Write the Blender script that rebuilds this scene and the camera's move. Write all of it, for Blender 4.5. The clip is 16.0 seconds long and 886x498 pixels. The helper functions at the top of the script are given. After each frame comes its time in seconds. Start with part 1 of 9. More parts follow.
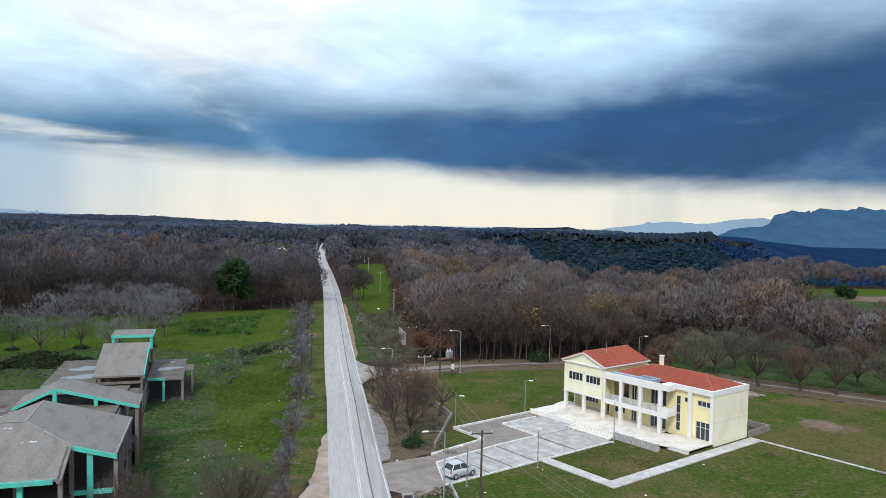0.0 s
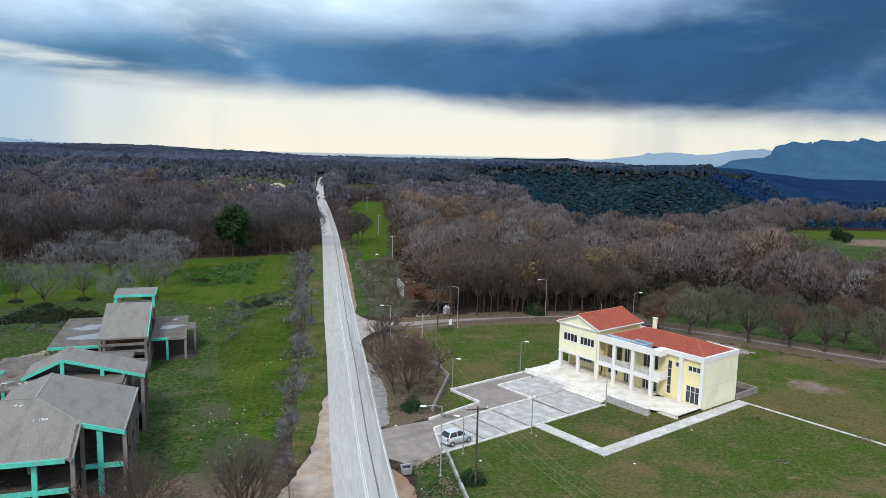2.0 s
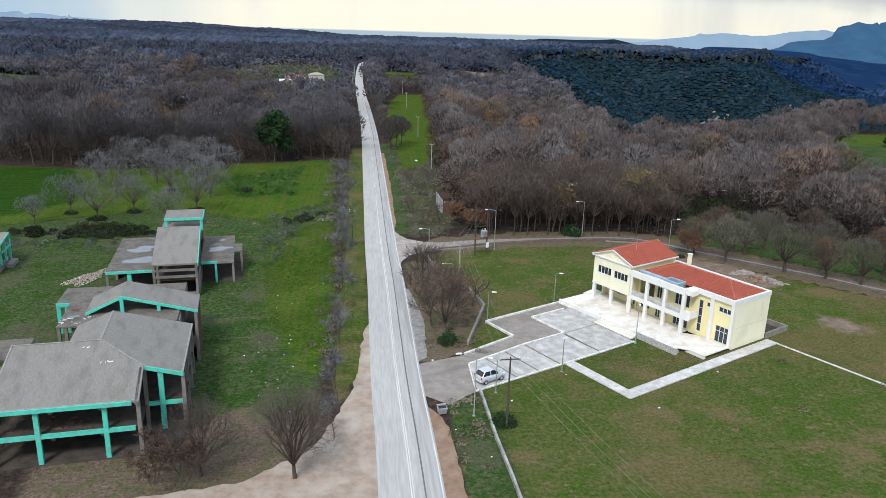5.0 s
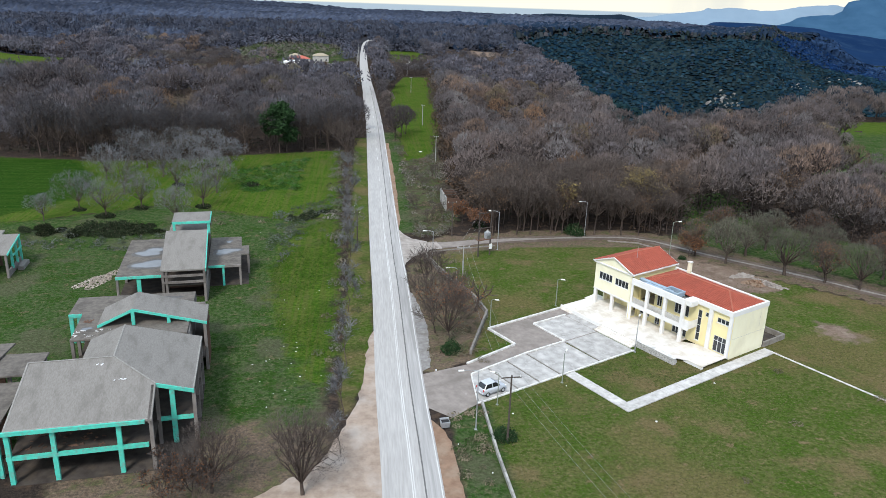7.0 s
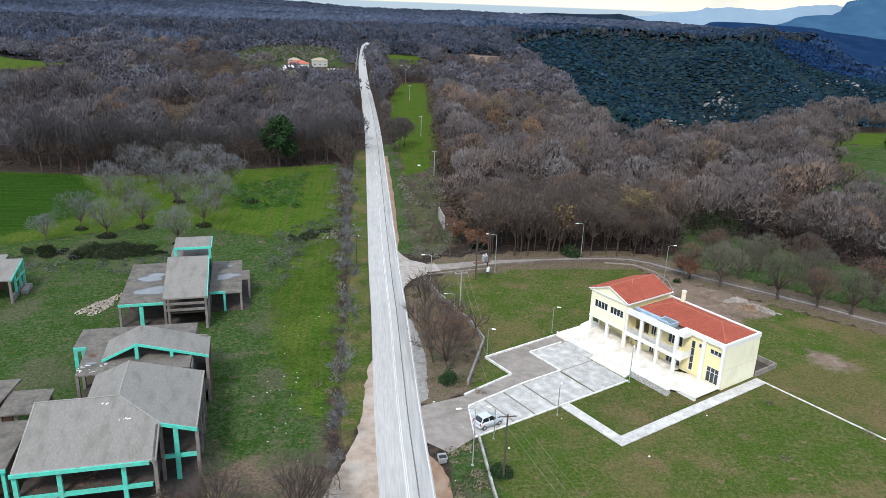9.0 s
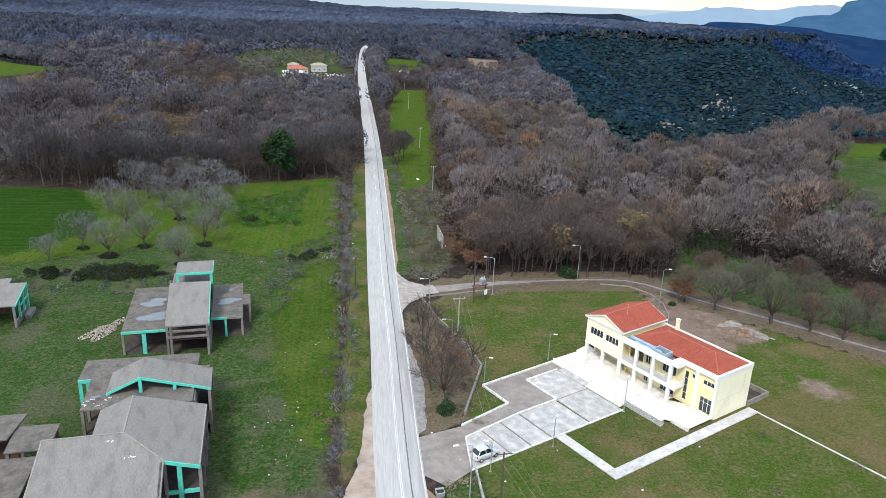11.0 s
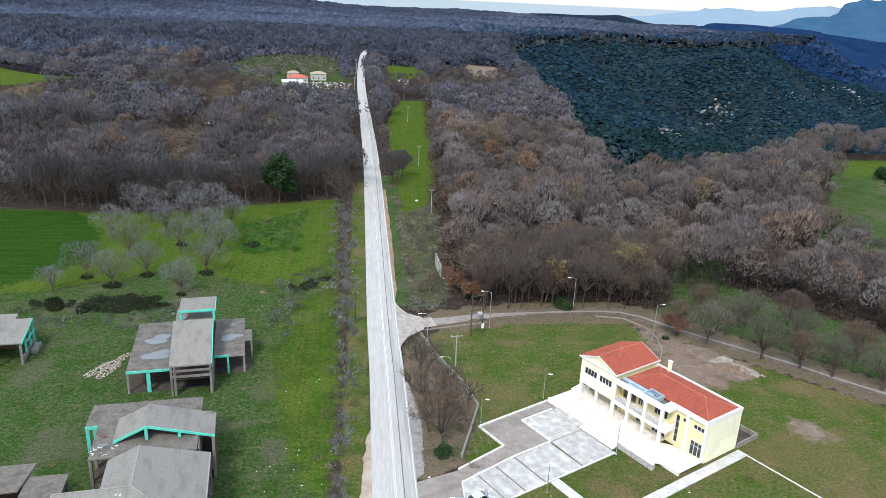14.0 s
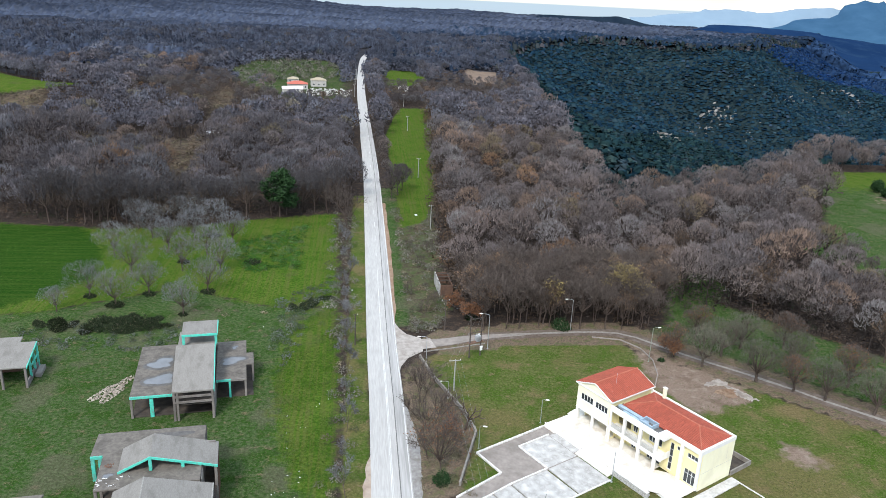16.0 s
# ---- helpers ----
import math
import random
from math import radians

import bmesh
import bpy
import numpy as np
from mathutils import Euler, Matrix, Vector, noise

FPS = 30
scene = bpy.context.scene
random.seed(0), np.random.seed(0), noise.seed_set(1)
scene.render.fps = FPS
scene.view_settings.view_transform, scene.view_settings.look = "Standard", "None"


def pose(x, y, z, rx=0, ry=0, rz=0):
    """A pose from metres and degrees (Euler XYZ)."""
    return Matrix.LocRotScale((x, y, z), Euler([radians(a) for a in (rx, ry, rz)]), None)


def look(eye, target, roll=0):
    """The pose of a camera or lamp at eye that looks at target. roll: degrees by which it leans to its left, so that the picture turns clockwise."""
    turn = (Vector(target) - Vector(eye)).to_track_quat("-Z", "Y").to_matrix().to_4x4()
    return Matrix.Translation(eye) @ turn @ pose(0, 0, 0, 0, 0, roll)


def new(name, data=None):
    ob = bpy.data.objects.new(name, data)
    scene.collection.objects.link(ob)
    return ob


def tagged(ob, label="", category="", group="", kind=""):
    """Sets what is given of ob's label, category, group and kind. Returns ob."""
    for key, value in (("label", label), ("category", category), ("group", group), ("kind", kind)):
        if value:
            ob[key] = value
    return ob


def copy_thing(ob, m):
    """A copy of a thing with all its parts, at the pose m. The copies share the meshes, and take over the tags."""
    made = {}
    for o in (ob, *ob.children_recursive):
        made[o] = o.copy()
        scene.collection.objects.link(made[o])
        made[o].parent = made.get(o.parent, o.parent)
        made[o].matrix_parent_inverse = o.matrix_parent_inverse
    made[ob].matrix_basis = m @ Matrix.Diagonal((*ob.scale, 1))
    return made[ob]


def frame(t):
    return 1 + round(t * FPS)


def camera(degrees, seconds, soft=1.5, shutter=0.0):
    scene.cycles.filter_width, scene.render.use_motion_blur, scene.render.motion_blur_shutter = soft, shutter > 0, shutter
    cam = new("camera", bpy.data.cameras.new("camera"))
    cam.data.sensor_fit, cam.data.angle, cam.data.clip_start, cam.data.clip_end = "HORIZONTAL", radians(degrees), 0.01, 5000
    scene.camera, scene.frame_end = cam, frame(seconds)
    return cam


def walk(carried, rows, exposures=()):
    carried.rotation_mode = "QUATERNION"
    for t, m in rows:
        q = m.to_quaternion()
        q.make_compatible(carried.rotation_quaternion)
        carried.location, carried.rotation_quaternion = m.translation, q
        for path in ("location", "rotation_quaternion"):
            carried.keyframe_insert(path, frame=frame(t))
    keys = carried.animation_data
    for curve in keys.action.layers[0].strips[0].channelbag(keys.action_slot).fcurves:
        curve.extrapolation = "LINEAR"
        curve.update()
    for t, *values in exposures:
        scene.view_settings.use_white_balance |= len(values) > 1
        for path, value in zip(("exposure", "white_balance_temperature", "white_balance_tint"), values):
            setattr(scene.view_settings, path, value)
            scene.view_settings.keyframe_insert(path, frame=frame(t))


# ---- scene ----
cam = camera(61.52, 16.0, soft=0.8)
PATH = [
    (0.0, (-3.86, 1.13, 29.17), (4.128, 50.448, 27.108), 1.16),
    (0.5, (-3.88, 1.02, 30.47), (4.158, 50.274, 27.423), 1.21),
    (1.0, (-3.91, 0.91, 31.77), (4.173, 50.069, 27.481), 1.26),
    (1.5, (-3.93, 0.81, 33.07), (4.169, 49.844, 27.547), 1.31),
    (2.0, (-3.95, 0.72, 34.38), (4.175, 49.594, 27.626), 1.36),
    (2.5, (-3.98, 0.64, 35.69), (4.175, 49.322, 27.716), 1.41),
    (3.0, (-4.00, 0.56, 37.00), (4.152, 49.025, 27.785), 1.46),
    (3.5, (-4.03, 0.49, 38.31), (3.740, 48.762, 27.842), 1.51),
    (4.0, (-4.06, 0.42, 39.62), (2.678, 48.529, 27.760), 1.56),
    (4.5, (-4.09, 0.36, 40.94), (1.718, 48.203, 27.600), 1.60),
    (7.0, (-4.25, 0.12, 47.52), (1.018, 47.180, 31.464), 1.91),
    (7.5, (-4.28, 0.08, 48.84), (1.012, 47.125, 32.747), 1.96),
    (8.0, (-4.32, 0.05, 50.16), (1.004, 47.073, 34.032), 2.01),
    (8.5, (-4.36, 0.01, 51.48), (0.994, 47.022, 35.319), 2.05),
    (9.0, (-4.40, -0.02, 52.80), (0.982, 46.973, 36.608), 2.10),
    (11.5, (-4.61, -0.20, 59.40), (0.887, 46.737, 43.075), 2.33),
    (12.0, (-4.65, -0.24, 60.71), (0.861, 46.688, 44.371), 2.38),
    (12.5, (-4.70, -0.29, 62.03), (0.834, 46.638, 45.669), 2.43),
    (13.0, (-4.75, -0.33, 63.34), (0.804, 46.585, 46.967), 2.47),
    (13.5, (-4.80, -0.38, 64.65), (0.772, 46.530, 48.265), 2.52),
    (14.0, (-4.85, -0.43, 65.97), (0.738, 46.472, 49.564), 2.57),
    (14.5, (-4.90, -0.49, 67.27), (0.701, 46.410, 50.863), 2.61),
    (15.0, (-4.95, -0.55, 68.58), (0.663, 46.344, 52.161), 2.66),
    (15.5, (-5.00, -0.61, 69.89), (0.622, 46.274, 53.460), 2.70),
    (16.0, (-5.06, -0.69, 71.19), (0.580, 46.199, 54.758), 2.75),
]
walk(cam, [(t, look(eye, target, roll)) for t, eye, target, roll in PATH],
     exposures=[(0.0, -0.04), (2.0, 0.02), (4.7, 0.11), (8.0, 0.30), (12.0, 0.44), (16.0, 0.54)])
# ---- world and light ----
SUN_AZ, SUN_EL = radians(205), radians(48)      # azimuth clockwise from +y: behind the camera, to its left


def build_world():
    world = bpy.data.worlds.new("storm_sky")
    scene.world = world
    world.use_nodes = True
    nt = world.node_tree
    nt.nodes.clear()
    L = nt.links.new

    def nd(kind, **kw):
        n = nt.nodes.new(kind)
        for k, v in kw.items():
            n.inputs[k].default_value = v
        return n

    def mth(op, a, b=None, c=None, clamp=False):
        n = nt.nodes.new("ShaderNodeMath")
        n.operation, n.use_clamp = op, clamp
        for i, v in enumerate((a, b, c)):
            if v is None:
                continue
            if isinstance(v, (int, float)):
                n.inputs[i].default_value = v
            else:
                L(v, n.inputs[i])
        return n.outputs[0]

    def smooth(v, lo, hi):
        n = nt.nodes.new("ShaderNodeMapRange")
        n.interpolation_type = "SMOOTHSTEP"
        L(v, n.inputs[0])
        n.inputs[1].default_value, n.inputs[2].default_value = lo, hi
        return n.outputs[0]

    def mixc(f, a, b):
        n = nt.nodes.new("ShaderNodeMix")
        n.data_type = "RGBA"
        if isinstance(f, float):
            n.inputs[0].default_value = f
        else:
            L(f, n.inputs[0])
        for i, v in ((6, a), (7, b)):
            if isinstance(v, tuple):
                n.inputs[i].default_value = (*v, 1)
            else:
                L(v, n.inputs[i])
        return n.outputs[2]

    def noise_at(scale, loc, detail=6.0, rough=0.55, size=1.0, dist=0.0):
        m = nt.nodes.new("ShaderNodeMapping")
        L(tc.outputs["Generated"], m.inputs[0])
        m.inputs["Scale"].default_value = scale
        m.inputs["Location"].default_value = loc
        n = nt.nodes.new("ShaderNodeTexNoise")
        n.inputs["Scale"].default_value = size
        n.inputs["Detail"].default_value, n.inputs["Roughness"].default_value = detail, rough
        n.inputs["Distortion"].default_value = dist
        L(m.outputs[0], n.inputs["Vector"])
        return n.outputs[0]

    tc = nt.nodes.new("ShaderNodeTexCoord")
    sep = nt.nodes.new("ShaderNodeSeparateXYZ")
    L(tc.outputs["Generated"], sep.inputs[0])
    x, y, z = sep.outputs
    # heading to the right of +y, in radians, flat enough for the half of the sky ahead
    az = mth("ARCTAN2", x, y)
    big = noise_at((2.2, 2.2, 7.5), (3.1, 0.4, 1.7), 5.0, 0.5)
    fine = noise_at((5, 5, 15), (1.1, 5.2, 0.3), 8.0, 0.56, dist=0.35)
    wisp = noise_at((7, 7, 60), (8.1, 2.2, 4.3), 6.0, 0.55)
    shafts = noise_at((9, 9, 2.2), (0.7, 3.2, 0.9), 5.0, 0.55)
    # height in the sky, made uneven by the cloud's folds
    e = mth("ADD", z, mth("MULTIPLY", mth("SUBTRACT", big, 0.5), 0.10))
    e = mth("ADD", e, mth("MULTIPLY", mth("SUBTRACT", fine, 0.5), 0.045))
    # the cloud's base lies lower towards the right
    base = mth("SUBTRACT", z, mth("MULTIPLY", mth("SUBTRACT", fine, 0.5), 0.035))
    base = mth("ADD", base, mth("MULTIPLY", az, 0.045))
    under = smooth(base, 0.048, 0.085)
    # deck: dark belly, paler folds above it
    dark = mixc(smooth(az, -0.35, 0.40), (0.085, 0.235, 0.43), (0.025, 0.098, 0.245))
    pale = mixc(smooth(az, 0.02, 0.50), (0.94, 1.20, 1.44), (0.76, 1.05, 1.38))
    rise = smooth(mth("SUBTRACT", e, mth("MULTIPLY", az, 0.075)), 0.115, 0.235)
    deck = mixc(rise, dark, pale)
    folds = mth("MULTIPLY", smooth(fine, 0.50, 0.75), 0.28)
    deck = mixc(folds, deck, (0.30, 0.50, 0.70))
    belly = mth("MULTIPLY", smooth(big, 0.50, 0.35), 0.35)
    deck = mixc(belly, deck, (0.035, 0.095, 0.19))
    # a torn gap high on the left, and a thin bright streak low on the left
    gx = mth("DIVIDE", mth("ADD", az, 0.15), 0.22)
    gz = mth("DIVIDE", mth("SUBTRACT", z, 0.255), 0.115)
    gap = mth("SUBTRACT", 1.15, mth("SQRT", mth("ADD", mth("MULTIPLY", gx, gx), mth("MULTIPLY", gz, gz))))
    gap = smooth(mth("ADD", gap, mth("MULTIPLY", mth("SUBTRACT", fine, 0.5), 2.2)), 0.10, 0.9)
    deck = mixc(gap, deck, (1.08, 1.17, 1.23))
    sz = mth("DIVIDE", mth("SUBTRACT", mth("ADD", z, mth("MULTIPLY", mth("ADD", az, 0.36), 0.10)), 0.095), 0.014)
    streak = mth("MULTIPLY", smooth(mth("MULTIPLY", sz, sz), 1.3, 0.0), smooth(az, -0.15, -0.26))
    deck = mixc(mth("MULTIPLY", streak, smooth(wisp, 0.3, 0.6)), deck, (0.72, 0.82, 0.86))
    # clear band under the cloud, crossed by shafts of rain
    clear = mixc(smooth(z, 0.0, 0.055), (1.0, 0.955, 0.80), (0.92, 0.93, 0.86))
    grey = mixc(smooth(az, -0.3, 0.3), (0.29, 0.50, 0.72), (0.48, 0.55, 0.60))
    side = mth("MAXIMUM", smooth(az, -0.18, -0.36), mth("MULTIPLY", smooth(az, 0.26, 0.42), 0.75))
    rain = mth("MULTIPLY", smooth(mth("ADD", shafts, mth("MULTIPLY", side, 0.28)), 0.52, 0.92), 0.50)
    rain = mth("MAXIMUM", rain, mth("MULTIPLY", smooth(mth("ADD", az, mth("MULTIPLY", mth("SUBTRACT", shafts, 0.5), 0.25)), -0.10, -0.42), 0.8))
    clear = mixc(rain, clear, grey)
    sky = mixc(under, clear, deck)
    billow = noise_at((4.5, 4.5, 11), (6.1, 1.2, 2.6), 8.0, 0.55, dist=0.4)
    swell = nt.nodes.new("ShaderNodeMapRange")
    L(billow, swell.inputs[0])
    swell.inputs[1].default_value, swell.inputs[2].default_value = 0.33, 0.67
    swell.inputs[3].default_value, swell.inputs[4].default_value = 0.78, 1.26
    grey_of = nt.nodes.new("ShaderNodeCombineColor")
    for i in range(3):
        L(swell.outputs[0], grey_of.inputs[i])
    lit = nt.nodes.new("ShaderNodeMix")
    lit.data_type, lit.blend_type = "RGBA", "MULTIPLY"
    L(mth("MULTIPLY", under, 0.85), lit.inputs[0])
    L(sky, lit.inputs[6])
    L(grey_of.outputs[0], lit.inputs[7])
    sky = lit.outputs[2]
    # overcast dome above and behind
    up = smooth(z, 0.34, 0.75)
    sky = mixc(up, sky, (0.74, 0.90, 1.14))
    back = smooth(y, 0.15, -0.35)
    sky = mixc(mth("MULTIPLY", back, smooth(z, -0.02, 0.1)), sky, (0.92, 1.04, 1.24))
    # the sea, below the far edge of the land
    sky = mixc(smooth(z, -0.0095, -0.012), sky, (0.42, 0.53, 0.63))

    clear_sky = nt.nodes.new("ShaderNodeTexSky")
    clear_sky.sky_type = "NISHITA"
    clear_sky.sun_disc = False
    clear_sky.sun_elevation, clear_sky.sun_rotation = SUN_EL, SUN_AZ
    bg_a = nt.nodes.new("ShaderNodeBackground")
    L(clear_sky.outputs[0], bg_a.inputs[0])
    bg_a.inputs[1].default_value = 0.05
    bg_b = nt.nodes.new("ShaderNodeBackground")
    L(sky, bg_b.inputs[0])
    bg_b.inputs[1].default_value = 1.0
    both = nt.nodes.new("ShaderNodeMixShader")
    both.inputs[0].default_value = 0.94          # cloud cover
    L(bg_a.outputs[0], both.inputs[1])
    L(bg_b.outputs[0], both.inputs[2])
    out = nt.nodes.new("ShaderNodeOutputWorld")
    L(both.outputs[0], out.inputs[0])


build_world()
sun = new("sun", bpy.data.lights.new("sun", "SUN"))
sun.data.energy, sun.data.angle, sun.data.color = 2.62, radians(12), (1.0, 0.975, 0.95)
_to = Vector((math.sin(SUN_AZ) * math.cos(SUN_EL), math.cos(SUN_AZ) * math.cos(SUN_EL), math.sin(SUN_EL)))
sun.matrix_world = look(_to * 100, (0, 0, 0))


# ---- materials ----
def material(name, a, b=None, scale=2.0, rough=0.8, metal=0.0, bump=0.0, bump_scale=None, c=None, c_scale=0.2, c_amount=0.5,
             stretch=(1, 1, 1), island=0.0, rnd=0.0, spec=0.3, tint=None):
    """Two tones mixed by fine noise, a third by broad stains, with relief; island and rnd vary pieces; tint reads a colour attribute."""
    m = bpy.data.materials.new(name)
    m.use_nodes = True
    nt = m.node_tree
    L = nt.links.new
    bsdf = nt.nodes["Principled BSDF"]
    bsdf.inputs["Roughness"].default_value = rough
    bsdf.inputs["Metallic"].default_value = metal
    bsdf.inputs["Specular IOR Level"].default_value = spec
    b = b or tuple(v * 0.75 for v in a)
    tc = nt.nodes.new("ShaderNodeTexCoord")
    mp = nt.nodes.new("ShaderNodeMapping")
    mp.inputs["Scale"].default_value = stretch
    L(tc.outputs["Object"], mp.inputs[0])

    def noise_node(s, detail=6.0, rough_=0.6):
        n = nt.nodes.new("ShaderNodeTexNoise")
        n.inputs["Scale"].default_value, n.inputs["Detail"].default_value, n.inputs["Roughness"].default_value = s, detail, rough_
        L(mp.outputs[0], n.inputs["Vector"])
        return n.outputs[0]

    def ramp(v, lo, hi):
        n = nt.nodes.new("ShaderNodeMapRange")
        L(v, n.inputs[0])
        n.inputs[1].default_value, n.inputs[2].default_value = lo, hi
        return n.outputs[0]

    def mix(f, p, q, mode="MIX"):
        n = nt.nodes.new("ShaderNodeMix")
        n.data_type, n.blend_type = "RGBA", mode
        if isinstance(f, float):
            n.inputs[0].default_value = f
        else:
            L(f, n.inputs[0])
        for i, v in ((6, p), (7, q)):
            if isinstance(v, tuple):
                n.inputs[i].default_value = (*v, 1)
            else:
                L(v, n.inputs[i])
        return n.outputs[2]

    fine = noise_node(scale)
    col = mix(ramp(fine, 0.35, 0.65), a, b)
    if c:
        g = nt.nodes.new("ShaderNodeMath")
        g.operation = "MULTIPLY"
        L(ramp(noise_node(c_scale, 5.0), 0.48, 0.66), g.inputs[0])
        g.inputs[1].default_value = c_amount
        col = mix(g.outputs[0], col, c)
    if tint:
        at = nt.nodes.new("ShaderNodeAttribute")
        at.attribute_name = tint
        col = mix(1.0, col, at.outputs["Color"], "MULTIPLY")
    for amount, kind, socket in ((island, "ShaderNodeNewGeometry", "Random Per Island"), (rnd, "ShaderNodeObjectInfo", "Random")):
        if amount:
            n = nt.nodes.new(kind)
            r = nt.nodes.new("ShaderNodeMapRange")
            L(n.outputs[socket], r.inputs[0])
            r.inputs[3].default_value, r.inputs[4].default_value = 1 - amount, 1 + amount
            h = nt.nodes.new("ShaderNodeHueSaturation")
            L(r.outputs[0], h.inputs["Value"])
            L(col, h.inputs["Color"])
            col = h.outputs[0]
    L(col, bsdf.inputs["Base Color"])
    if bump:
        bn = nt.nodes.new("ShaderNodeBump")
        bn.inputs["Strength"].default_value, bn.inputs["Distance"].default_value = min(1.0, bump), 0.05
        L(noise_node(bump_scale or scale * 2), bn.inputs["Height"])
        L(bn.outputs[0], bsdf.inputs["Normal"])
    return m


def glass_material(name, colour=(0.05, 0.06, 0.07)):
    m = bpy.data.materials.new(name)
    m.use_nodes = True
    p = m.node_tree.nodes["Principled BSDF"]
    p.inputs["Base Color"].default_value = (*colour, 1)
    p.inputs["Roughness"].default_value = 0.06
    p.inputs["Specular IOR Level"].default_value = 0.6
    return m


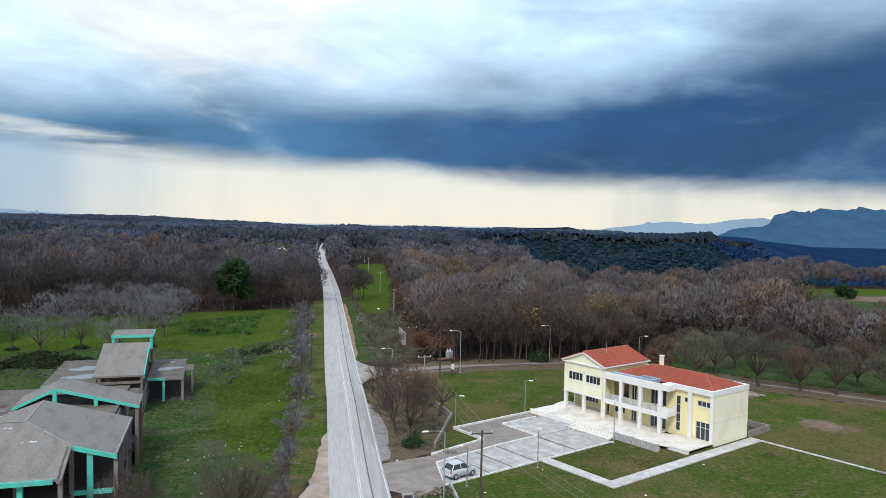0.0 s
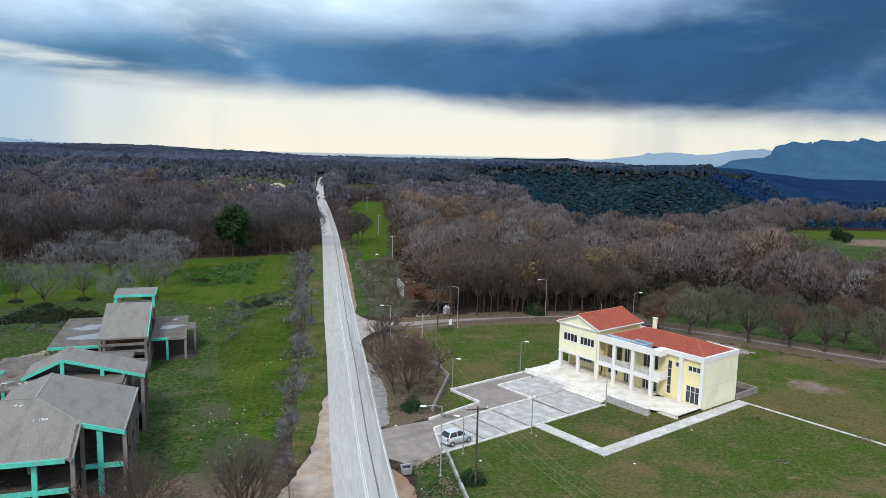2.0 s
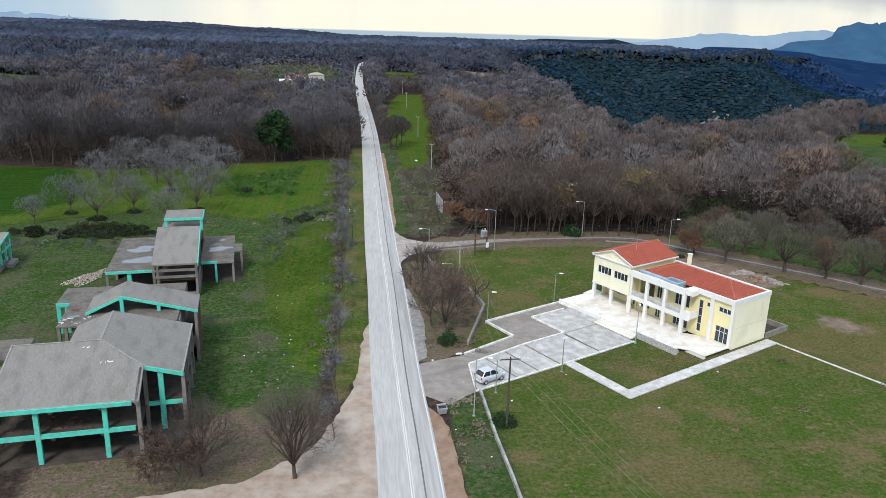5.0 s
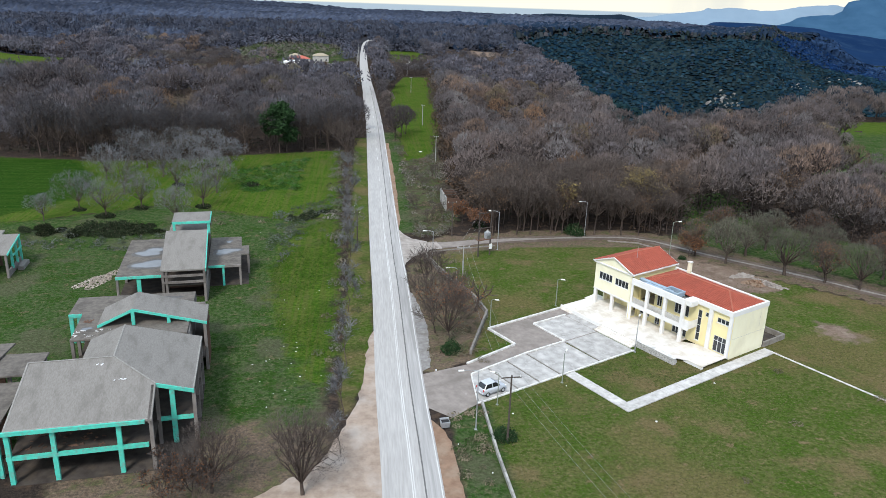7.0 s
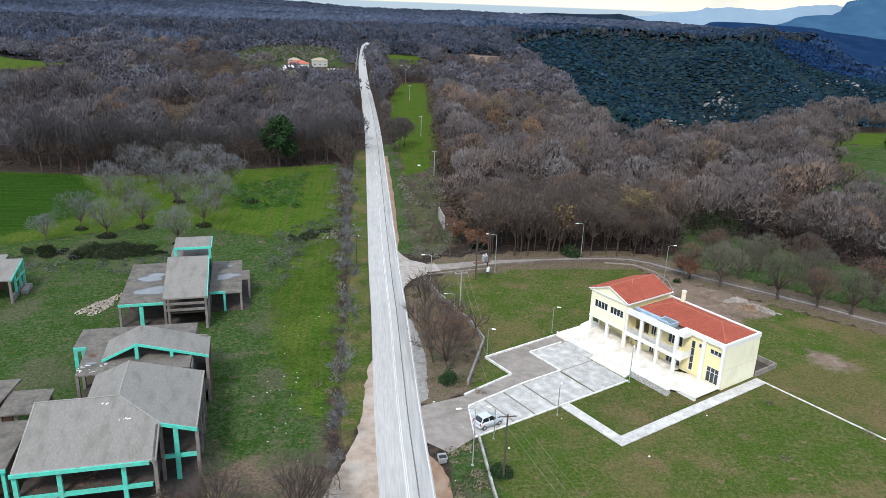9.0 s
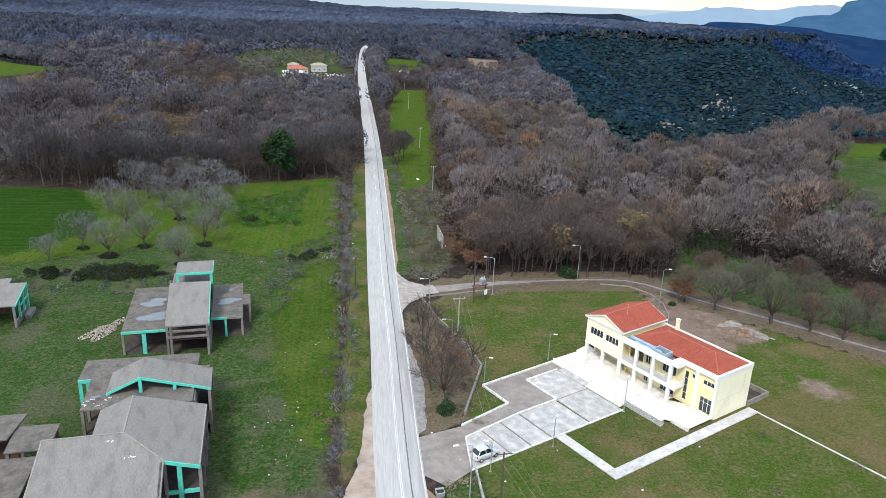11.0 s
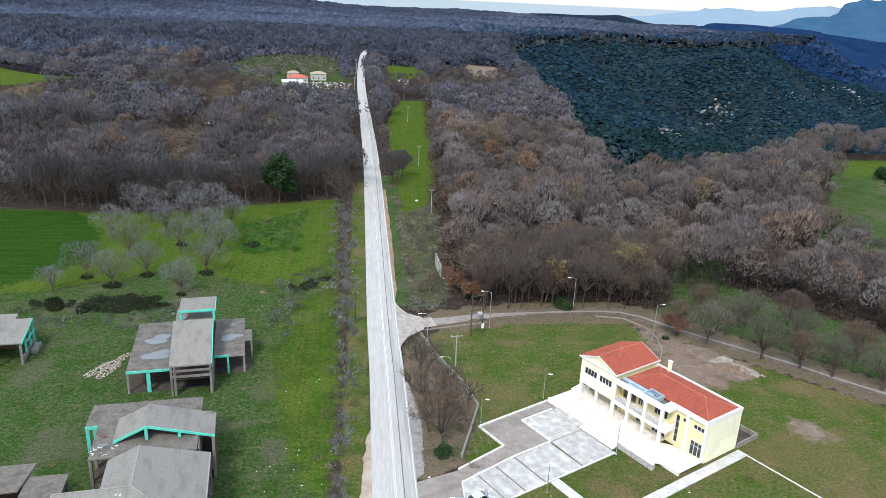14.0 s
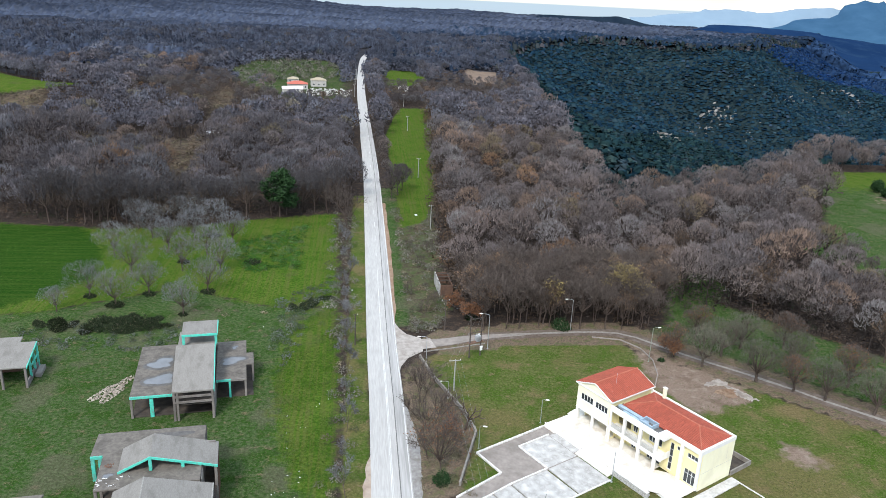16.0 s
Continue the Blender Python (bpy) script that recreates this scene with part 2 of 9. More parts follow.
M = {
    "asphalt": material("worn_asphalt", (0.435, 0.42, 0.398), (0.345, 0.335, 0.315), 2.2, 0.88, c=(0.30, 0.29, 0.275), c_scale=0.4, c_amount=0.5, stretch=(2.2, 0.14, 1), bump=0.15, bump_scale=20),
    "asphalt_old": material("patched_asphalt", (0.40, 0.388, 0.37), (0.30, 0.293, 0.28), 1.4, 0.9, c=(0.20, 0.195, 0.185), c_scale=0.5, c_amount=0.5, stretch=(2.4, 0.08, 1), bump=0.2, bump_scale=16),
    "seam": material("road_seam", (0.10, 0.10, 0.10), (0.17, 0.16, 0.15), 2.0, 0.9),
    "line": material("road_paint", (0.60, 0.60, 0.58), (0.50, 0.50, 0.48), 3.0, 0.7, c=(0.42, 0.41, 0.39), c_scale=1.5, c_amount=0.6, stretch=(1, 0.1, 1)),
    "dirt": material("bare_earth", (0.37, 0.295, 0.235), (0.27, 0.21, 0.165), 0.9, 0.95, c=(0.44, 0.39, 0.34), c_scale=0.25, c_amount=0.6, bump=0.5, bump_scale=5, spec=0.0),
    "dirt_red": material("reddish_earth", (0.27, 0.18, 0.125), (0.20, 0.13, 0.09), 1.1, 0.95, c=(0.30, 0.24, 0.18), c_scale=0.4, c_amount=0.6, bump=0.5, bump_scale=5, spec=0.0),
    "mouth": material("pale_gravel", (0.37, 0.34, 0.305), (0.28, 0.25, 0.225), 0.8, 0.95, c=(0.21, 0.175, 0.15), c_scale=0.4, c_amount=0.5, bump=0.4, bump_scale=6, spec=0.0),
    "track": material("track_gravel", (0.165, 0.135, 0.115), (0.105, 0.083, 0.068), 0.8, 0.95, c=(0.080, 0.060, 0.046), c_scale=0.3, c_amount=0.6, bump=0.4, bump_scale=6, spec=0.0),
    "gravel": material("grey_gravel", (0.29, 0.28, 0.265), (0.20, 0.19, 0.18), 1.6, 0.95, c=(0.14, 0.12, 0.10), c_scale=0.5, c_amount=0.5, bump=0.4, bump_scale=8, spec=0.0),
    "drive": material("driveway_concrete", (0.275, 0.242, 0.215), (0.205, 0.178, 0.156), 0.9, 0.9, c=(0.14, 0.122, 0.105), c_scale=0.22, c_amount=0.65, bump=0.2, bump_scale=12),
    "slab": material("stained_paving", (0.42, 0.408, 0.385), (0.265, 0.255, 0.238), 1.6, 0.85, c=(0.62, 0.605, 0.575), c_scale=0.8, c_amount=0.65, bump=0.2, bump_scale=12, rnd=0.06),
    "path": material("stained_path_concrete", (0.52, 0.505, 0.475), (0.37, 0.355, 0.33), 2.2, 0.88, c=(0.64, 0.625, 0.595), c_scale=0.7, c_amount=0.6, rnd=0.08, bump=0.2),
    "kerb": material("whitewashed_kerb", (0.72, 0.71, 0.68), (0.52, 0.51, 0.48), 1.2, 0.85, c=(0.38, 0.37, 0.34), c_scale=0.6, c_amount=0.5, rnd=0.05, bump=0.2),
    "kerb_grey": material("weathered_wall", (0.42, 0.41, 0.38), (0.28, 0.27, 0.25), 1.6, 0.9, c=(0.16, 0.15, 0.13), c_scale=0.9, c_amount=0.6, rnd=0.12, bump=0.3),
    "kerb_dark": material("mossy_kerb", (0.165, 0.148, 0.128), (0.25, 0.232, 0.205), 1.5, 0.9, bump=0.3),
    "white": material("white_render", (0.74, 0.73, 0.70), (0.68, 0.67, 0.64), 0.6, 0.8, c=(0.60, 0.58, 0.53), c_scale=0.5, c_amount=0.3, stretch=(1, 1, 0.4), bump=0.05, bump_scale=20),
    "marble": material("pale_terrace_stone", (0.74, 0.71, 0.65), (0.64, 0.60, 0.53), 0.8, 0.6, c=(0.42, 0.34, 0.25), c_scale=0.6, c_amount=0.5, bump=0.05, rnd=0.05),
    "yellow": material("pale_yellow_render", (0.82, 0.73, 0.40), (0.78, 0.68, 0.36), 0.6, 0.85, c=(0.64, 0.55, 0.31), c_scale=0.4, c_amount=0.4, stretch=(1, 1, 0.35), bump=0.05, bump_scale=20),
    "cream": material("cream_render", (0.80, 0.77, 0.58), (0.76, 0.72, 0.52), 0.6, 0.85, c=(0.62, 0.58, 0.43), c_scale=0.5, c_amount=0.4, stretch=(1, 1, 0.7), bump=0.05, bump_scale=20),
    "tile": material("clay_roof_tile", (0.34, 0.084, 0.050), (0.25, 0.058, 0.037), 5.0, 0.8, c=(0.22, 0.058, 0.038), c_scale=0.25, c_amount=0.3, island=0.11, bump=0.15),
    "ridge": material("ridge_tile", (0.40, 0.13, 0.08), (0.30, 0.09, 0.055), 3.0, 0.8, rnd=0.1),
    "stone": material("rubble_stone", (0.50, 0.49, 0.46), (0.24, 0.23, 0.22), 4.5, 0.9, island=0.25, bump=0.4),
    "alu": material("aluminium_frame", (0.62, 0.63, 0.63), (0.52, 0.53, 0.53), 2.0, 0.45, spec=0.5),
    "steel": material("galvanised_steel", (0.42, 0.43, 0.44), (0.32, 0.33, 0.34), 3.0, 0.5, metal=0.4),
    "vent": material("blue_grey_duct", (0.36, 0.45, 0.52), (0.28, 0.36, 0.43), 1.0, 0.4, metal=0.2),
    "felt": material("dark_roof_felt", (0.15, 0.145, 0.14), (0.10, 0.098, 0.095), 2.0, 0.95, c=(0.22, 0.21, 0.20), c_scale=0.7, c_amount=0.5),
    "rail": material("grey_rail_panel", (0.55, 0.54, 0.50), (0.44, 0.43, 0.40), 1.2, 0.8, c=(0.33, 0.31, 0.28), c_scale=1.0, c_amount=0.5),
    "glass": glass_material("window_glass", (0.03, 0.035, 0.04)),
    "dark_wood": material("dark_door", (0.10, 0.06, 0.04), (0.07, 0.045, 0.03), 2.0, 0.6),
    "interior": material("bare_plaster", (0.45, 0.40, 0.28), (0.36, 0.32, 0.22), 0.8, 0.9),
    "concrete": material("weathered_concrete", (0.232, 0.220, 0.200), (0.182, 0.171, 0.154), 5.0, 0.92, c=(0.125, 0.116, 0.103), c_scale=0.55, c_amount=0.5, stretch=(1.5, 0.5, 1), bump=0.5, bump_scale=9, spec=0.12),
    "concrete_lip": material("pale_concrete_lip", (0.30, 0.29, 0.268), (0.22, 0.21, 0.19), 3.0, 0.92, bump=0.3, spec=0.1),
    "concrete_dark": material("stained_roof_concrete", (0.165, 0.148, 0.128), (0.115, 0.103, 0.09), 1.8, 0.9, c=(0.075, 0.068, 0.06), c_scale=0.55, c_amount=0.7, bump=0.3, bump_scale=8, spec=0.1),
    "concrete_raw": material("raw_concrete_frame", (0.24, 0.22, 0.20), (0.15, 0.135, 0.125), 1.2, 0.92, c=(0.09, 0.08, 0.07), c_scale=0.5, c_amount=0.6, stretch=(1, 1, 0.4), bump=0.3, bump_scale=8, spec=0.12),
    # floor colour darkened to hold the deep shade inside the open shells
    "floor_shade": material("shade_dark_floor_slab", (0.075, 0.066, 0.058), (0.05, 0.043, 0.038), 1.0, 0.95, c=(0.10, 0.08, 0.06), c_scale=0.6, c_amount=0.5, bump=0.3, spec=0.0),
    "turq": material("turquoise_paint", (0.085, 0.56, 0.43), (0.06, 0.46, 0.36), 1.5, 0.7, c=(0.17, 0.27, 0.235), c_scale=2.2, c_amount=0.75, bump=0.1),
    # brick kept dark as well, for the shade on the shells' inner walls
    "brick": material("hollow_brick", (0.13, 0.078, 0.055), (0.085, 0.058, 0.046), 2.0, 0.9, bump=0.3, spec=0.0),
    "puddle": material("standing_water", (0.17, 0.175, 0.185), (0.15, 0.155, 0.165), 0.8, 0.22, spec=0.25),
    "damp": material("damp_concrete", (0.075, 0.070, 0.066), (0.115, 0.108, 0.10), 1.5, 0.7),
    "rust": material("rusty_steel", (0.16, 0.09, 0.06), (0.10, 0.06, 0.045), 3.0, 0.9),
    "bark": material("grey_brown_bark", (0.105, 0.082, 0.068), (0.06, 0.047, 0.04), 3.0, 0.95, island=0.2, bump=0.4, spec=0.0),
    "twig": material("bare_twigs", (0.122, 0.101, 0.089), (0.078, 0.065, 0.058), 1.0, 0.95, island=0.35, rnd=0.15, spec=0.0),
    "twig_grey": material("grey_orchard_twigs", (0.175, 0.18, 0.188), (0.115, 0.118, 0.125), 1.0, 0.95, island=0.3, rnd=0.12, spec=0.0),
    "twig_olive": material("lichen_grey_twigs", (0.128, 0.128, 0.096), (0.082, 0.080, 0.064), 1.0, 0.95, island=0.35, rnd=0.2, spec=0.0),
    "twig_cool": material("cool_grey_twigs", (0.078, 0.075, 0.078), (0.050, 0.048, 0.051), 1.0, 0.95, island=0.35, rnd=0.2, spec=0.0),
    "dry_leaf": material("dry_oak_leaves", (0.185, 0.092, 0.048), (0.115, 0.06, 0.036), 1.0, 0.9, island=0.4, rnd=0.12, spec=0.0),
    "oak_leaf": material("withered_oak_leaves", (0.165, 0.112, 0.075), (0.11, 0.075, 0.052), 1.0, 0.9, island=0.35, rnd=0.15, spec=0.0),
    "gold_leaf": material("golden_leaves", (0.21, 0.165, 0.075), (0.14, 0.11, 0.05), 1.0, 0.9, island=0.35, spec=0.0),
    "pine": material("dark_evergreen_leaves", (0.030, 0.062, 0.024), (0.015, 0.032, 0.014), 1.5, 0.9, island=0.4, spec=0.0),
    "bush": material("bramble_leaves", (0.032, 0.043, 0.022), (0.018, 0.025, 0.014), 1.5, 0.9, island=0.4, rnd=0.2, spec=0.0),
    "dry_bush": material("dry_scrub", (0.17, 0.15, 0.11), (0.11, 0.10, 0.07), 1.5, 0.95, island=0.4, rnd=0.2, spec=0.0),
    "wood_stuff": material("bare_wood_canopy", (1.0, 1.0, 1.0), (0.72, 0.70, 0.70), 0.6, 0.95, island=0.24, tint="tree_tint", spec=0.0),
    "wood_far": material("far_wood_canopy", (1.0, 1.0, 1.0), (0.80, 0.80, 0.80), 0.02, 0.95, island=0.06, tint="tree_tint", spec=0.0),
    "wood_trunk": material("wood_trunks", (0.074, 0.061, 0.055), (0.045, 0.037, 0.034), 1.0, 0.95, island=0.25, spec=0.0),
    "maquis": material("evergreen_scrub", (1.0, 1.0, 1.0), (0.7, 0.7, 0.7), 0.05, 0.95, island=0.12, tint="tree_tint", spec=0.0),
    "silver": material("silver_car_paint", (0.52, 0.545, 0.575), (0.48, 0.50, 0.53), 1.0, 0.28, metal=0.15, spec=0.6),
    "rubber": material("tyre_rubber", (0.02, 0.02, 0.02), (0.03, 0.03, 0.03), 2.0, 0.9),
    "car_glass": glass_material("car_glass", (0.015, 0.018, 0.02)),
    "lamp_red": material("tail_lamp", (0.45, 0.03, 0.02), (0.35, 0.02, 0.02), 2.0, 0.3),
    "lamp_white": material("lamp_housing", (0.78, 0.78, 0.76), (0.70, 0.70, 0.68), 2.0, 0.4),
    "pole_green": material("green_grey_lamp_post", (0.24, 0.27, 0.22), (0.17, 0.19, 0.16), 2.0, 0.7),
    "pole_wood": material("tarred_pole", (0.085, 0.068, 0.055), (0.055, 0.045, 0.04), 2.0, 0.9),
    "pole_conc": material("concrete_pole", (0.34, 0.34, 0.32), (0.26, 0.26, 0.25), 2.0, 0.9),
    "wire": material("overhead_wire", (0.26, 0.27, 0.27), (0.21, 0.22, 0.22), 1.0, 0.6),
    "rubble": material("lime_rubble", (0.44, 0.39, 0.335), (0.27, 0.23, 0.195), 2.0, 0.95, island=0.4, spec=0.0),
    "stone_pale": material("pale_stone_blocks", (0.55, 0.54, 0.52), (0.36, 0.35, 0.33), 0.3, 0.85, island=0.45),
    "litter_white": material("white_litter", (0.72, 0.73, 0.74), (0.6, 0.6, 0.6), 2.0, 0.7),
    "rock": material("limestone", (0.26, 0.25, 0.235), (0.15, 0.145, 0.135), 0.2, 0.95, island=0.2, spec=0.0),
    # blue distance haze is mixed into the colours of these far backdrops
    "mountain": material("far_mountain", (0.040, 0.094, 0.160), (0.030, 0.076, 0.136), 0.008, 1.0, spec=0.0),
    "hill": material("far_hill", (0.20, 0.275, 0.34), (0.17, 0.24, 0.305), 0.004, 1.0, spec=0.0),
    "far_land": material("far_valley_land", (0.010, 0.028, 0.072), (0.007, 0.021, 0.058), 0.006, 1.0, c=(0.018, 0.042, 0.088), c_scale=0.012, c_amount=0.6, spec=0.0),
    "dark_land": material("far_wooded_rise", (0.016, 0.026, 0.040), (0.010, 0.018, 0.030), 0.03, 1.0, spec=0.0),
    "red_far": material("far_red_roof", (0.45, 0.13, 0.09), (0.36, 0.10, 0.07), 1.0, 0.9),
    "yel_far": material("far_yellow_roof", (0.36, 0.31, 0.22), (0.29, 0.25, 0.18), 1.0, 0.9),
    "far_wall": material("far_house_wall", (0.46, 0.45, 0.42), (0.36, 0.345, 0.32), 1.0, 0.9),
}


# ---- building blocks ----
def finish(name, bm, mat, smooth=False):
    me = bpy.data.meshes.new(name)
    bm.normal_update()
    bm.to_mesh(me)
    bm.free()
    if mat is not None:
        me.materials.append(M[mat] if isinstance(mat, str) else mat)
    if smooth:
        me.polygons.foreach_set("use_smooth", [True] * len(me.polygons))
    return me


def part(name, bm, mat, parent=None, label="", smooth=False):
    ob = new(name, finish(name, bm, mat, smooth))
    if parent is not None:
        ob.parent = parent
    if label:
        ob["label"] = label
    return ob


def thing(name, m, label, category, group="", kind=""):
    ob = new(name)
    ob.matrix_world = m
    return tagged(ob, label, category, group, kind)


def solid(name, bm, mat, label, category, m=None, group="", kind="", smooth=False):
    ob = new(name, finish(name, bm, mat, smooth))
    if m is not None:
        ob.matrix_world = m
    return tagged(ob, label, category, group, kind)


def box(bm, x0, x1, y0, y1, z0, z1):
    v = [bm.verts.new((x, y, z)) for z in (z0, z1) for y in (y0, y1) for x in (x0, x1)]
    for f in ((0, 2, 3, 1), (4, 5, 7, 6), (0, 1, 5, 4), (2, 6, 7, 3), (0, 4, 6, 2), (1, 3, 7, 5)):
        bm.faces.new([v[i] for i in f])


def boxes(*rows):
    bm = bmesh.new()
    for r in rows:
        box(bm, *r)
    return bm


def bevelled(bm, w=0.02):
    bmesh.ops.bevel(bm, geom=list(bm.edges), offset=w, segments=1, affect="EDGES", profile=0.5)
    return bm


def prism(bm, pts, z0, z1):
    """An upright prism on a plan polygon; z0 and z1 may be numbers or functions of the plan."""
    lo = [bm.verts.new((x, y, z0(x, y) if callable(z0) else z0)) for x, y in pts]
    hi = [bm.verts.new((x, y, z1(x, y) if callable(z1) else z1)) for x, y in pts]
    n = len(pts)
    bm.faces.new(lo[::-1])
    bm.faces.new(hi)
    for i in range(n):
        j = (i + 1) % n
        bm.faces.new((lo[i], lo[j], hi[j], hi[i]))
    bmesh.ops.recalc_face_normals(bm, faces=list(bm.faces))
    return bm


def hull(bm, pts8):
    """A block from eight corners: four below, four above, each round."""
    v = [bm.verts.new(p) for p in pts8]
    for f in ((3, 2, 1, 0), (4, 5, 6, 7), (0, 1, 5, 4), (1, 2, 6, 5), (2, 3, 7, 6), (3, 0, 4, 7)):
        bm.faces.new([v[i] for i in f])


def tube(bm, a, b, r0, r1=None, n=6):
    a, b = Vector(a), Vector(b)
    r1 = r0 if r1 is None else r1
    d = (b - a).normalized()
    s = d.orthogonal().normalized()
    t = d.cross(s)
    ring = [[bm.verts.new(p + r * (math.cos(k * math.tau / n) * s + math.sin(k * math.tau / n) * t)) for k in range(n)] for p, r in ((a, r0), (b, r1))]
    for k in range(n):
        bm.faces.new((ring[0][k], ring[0][(k + 1) % n], ring[1][(k + 1) % n], ring[1][k]))
    bm.faces.new(ring[0][::-1])
    bm.faces.new(ring[1])


def ribbon(bm, centre, half, z, left=None):
    """A flat strip along a plan line, a little above z(x, y)."""
    rows = []
    for i, (x, y) in enumerate(centre):
        x0, y0 = centre[max(i - 1, 0)]
        x1, y1 = centre[min(i + 1, len(centre) - 1)]
        d = Vector((x1 - x0, y1 - y0)).normalized()
        n = Vector((d.y, -d.x))
        lo, hi = half(i) if callable(half) else (-half, half)
        rows.append([bm.verts.new((x + n.x * k, y + n.y * k, z(x, y))) for k in (lo, hi)])
    for p, q in zip(rows, rows[1:]):
        bm.faces.new((p[0], p[1], q[1], q[0]))


def spline(pts, step):
    """Points every step metres on a smooth line through pts."""
    out = []
    P = [Vector(p) for p in pts]
    P = [2 * P[0] - P[1]] + P + [2 * P[-1] - P[-2]]
    for i in range(1, len(P) - 2):
        n = max(1, int((P[i + 1] - P[i]).length / step))
        for k in range(n):
            t = k / n
            a, b, c, d = P[i - 1], P[i], P[i + 1], P[i + 2]
            out.append(tuple(0.5 * (2 * b + (c - a) * t + (2 * a - 5 * b + 4 * c - d) * t * t + (3 * b - a - 3 * c + d) * t ** 3)))
    out.append(tuple(P[-2]))
    return out


def inside(x, y, poly):
    """Whether arrays of points lie in a polygon."""
    x, y = np.asarray(x, float), np.asarray(y, float)
    hit = np.zeros(x.shape, bool)
    for (x0, y0), (x1, y1) in zip(poly, poly[1:] + poly[:1]):
        if y0 != y1:
            hit ^= ((y0 > y) != (y1 > y)) & (x < (x1 - x0) * (y - y0) / (y1 - y0) + x0)
    return hit


def edge_distance(x, y, line):
    """Distance from arrays of points to a plan polyline."""
    x, y = np.asarray(x, float), np.asarray(y, float)
    best = np.full(x.shape, 1e9)
    for (x0, y0), (x1, y1) in zip(line, line[1:]):
        dx, dy = x1 - x0, y1 - y0
        k = np.clip(((x - x0) * dx + (y - y0) * dy) / (dx * dx + dy * dy), 0, 1)
        best = np.minimum(best, np.hypot(x - x0 - k * dx, y - y0 - k * dy))
    return best


# ---- the lie of the land ----
RIM = [(4900, -60), (2600, 60), (700, 215), (400, 300), (260, 337), (212, 336), (196, 314), (180, 303), (147, 286), (119, 266), (94, 247), (85, 254), (87, 290), (94, 335), (108, 430), (122, 560),
       (143, 706), (165, 900), (195, 1050), (245, 1130), (330, 1240), (447, 1330), (620, 1300), (780, 1440), (980, 1750), (1240, 2100), (2300, 3700), (3100, 4900)]
GORGE = RIM + [(4950, 4950)]


def ground_z(x, y):
    x, y = np.asarray(x, float), np.asarray(y, float)
    d = edge_distance(x, y, RIM) * inside(x, y, GORGE)
    k = np.clip(d / 300, 0, 1)
    z = -118 * (1 - (1 - k) ** 1.7)
    # ribs and gullies on the slopes
    z += np.clip(d / 60, 0, 1) * (11 * np.sin(x / 47 + 1.3 * np.sin(y / 83)) + 11 * np.sin(y / 81 + x / 110 + np.sin(x / 67)))
    # swells of the plateau, far from the site
    far = np.clip((np.hypot(x, y - 120) - 260) / 500, 0, 1)
    z += far * (3.0 * np.sin(x / 160 + 0.7) * np.cos(y / 210) + 2.0 * np.sin(y / 97 + x / 220) - 1.0)
    # hollows and rises under the woods on the left
    z += np.clip((-x - 14) / 60, 0, 1) * np.clip((y - 262) / 60, 0, 1) * np.clip((1100 - y) / 300, 0, 1) * (1 - np.clip((y - 420) / 60, 0, 1) * np.clip((x + 160) / 50, 0, 1)) * (6.0 * np.sin(y / 31 + x / 60 + 1.2 * np.sin(x / 48)) - 3.0)
    # long swells towards the horizon
    z += np.clip((y - 900) / 700, 0, 1) * ~inside(x, y, GORGE) * (8 * np.sin(y / 75 + 2 * np.sin(x / 260)) - 4)
    z -= np.clip((y - 1500) / 3000, 0, 1.2) * 45 * np.clip((x + 900) / 900, 0, 1)
    # the plateau sinks towards the open valley
    z -= 34 * np.clip((x - 800) / 650, 0, 1) * np.clip((y - 1300) / 700, 0, 1)
    return z


def gz(x, y):
    return float(ground_z(np.array([x]), np.array([y]))[0])


C_SITE = Matrix.Translation((46.82, 90.26, 0)) @ Matrix.Rotation(math.atan2(-0.876, 0.482), 4, "Z")   # site plan: local x = -u, y = v
C_LEFT = Matrix.Translation((-22.8, 74.6, 0)) @ Matrix.Rotation(radians(8.4), 4, "Z")


def site_xy(u, v):
    p = C_SITE @ Vector((-u, v, 0))
    return (p.x, p.y)


def left_xy(a, b):
    p = C_LEFT @ Vector((a, b, 0))
    return (p.x, p.y)


ROAD = spline([(0.9, -120), (0.75, 20), (0.62, 65), (0.3, 85), (0.25, 120), (0.0, 143), (-0.1, 220), (-0.35, 300), (-2.0, 400), (-3.5, 491), (-4.4, 590), (-4.3, 657),
               (-3.0, 760), (0, 830), (9, 905), (24, 960), (50, 1000)], 6)
TRACK = spline([(2.8, 138.5), (8, 141), (14, 142.2), (20, 144), (30, 145.5), (42, 146.5), (53, 146), (59, 141), (64, 135.5), (71, 129.2), (80, 120.5), (87, 113), (95, 105.5), (112, 90), (130, 70)], 3)
STRIP = [(5.5, 147), (5.4, 213), (6, 258), (11, 350), (16, 420), (21, 475), (29, 480), (35, 453), (29, 350), (23, 259), (19, 213), (18, 160), (12, 147)]
STRIP_GREEN = [(8, 222), (8, 258), (8, 307), (8.5, 379), (14, 430), (20, 470), (38, 474), (35, 430), (29.5, 344), (22.5, 265), (17, 230)]
FIELD_FAR = [(-260, 231), (-113, 222), (-79, 218), (-55, 221), (-44, 227), (-12, 237), (-10, 165), (-17, 158), (-30, 163), (-48, 172), (-75, 158), (-110, 152), (-260, 160)]
FIELD_DEEP = [(-260, 231), (-113, 222), (-86, 219), (-74, 200), (-70, 178), (-84, 160), (-110, 152), (-260, 160)]
FIELD_NEAR = [(-21, 128), (-19, 150), (-13, 160), (-9.7, 160), (-8.6, 120), (-8.4, 96), (-9.4, 86), (-12, 85), (-14, 93), (-16.5, 101), (-18.5, 109)]
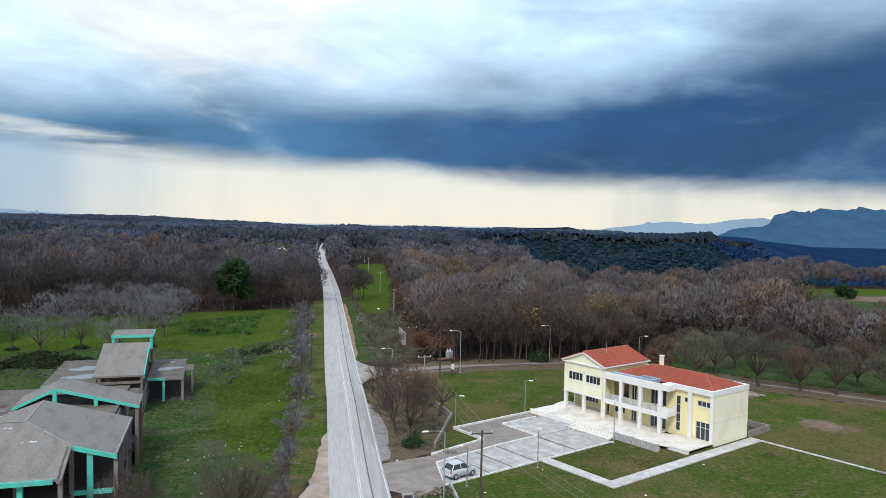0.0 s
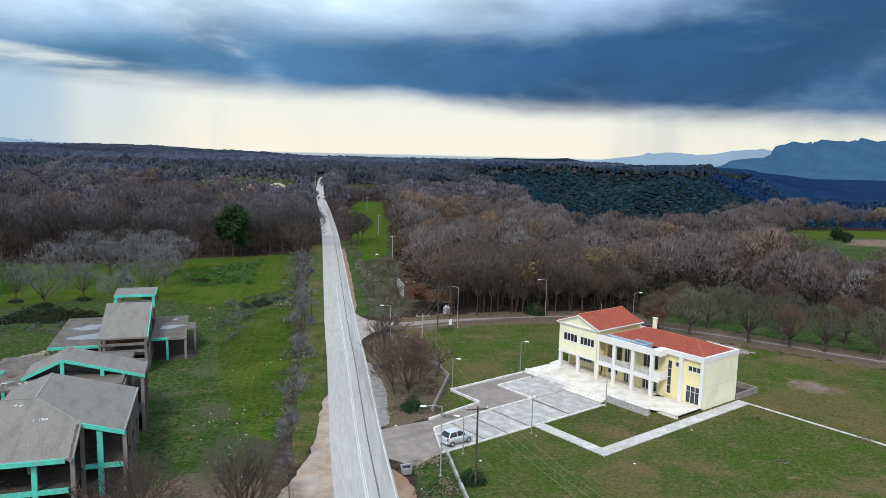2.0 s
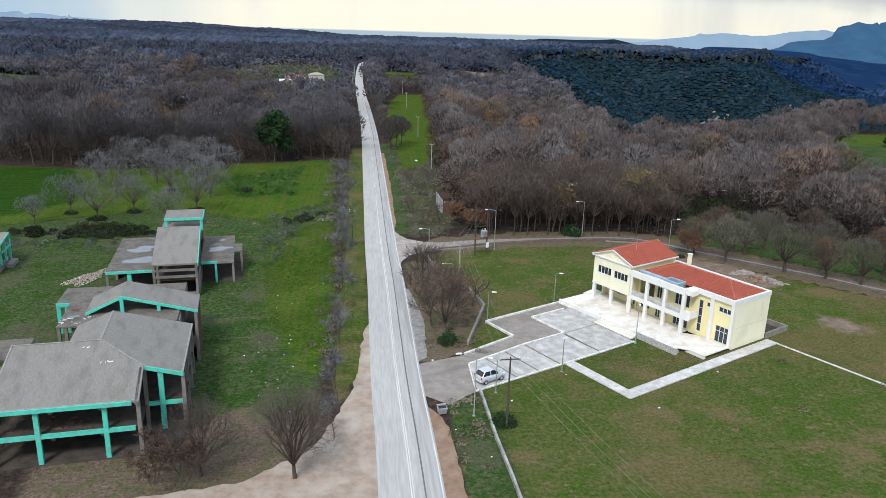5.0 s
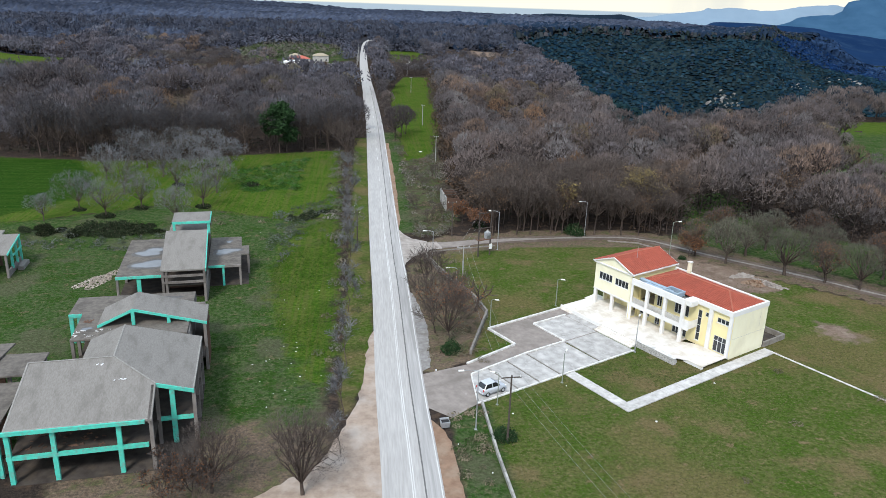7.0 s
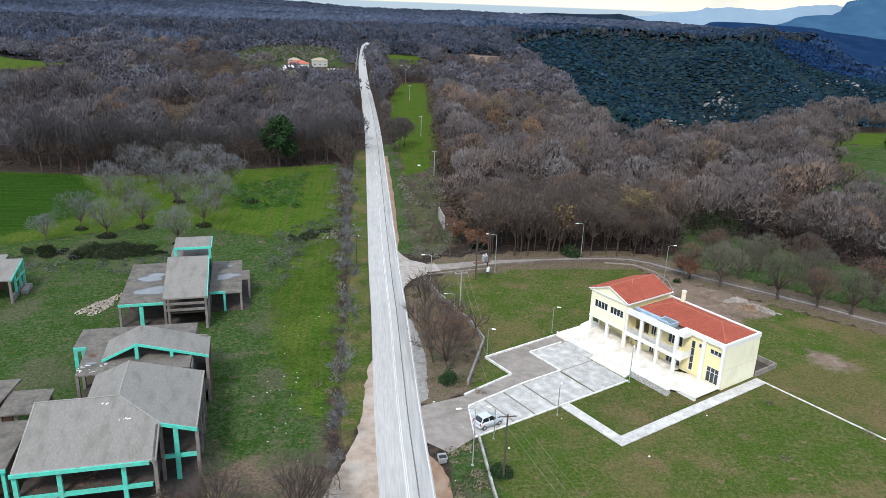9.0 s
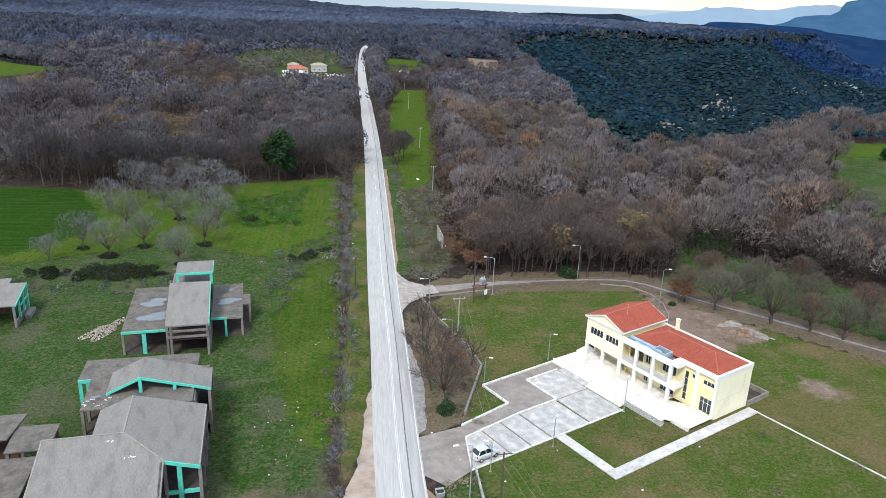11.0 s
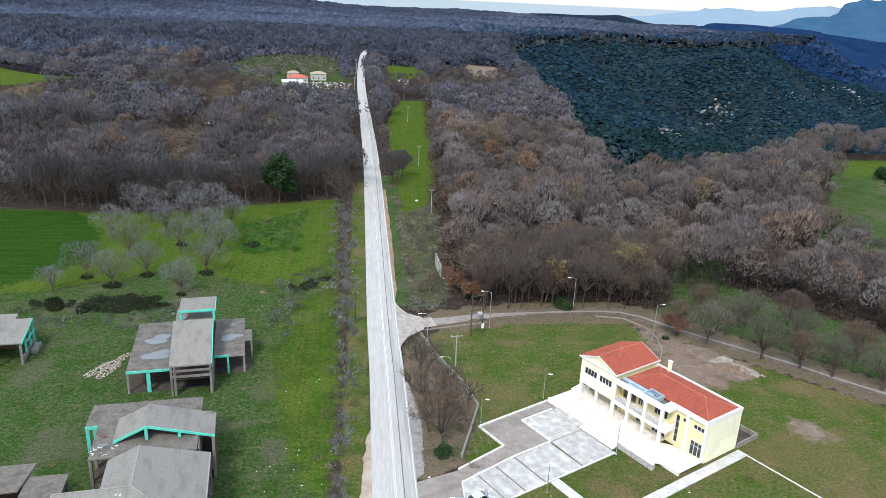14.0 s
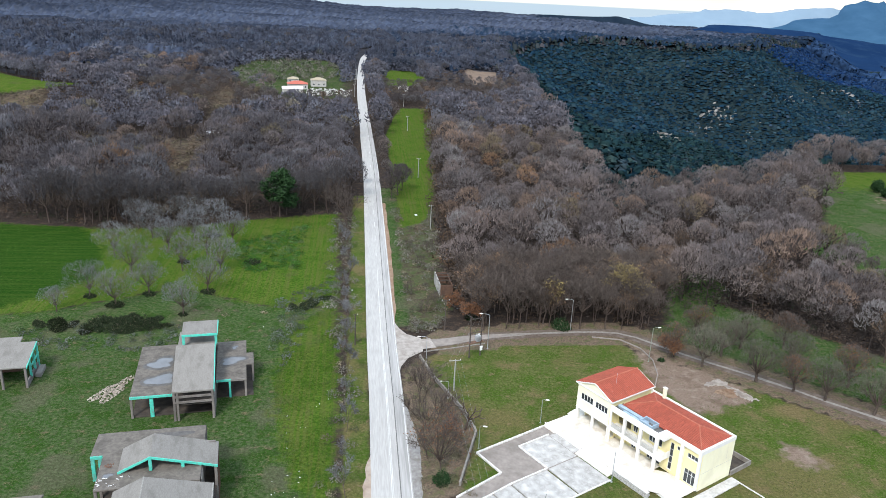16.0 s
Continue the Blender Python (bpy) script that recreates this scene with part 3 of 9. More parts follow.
LEFT_GRASS = [(-260, 160), (-110, 152), (-75, 158), (-48, 172), (-30, 163), (-17, 158), (-10, 165), (-9.7, 160), (-18, 128), (-17, 100), (-17, 78), (-22, 74), (-48, 72), (-120, 60), (-260, 60)]
LAWN = [(10.8, -60), (10.7, 62), (10.5, 80), (10.7, 93), (15.2, 107), (14, 114.5), (9.5, 127.5), (8.2, 135), (12, 137), (20, 140.5), (30, 142.3), (45, 143), (52, 141), (55, 134), (66, 126),
        (75, 117.5), (84, 108.5), (92, 101), (110, 85), (140, 50), (160, -60)]
WALL_GARDEN = [(7.6, 135.2), (9.36, 127.3), (13.86, 114.3), (15.1, 107.4), (10.56, 93.4)]
GAP_GREEN = [(60, 147), (66, 150), (70, 160), (79, 182), (92, 186), (92, 172), (84, 164), (96, 147), (116, 126), (146, 95), (132, 80), (112, 97), (96, 112), (82, 126), (72, 136)]
GREEN_R = [(200, 314), (246, 317), (330, 305), (330, 215), (195, 176), (152, 172), (140, 180), (130, 212), (157, 232), (190, 287)]
DIRT = [(54.5, 140), (52.5, 128), (52.8, 121), (57, 111.7), (62.4, 113.5), (69.5, 116), (70.5, 121.5), (66, 127), (60, 133.5)]
BARE = [(67.9, 103.2), (71.5, 101.3), (72.5, 95.6), (67.8, 95.1), (65.7, 98.3)]
FRONT_LITTER = [(-34, 56), (-9, 58), (-8, 66), (-9, 80), (-12.5, 84), (-15, 94), (-20, 96), (-21, 74), (-36, 69)]
ROADSIDE = [(2, 150), (6.6, 150), (6.9, 215), (7.5, 270), (2, 270)]
FRONT_L = [(-260, 62), (-60, 50), (-24, 50), (-10, 44), (-3, 36), (-3, -300), (-260, -300)]
VERGE_R = [(5.4, -60), (10.9, -60), (10.8, 80), (5.4, 79)]
VERGE_L = [(-7.2, 76), (-2.8, 90), (-2.8, 260), (-7.4, 260), (-6.8, 160)]
LEAFY_R = [(3.5, 87), (10.5, 92), (15, 107), (13.8, 114.5), (9.4, 127.5), (7.5, 136), (3.5, 128)]
LEAFY_L = [(-9.2, 80), (-9.8, 165), (-11.5, 240), (-7.2, 240), (-6.4, 165), (-6.2, 104), (-6.6, 82)]
CLEARING = [(-72, 228), (-74, 268), (-87, 323), (-81, 345), (-89, 399), (-95, 456), (-104, 540), (-92, 545), (-80, 458), (-76, 392), (-69, 330), (-59, 268), (-60, 236)]
CLEARING_B = [(-172, 396), (-147, 391), (-108, 368), (-80, 340), (-75, 314), (-98, 316), (-128, 328), (-160, 350)]
CLEARING_C = [(-226, 478), (-198, 497), (-185, 450), (-165, 400), (-172, 372), (-215, 396)]
VILLAGE = [(-58, 500), (-10, 505), (-10, 600), (-14, 690), (-26, 760), (-62, 770), (-108, 735), (-124, 650), (-92, 560), (-75, 545)]
FAR_GREEN = [(-330, 600), (-266, 590), (-236, 562), (-192, 545), (-188, 520), (-198, 497), (-225, 478), (-330, 470)]
FAR_GREEN_R = [(15, 590), (30, 585), (52, 640), (45, 690), (14, 700)]
TAN_FIELD = [(88, 604), (119, 652), (124, 722), (96, 735), (84, 660)]


def build_ground():
    def axis(lo, hi, step, first, last, grow):
        a = list(np.arange(lo, hi + 0.01, step))
        s, v = step, hi
        while v < last:
            s = min(s * grow, 160)
            v += s
            a.append(v)
        s, v = step, lo
        while v > first:
            s = min(s * grow, 160)
            v -= s
            a.insert(0, v)
        return np.array(a)

    xs = axis(-90, 100, 1.9, -4900, 4900, 1.05)
    ys = axis(50, 240, 1.9, -900, 4900, 1.04)
    X, Y = np.meshgrid(xs, ys)
    nx, ny = len(xs), len(ys)
    x, y = X.ravel(), Y.ravel()
    z = ground_z(x, y)
    idx = np.arange(nx * ny).reshape(ny, nx)
    quads = np.stack([idx[:-1, :-1], idx[:-1, 1:], idx[1:, 1:], idx[1:, :-1]], -1).reshape(-1, 4)
    me = bpy.data.meshes.new("ground")
    me.vertices.add(len(x))
    me.vertices.foreach_set("co", np.stack([x, y, z], -1).ravel())
    me.loops.add(quads.size)
    me.loops.foreach_set("vertex_index", quads.ravel())
    me.polygons.add(len(quads))
    me.polygons.foreach_set("loop_start", np.arange(len(quads)) * 4)
    me.polygons.foreach_set("use_smooth", np.ones(len(quads), bool))
    me.update()
    def soft(poly, w=3.0):
        """One well inside the polygon, nought well outside, and a slope of w metres between."""
        d = edge_distance(x, y, poly + poly[:1])
        return np.clip(0.5 + np.where(inside(x, y, poly), d, -d) / w, 0, 1)

    def any_of(*values):
        return np.maximum.reduce(values)

    masks = {
        "vivid": any_of(soft(FIELD_FAR, 6), soft(FIELD_NEAR, 9), soft(STRIP_GREEN), soft(FAR_GREEN), soft(FAR_GREEN_R), soft(GREEN_R, 6) * np.clip((y - 262) / 40, 0, 1)),
        "deep": soft(FIELD_DEEP, 8),
        "lawn": any_of(soft(LAWN, 2), soft(VERGE_L, 1.5)),
        "rough": any_of(soft(LEFT_GRASS), soft([(-17, 76), (-8.4, 74), (-8.4, 102), (-19, 112)], 4) * 0.72, soft(GAP_GREEN, 5), soft(VILLAGE, 20) * 0.6, soft(ROADSIDE, 1.5), soft(STRIP, 3) * 0.5, soft(VERGE_R, 1), soft(GREEN_R, 6), soft(FRONT_L, 6)),
        "earth": any_of(soft([(196, 262), (215, 284), (240, 280), (225, 250)], 12) * 0.7, soft(DIRT, 5), soft(TAN_FIELD), soft(BARE, 4) * 0.85),
        "leafy": any_of(soft(LEAFY_R, 2), soft(FRONT_LITTER, 5), soft(LEAFY_L, 3) * np.where(y > 150, 0.40, 0.28), soft(VILLAGE, 20) * 0.3, soft(CLEARING, 8) * 0.5, soft(CLEARING_B, 8) * 0.5, soft(CLEARING_C, 8) * 0.6, soft(STRIP, 3) * (y > 144) * 0.55, 1.0 * (edge_distance(x, y, [p for p in TRACK if p[0] > 12]) < 5.5)),
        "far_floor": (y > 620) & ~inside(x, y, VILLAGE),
        "slope": inside(x, y, GORGE) & (edge_distance(x, y, RIM) > 6),
    }
    for name, mask in masks.items():
        at = me.attributes.new(name, "FLOAT", "POINT")
        at.data.foreach_set("value", mask.astype(float))
    m = bpy.data.materials.new("ground_cover")
    m.use_nodes = True
    nt = m.node_tree
    L = nt.links.new
    bsdf = nt.nodes["Principled BSDF"]
    bsdf.inputs["Roughness"].default_value = 0.95
    bsdf.inputs["Specular IOR Level"].default_value = 0.0
    tc = nt.nodes.new("ShaderNodeTexCoord")

    def noise_node(s, detail=6.0, stretch=(1, 1, 1)):
        mp = nt.nodes.new("ShaderNodeMapping")
        mp.inputs["Scale"].default_value = stretch
        L(tc.outputs["Object"], mp.inputs[0])
        n = nt.nodes.new("ShaderNodeTexNoise")
        n.inputs["Scale"].default_value, n.inputs["Detail"].default_value, n.inputs["Roughness"].default_value = s, detail, 0.62
        L(mp.outputs[0], n.inputs["Vector"])
        return n.outputs[0]

    def rng(v, lo, hi, a=0.0, b=1.0):
        n = nt.nodes.new("ShaderNodeMapRange")
        n.interpolation_type = "SMOOTHSTEP"
        L(v, n.inputs[0])
        for i, q in enumerate((lo, hi, a, b)):
            n.inputs[i + 1].default_value = q
        return n.outputs[0]

    def mix(f, p, q):
        n = nt.nodes.new("ShaderNodeMix")
        n.data_type = "RGBA"
        L(f, n.inputs[0])
        for i, v in ((6, p), (7, q)):
            if isinstance(v, tuple):
                n.inputs[i].default_value = (*v, 1)
            else:
                L(v, n.inputs[i])
        return n.outputs[2]

    ragged = noise_node(0.45, 5.0)

    def mask(name, amount=0.7):
        at = nt.nodes.new("ShaderNodeAttribute")
        at.attribute_name = name
        s = nt.nodes.new("ShaderNodeMath")
        s.operation = "MULTIPLY_ADD"
        L(ragged, s.inputs[0])
        s.inputs[1].default_value = amount
        L(at.outputs["Fac"], s.inputs[2])
        return rng(s.outputs[0], 0.5 + amount / 2 - 0.22, 0.5 + amount / 2 + 0.22)

    fine, mid, broad, tuft = noise_node(3.2, 8.0), noise_node(0.55, 6.0), noise_node(0.085, 5.0), noise_node(1.3, 8.0)
    rows = noise_node(1.0, 4.0, (1.5, 0.03, 1))
    litter = mix(rng(fine, 0.35, 0.65), (0.050, 0.039, 0.032), (0.024, 0.020, 0.018))
    litter = mix(rng(mid, 0.5, 0.7), litter, (0.080, 0.056, 0.040))
    patch = noise_node(0.22, 7.0)
    grain = noise_node(6.5, 5.0)
    lawn = mix(rng(tuft, 0.40, 0.60), (0.052, 0.078, 0.016), (0.092, 0.100, 0.033))
    lawn = mix(rng(patch, 0.44, 0.60, 0.0, 0.85), lawn, (0.044, 0.080, 0.012))
    lawn = mix(rng(noise_node(0.05, 4.0), 0.50, 0.62, 0.0, 0.7), lawn, (0.118, 0.096, 0.042))
    lawn = mix(rng(broad, 0.52, 0.64, 0.0, 0.8), lawn, (0.130, 0.100, 0.050))
    lawn = mix(rng(fine, 0.52, 0.66, 0.0, 0.75), lawn, (0.130, 0.112, 0.062))
    lawn = mix(rng(mid, 0.58, 0.70, 0.0, 0.75), lawn, (0.150, 0.108, 0.064))
    lawn = mix(rng(grain, 0.54, 0.66, 0.0, 0.7), lawn, (0.018, 0.034, 0.010))
    rough = mix(rng(tuft, 0.40, 0.60), (0.026, 0.060, 0.013), (0.058, 0.082, 0.033))
    rough = mix(rng(patch, 0.50, 0.62, 0.0, 0.8), rough, (0.024, 0.058, 0.010))
    rough = mix(rng(fine, 0.54, 0.68, 0.0, 0.8), rough, (0.115, 0.105, 0.066))
    rough = mix(rng(mid, 0.56, 0.70, 0.0, 0.75), rough, (0.120, 0.090, 0.056))
    rough = mix(rng(broad, 0.52, 0.62, 0.0, 0.6), rough, (0.085, 0.082, 0.052))
    rough = mix(rng(grain, 0.54, 0.66, 0.0, 0.7), rough, (0.014, 0.026, 0.008))
    vivid = mix(rng(tuft, 0.40, 0.60), (0.034, 0.078, 0.009), (0.068, 0.106, 0.016))
    vivid = mix(rng(rows, 0.44, 0.58, 0.0, 0.6), vivid, (0.088, 0.092, 0.026))
    vivid = mix(rng(patch, 0.47, 0.62, 0.0, 0.5), vivid, (0.028, 0.070, 0.008))
    vivid = mix(rng(fine, 0.54, 0.68, 0.0, 0.6), vivid, (0.072, 0.092, 0.030))
    vivid = mix(rng(broad, 0.56, 0.68, 0.0, 0.35), vivid, (0.080, 0.070, 0.034))
    vivid = mix(rng(grain, 0.55, 0.66, 0.0, 0.6), vivid, (0.012, 0.034, 0.004))
    deep = mix(rng(tuft, 0.40, 0.60), (0.013, 0.041, 0.006), (0.023, 0.055, 0.009))
    deep = mix(rng(noise_node(1.0, 4.0, (0.04, 1.2, 1)), 0.46, 0.58, 0.0, 0.7), deep, (0.034, 0.064, 0.012))
    deep = mix(rng(grain, 0.55, 0.66, 0.0, 0.6), deep, (0.008, 0.026, 0.003))
    earth = mix(rng(fine, 0.35, 0.65), (0.200, 0.150, 0.116), (0.150, 0.110, 0.084))
    earth = mix(rng(mid, 0.5, 0.7), earth, (0.235, 0.190, 0.155))
    earth = mix(rng(patch, 0.50, 0.62, 0.0, 0.6), earth, (0.110, 0.078, 0.058))
    slope = mix(rng(noise_node(0.06, 6.0), 0.35, 0.65), (0.012, 0.022, 0.025), (0.020, 0.032, 0.036))
    leafy = mix(rng(fine, 0.38, 0.62), (0.160, 0.118, 0.084), (0.090, 0.073, 0.056))
    leafy = mix(rng(mid, 0.46, 0.64, 0.0, 0.85), leafy, (0.080, 0.088, 0.040))
    leafy = mix(rng(grain, 0.52, 0.66, 0.0, 0.7), leafy, (0.19, 0.13, 0.085))
    clod = noise_node(2.2, 10.0)

    def mottled(c, lo=0.80, hi=1.20):
        """Thin and thick growth, a hand to some metres across."""
        n = nt.nodes.new("ShaderNodeHueSaturation")
        L(rng(clod, 0.34, 0.66, lo, hi), n.inputs["Value"])
        L(c, n.inputs["Color"])
        return n.outputs[0]

    # floor beyond y 620 is greyer and bluer, matching the haze in the woods' tints
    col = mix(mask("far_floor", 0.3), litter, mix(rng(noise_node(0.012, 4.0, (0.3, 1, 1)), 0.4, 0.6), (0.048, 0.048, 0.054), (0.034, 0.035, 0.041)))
    col = mix(mask("slope", 0.3), col, slope)
    col = mix(mask("lawn"), col, mottled(lawn))
    col = mix(mask("leafy", 1.2), col, mottled(leafy, 0.75, 1.2))
    col = mix(mask("rough", 1.0), col, mottled(rough, 0.78, 1.25))
    col = mix(mask("vivid", 1.3), col, mottled(vivid))
    col = mix(mask("deep", 1.0), col, mottled(deep))
    col = mix(mask("earth", 1.4), col, earth)
    L(col, bsdf.inputs["Base Color"])
    bn = nt.nodes.new("ShaderNodeBump")
    bn.inputs["Strength"].default_value, bn.inputs["Distance"].default_value = 1.0, 0.25
    L(tuft, bn.inputs["Height"])
    L(bn.outputs[0], bsdf.inputs["Normal"])
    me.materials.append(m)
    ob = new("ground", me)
    tagged(ob, "grassy plateau with leaf litter, bare earth and a wooded gorge", "ground", kind="structure")


build_ground()


# ---- road, shoulders, track ----
def lift(h):
    return lambda x, y: gz(x, y) + h


def strip_mesh(name, line, half, h, mat, label, category):
    bm = bmesh.new()
    ribbon(bm, line, half, lift(h))
    return solid(name, bm, mat, label, category, kind="structure")


strip_mesh("road", ROAD, (lambda i: (-3.15, 3.15) if ROAD[i][1] < 380 else (-2.9, 2.9)), 0.06, "asphalt", "straight pale worn asphalt country road", "road")
strip_mesh("road_trim", [p for p in ROAD if p[1] < 420], lambda i: (1.32, 3.12), 0.075, "asphalt_old", "older patched asphalt strip along the road", "road")
strip_mesh("trim_seam", [p for p in ROAD if p[1] < 420], lambda i: (1.20, 1.36), 0.085, "seam", "dark joint along the asphalt", "road")
strip_mesh("trim_line", [p for p in ROAD if p[1] < 190], lambda i: (-0.09, 0.03), 0.085, "line", "worn white centre line", "road marking")
strip_mesh("trim_line_b", [p for p in ROAD if p[1] < 150], lambda i: (0.13, 0.24), 0.085, "line", "worn second white centre line", "road marking")
for _k in range(14):
    _y = 196 + 13.5 * _k
    _seg = [(-0.1 - max(0, _y - 230) * 0.0030 - 0.02, _y), (-0.1 - max(0, _y - 230) * 0.0030 - 0.03, _y + 4.5)]
    strip_mesh("trim_dash", _seg, 0.08, 0.09, "line", "white centre dash on the road", "road marking")
strip_mesh("trim_edge_line", [p for p in ROAD if p[1] < 330], lambda i: (2.86, 2.98), 0.09, "line", "faded white edge line", "road marking")


def flat(name, pts, h, mat, label, category="ground", thick=0.0, m=None):
    """A flat patch of ground on a plan polygon."""
    bm = bmesh.new()
    prism(bm, pts, h - 0.10, h)
    return solid(name, bm, mat, label, category, m, kind="structure")


def ragged(pts, step=1.2, amount=0.35, seed=1):
    """The polygon with its edges broken up."""
    rng = random.Random(seed)
    out = []
    for (x0, y0), (x1, y1) in zip(pts, pts[1:] + pts[:1]):
        n = max(1, int(math.hypot(x1 - x0, y1 - y0) / step))
        for k in range(n):
            t = k / n
            out.append((x0 + (x1 - x0) * t + rng.uniform(-amount, amount), y0 + (y1 - y0) * t + rng.uniform(-amount, amount)))
    return out


flat("ground_apron", ragged([(-2.4, 104), (-3.7, 99), (-4.2, 89), (-5.4, 80), (-7.2, 74), (-9.6, 68), (-16, 63), (-30, 60), (-60, 58), (-60, 52), (-30, 52), (-14, 50), (-2, 40)], 1.0, 0.25, 2), 0.03,
     "dirt", "pale bare earth shoulder and farm entrance beside the road")
flat("ground_shoulder", ragged([(3.5, 77), (5.2, 74), (5.6, 68), (5.8, 55), (6.0, 30), (3.4, 30)], 1.0, 0.2, 3), 0.035, "dirt_red", "reddish earth road shoulder")
flat("pavement_patch", ragged([(3.0, 119), (4.2, 114), (5.2, 104), (5.0, 96), (4.6, 90), (3.0, 88)], 1.0, 0.15, 4), 0.04, "gravel", "broken gravel lay-by beside the road")
flat("ground_verge", ragged([(3.0, 250), (4.0, 250), (4.2, 200), (3.8, 160), (3.0, 150)], 3.5, 0.14, 5), 0.03, "dirt_red", "reddish earth verge beside the road")
strip_mesh("road_track", TRACK, lambda i: (-1.8 + 0.15 * math.sin(i * 0.7), 1.8 + 0.15 * math.sin(i * 0.9)), 0.05, "track", "unpaved gravel track curving round the lawn", "track")
strip_mesh("trim_track", [p for p in TRACK if p[0] > 24], lambda i: (-0.45 + 0.1 * math.sin(i), 0.35 + 0.1 * math.sin(i * 1.9)), 0.065, "kerb_dark", "leafy crown between the track's ruts", "track")
strip_mesh("road_track_mouth", [p for p in TRACK if p[0] < 13], lambda i: (-2.3, 2.2), 0.068, "mouth", "pale gravel start of the track", "track")
strip_mesh("road_track_fade", [p for p in TRACK if 9.5 < p[0] < 34], lambda i: (min(-0.2, -1.9 + 0.2 * i), max(0.2, 1.8 - 0.2 * i)), 0.062, "drive", "pale worn stretch of the track", "track")
flat("road_junction", [(2.9, 128), (3.6, 131.5), (5.2, 135), (8.5, 138.0), (8.5, 144.0), (5.5, 146), (4.0, 149), (2.9, 153)], 0.056, "mouth", "gravel mouth of the track at the road", "road")

# ---- paved forecourt ----
P = lambda pts: [(-u, v) for u, v in pts]
flat("pavement_drive", P([(12.5, -43.6), (19.2, -41.6), (18.0, -32.3), (19.2, -22.8), (25.5, -22.8), (25.7, -7.4), (17.2, -7.4), (17.2, -9.0), (16.4, -9.0), (15.3, -33.7), (9.0, -37.4), (8.0, -42.0)]), 0.045, "drive",
     "brown stained concrete driveway to the forecourt", "driveway", m=C_SITE)


def slab(pts, h):
    bm = bmesh.new()
    prism(bm, P(pts), h - 0.12, h)
    return bm


paving = thing("parking_bay", C_SITE.copy(), "grey and white stained concrete parking bays with dark joints", "paving", kind="structure")
rows_ = [[(9.15, -37.1), (15.35, -33.6), (15.75, -30.85), (9.15, -30.85)]]
for v0, v1 in ((-30.6, -27.3), (-27.0, -23.5), (-23.2, -16.1)):
    rows_.append([(9.15, v0), (16.2, v0), (16.25, v1), (9.15, v1)])
rows_ += [[(9.15, -15.8), (16.3, -15.8), (16.3, -9.2), (9.15, -9.2)], [(16.5, -15.6), (23.3, -15.6), (23.3, -9.2), (16.5, -9.2)], [(17.4, -9.1), (23.3, -9.1), (23.3, -7.6), (17.4, -7.6)]]
for pts in rows_:
    part("slab", slab(pts, 0.06), "slab", paving)


def kerb_run(line, w, h, mat, parent, name="kerb", piece=2.2):
    """Kerb stones along a plan line, one object each."""
    for (x0, y0), (x1, y1) in zip(line, line[1:]):
        d = Vector((x1 - x0, y1 - y0))
        n = max(1, round(d.length / piece))
        ang = math.atan2(d.y, d.x)
        key = (round(d.length / n, 2), w, h, mat)
        if key not in KERBS:
            KERBS[key] = finish(name, bevelled(boxes((0.012, d.length / n - 0.012, -w / 2, w / 2, -0.1, h)), 0.02), mat)
        for k in range(n):
            ob = new(name, KERBS[key])
            ob.parent = parent
            ob.matrix_local = Matrix.Translation((x0 + d.x * k / n, y0 + d.y * k / n, 0)) @ Matrix.Rotation(ang, 4, "Z")


KERBS = {}
kerbs = thing("kerb_border", C_SITE.copy(), "chipped whitewashed kerb round the driveway and bays", "kerb", kind="structure")
kerb_run(P([(18.1, -32.4), (19.3, -22.9), (25.6, -22.9), (25.9, -7.4)]), 0.30, 0.30, "kerb", kerbs)
kerb_run(P([(15.4, -33.7), (16.4, -23.3), (16.45, -15.75), (23.45, -15.75), (23.5, -9.0)]), 0.28, 0.22, "kerb", kerbs)
kerb_run(P([(9.0, -37.4), (9.0, -9.2)]), 0.24, 0.16, "kerb", kerbs)
kerb_run(P([(15.4, -33.7), (9.0, -37.4)]), 0.20, 0.10, "kerb", kerbs)
for _v, _a, _b in ((-30.75, 9.2, 15.6), (-27.15, 9.2, 16.0), (-23.35, 9.2, 16.2)):
    kerb_run(P([(_b, _v), (_a, _v)]), 0.16, 0.11, "kerb_dark", kerbs, "wheel_stop")
kerb_run(P([(16.4, -15.7), (9.2, -15.9)]), 0.12, 0.075, "kerb_dark", kerbs, "joint")

path = thing("pavement_path", C_SITE.copy(), "white concrete slab path round a square of lawn", "path", kind="structure")
for k in range(9):
    v0, v1 = -22.9 + 31.0 * k / 9, -22.9 + 31.0 * (k + 1) / 9 - 0.03
    part("path_slab", slab([(-2.35, v0), (-0.65, v0), (-0.65, v1), (-2.35, v1)], 0.14), "path", path)
for k in range(4):
    u0, u1 = -0.62 + 9.4 * k / 4, -0.62 + 9.4 * (k + 1) / 4 - 0.03
    part("path_slab", slab([(u0, -22.9), (u1, -22.9), (u1, -21.3), (u0, -21.3)], 0.14), "path", path)

